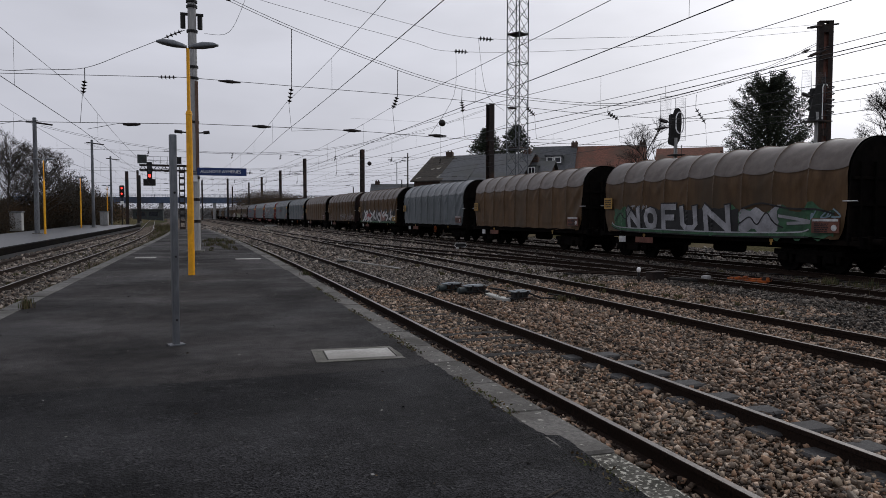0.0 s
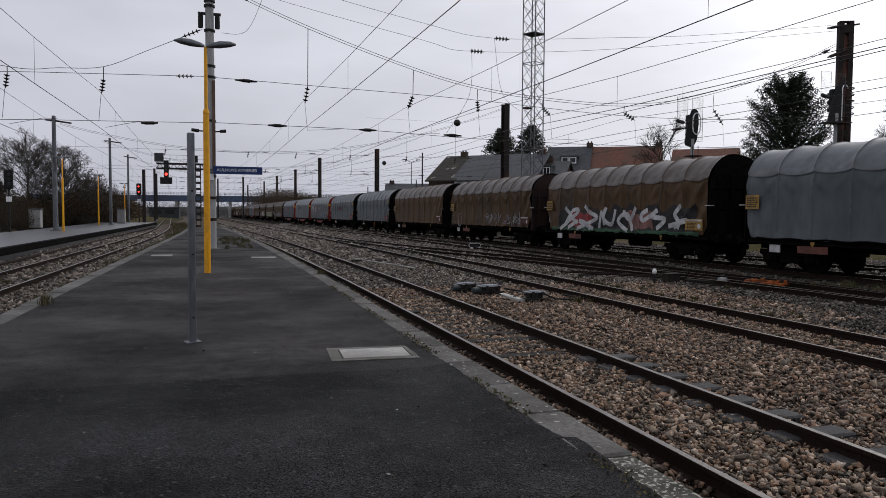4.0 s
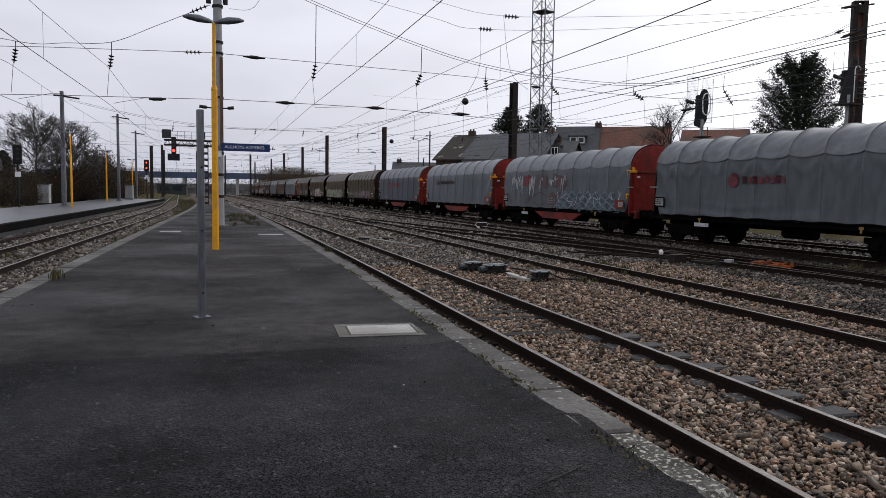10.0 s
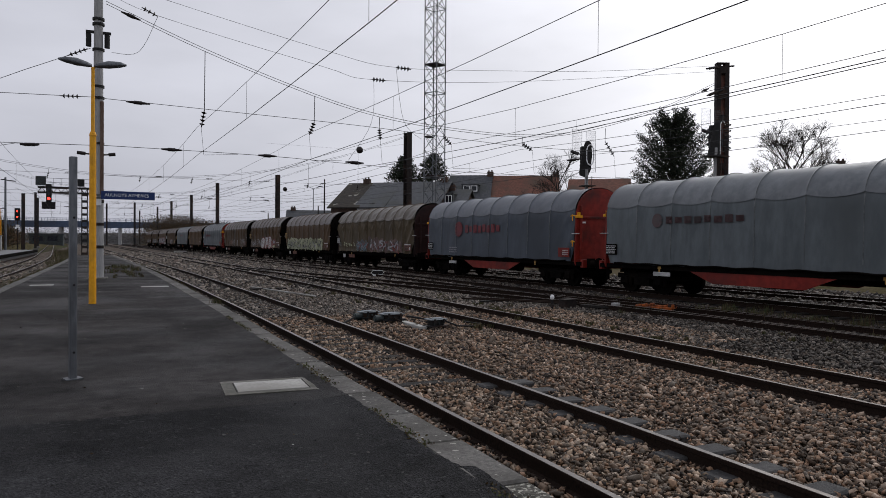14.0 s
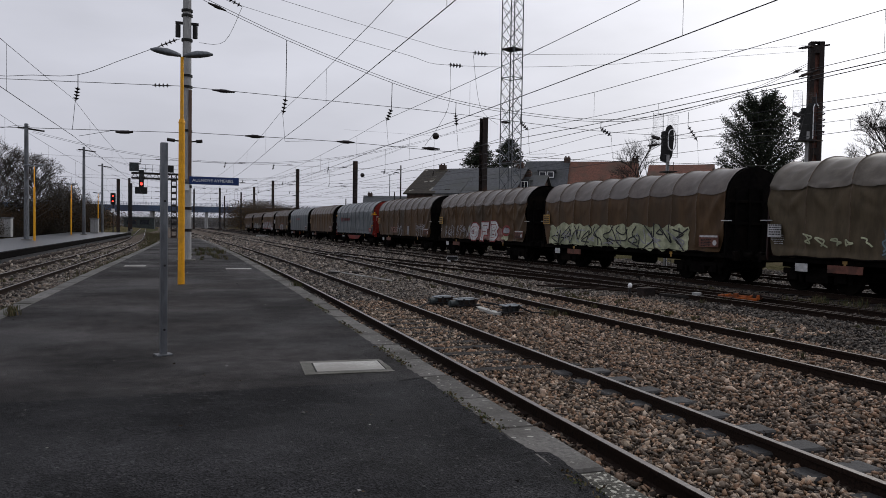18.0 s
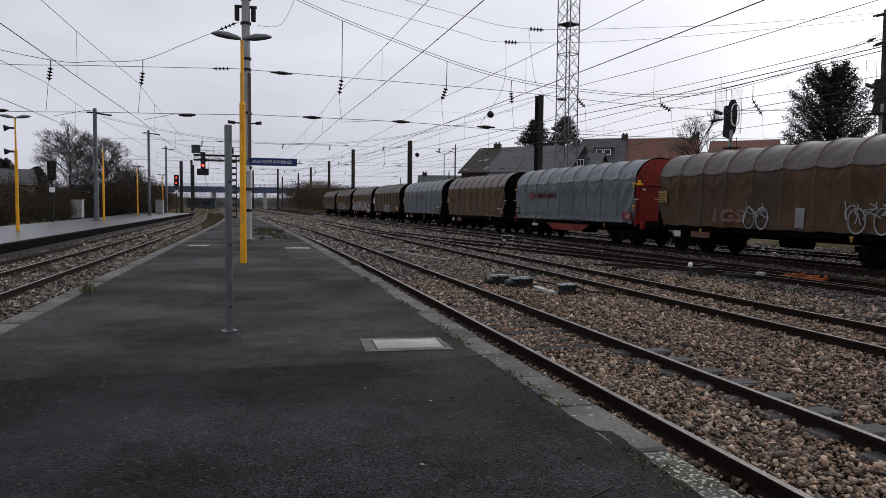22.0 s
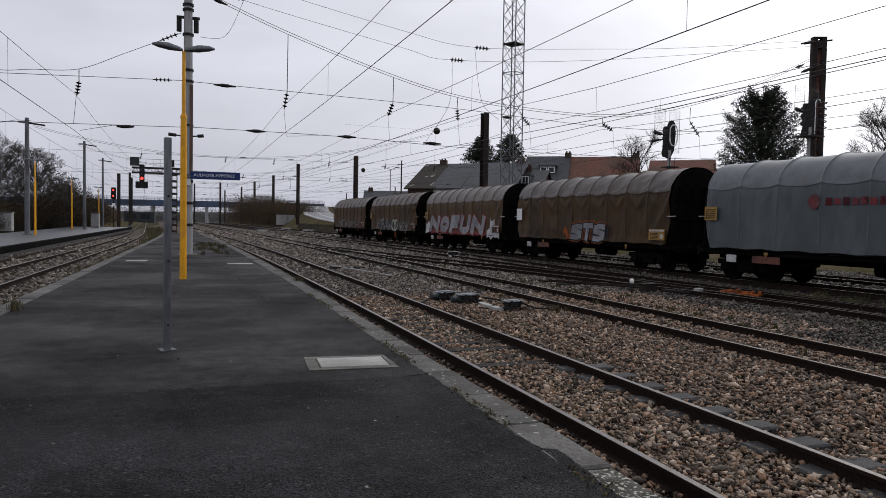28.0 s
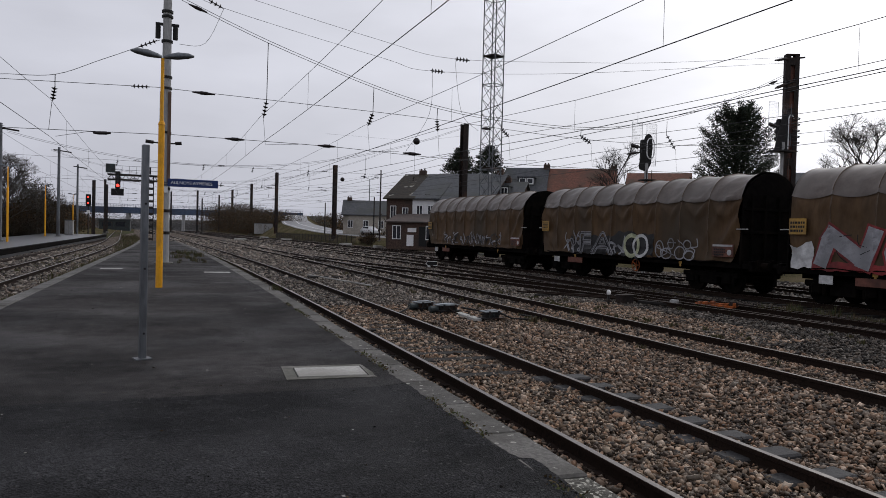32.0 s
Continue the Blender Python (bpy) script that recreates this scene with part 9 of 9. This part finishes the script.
stone_mesh("ballast_stones", [(lambda y: edge_r(y) + 0.05, lambda y: 10.8, 2.4, 11, 900, 0.026)], "loose grey and tan crushed ballast stones beside the platform", 41)
stone_mesh("ballast_stones", [(lambda y: edge_r(y) + 0.05, lambda y: 12.5, 11, 19, 520, 0.03)], "loose grey crushed ballast stones beside the platform", 42)
stone_mesh("ballast_stones", [(lambda y: edge_r(y) + 0.05, lambda y: 12.5, 19, 30, 230, 0.038),
                              (lambda y: edge_r(y) + 0.05, lambda y: 16.5, 30, 52, 42, 0.065), (lambda y: edge_r(y) + 0.1, lambda y: x4(y) + 2.2, 52, 76, 15, 0.095), (lambda y: x1(y) - 1.6, lambda y: x4(y) + 2.2, 76, 125, 8, 0.12), (lambda y: x5(y) + 3.0, lambda y: x5(y) + 5.4, 62, 90, 12, 0.1)], "loose grey crushed ballast stones across the yard", 46, "stones_mid")

stone_mesh("ballast_stones", [(lambda y: x1(y) - 0.68, lambda y: x1(y) + 0.68, 2.4, 9, 420, 0.026), (lambda y: x1(y) - 0.68, lambda y: x1(y) + 0.68, 9, 17, 300, 0.027)], "fresher tan ballast stones between the rails of the platform track", 43, "stones_tan", 0.008)
stone_mesh("ballast_stones", [(lambda y: 10.8, lambda y: 17.6, 6.5, 13, 400, 0.03), (lambda y: 12.5, lambda y: 17.8, 13, 24, 230, 0.036), (lambda y: x4(y) + 0.9, lambda y: x5(y) + 5.4, 14, 62, 34, 0.075), (lambda y: x4(y) - 2.4, lambda y: x4(y) - 0.9, 24, 60, 50, 0.06)], "sooty grey ballast stones beside the goods train's track", 44, "stones_grey")
stone_mesh("ballast_stones", [(lambda y: edge_f(y) + 0.05, lambda y: edge_l(y) - 0.03, 10, 22, 260, 0.033), (lambda y: edge_f(y) + 0.05, lambda y: edge_l(y) - 0.03, 22, 38, 110, 0.046), (lambda y: edge_f(y) + 0.05, lambda y: edge_l(y) - 0.03, 38, 76, 40, 0.07)], "brown-grey ballast stones on the western track", 45, "stones_mid")


def motions():
    rows = [i * 0.5 for i in range(65)] + [8.8, 8.9, 9.1, 9.2, 9.3, 9.4, 9.6, 9.7, 9.8]
    rows = sorted(set(rows))
    lead = 0.0
    for w, p in zip(WAGONS, PITCH):
        keys = []
        for t in rows:
            x, y, h = on_line(tail(t) - lead - (p - GAP) / 2)
            keys.append((t, pose(x, y, 0, 0, 0, math.degrees(h) - 90)))
        walk(w, keys)
        lead += p
    # every wheelset turns alike: one turn is keyed and shared
    first = WHEELSETS[0]
    walk(first, [(i / 15, pose(0, 0, 0, 0, math.degrees(i / 15 * 9.2 / 0.46), 0)) for i in range(481)])
    for o in WHEELSETS[1:]:
        o.rotation_mode = "QUATERNION"
        o.animation_data_create()
        o.animation_data.action = first.animation_data.action
        o.animation_data.action_slot = first.animation_data.action_slot


motions()
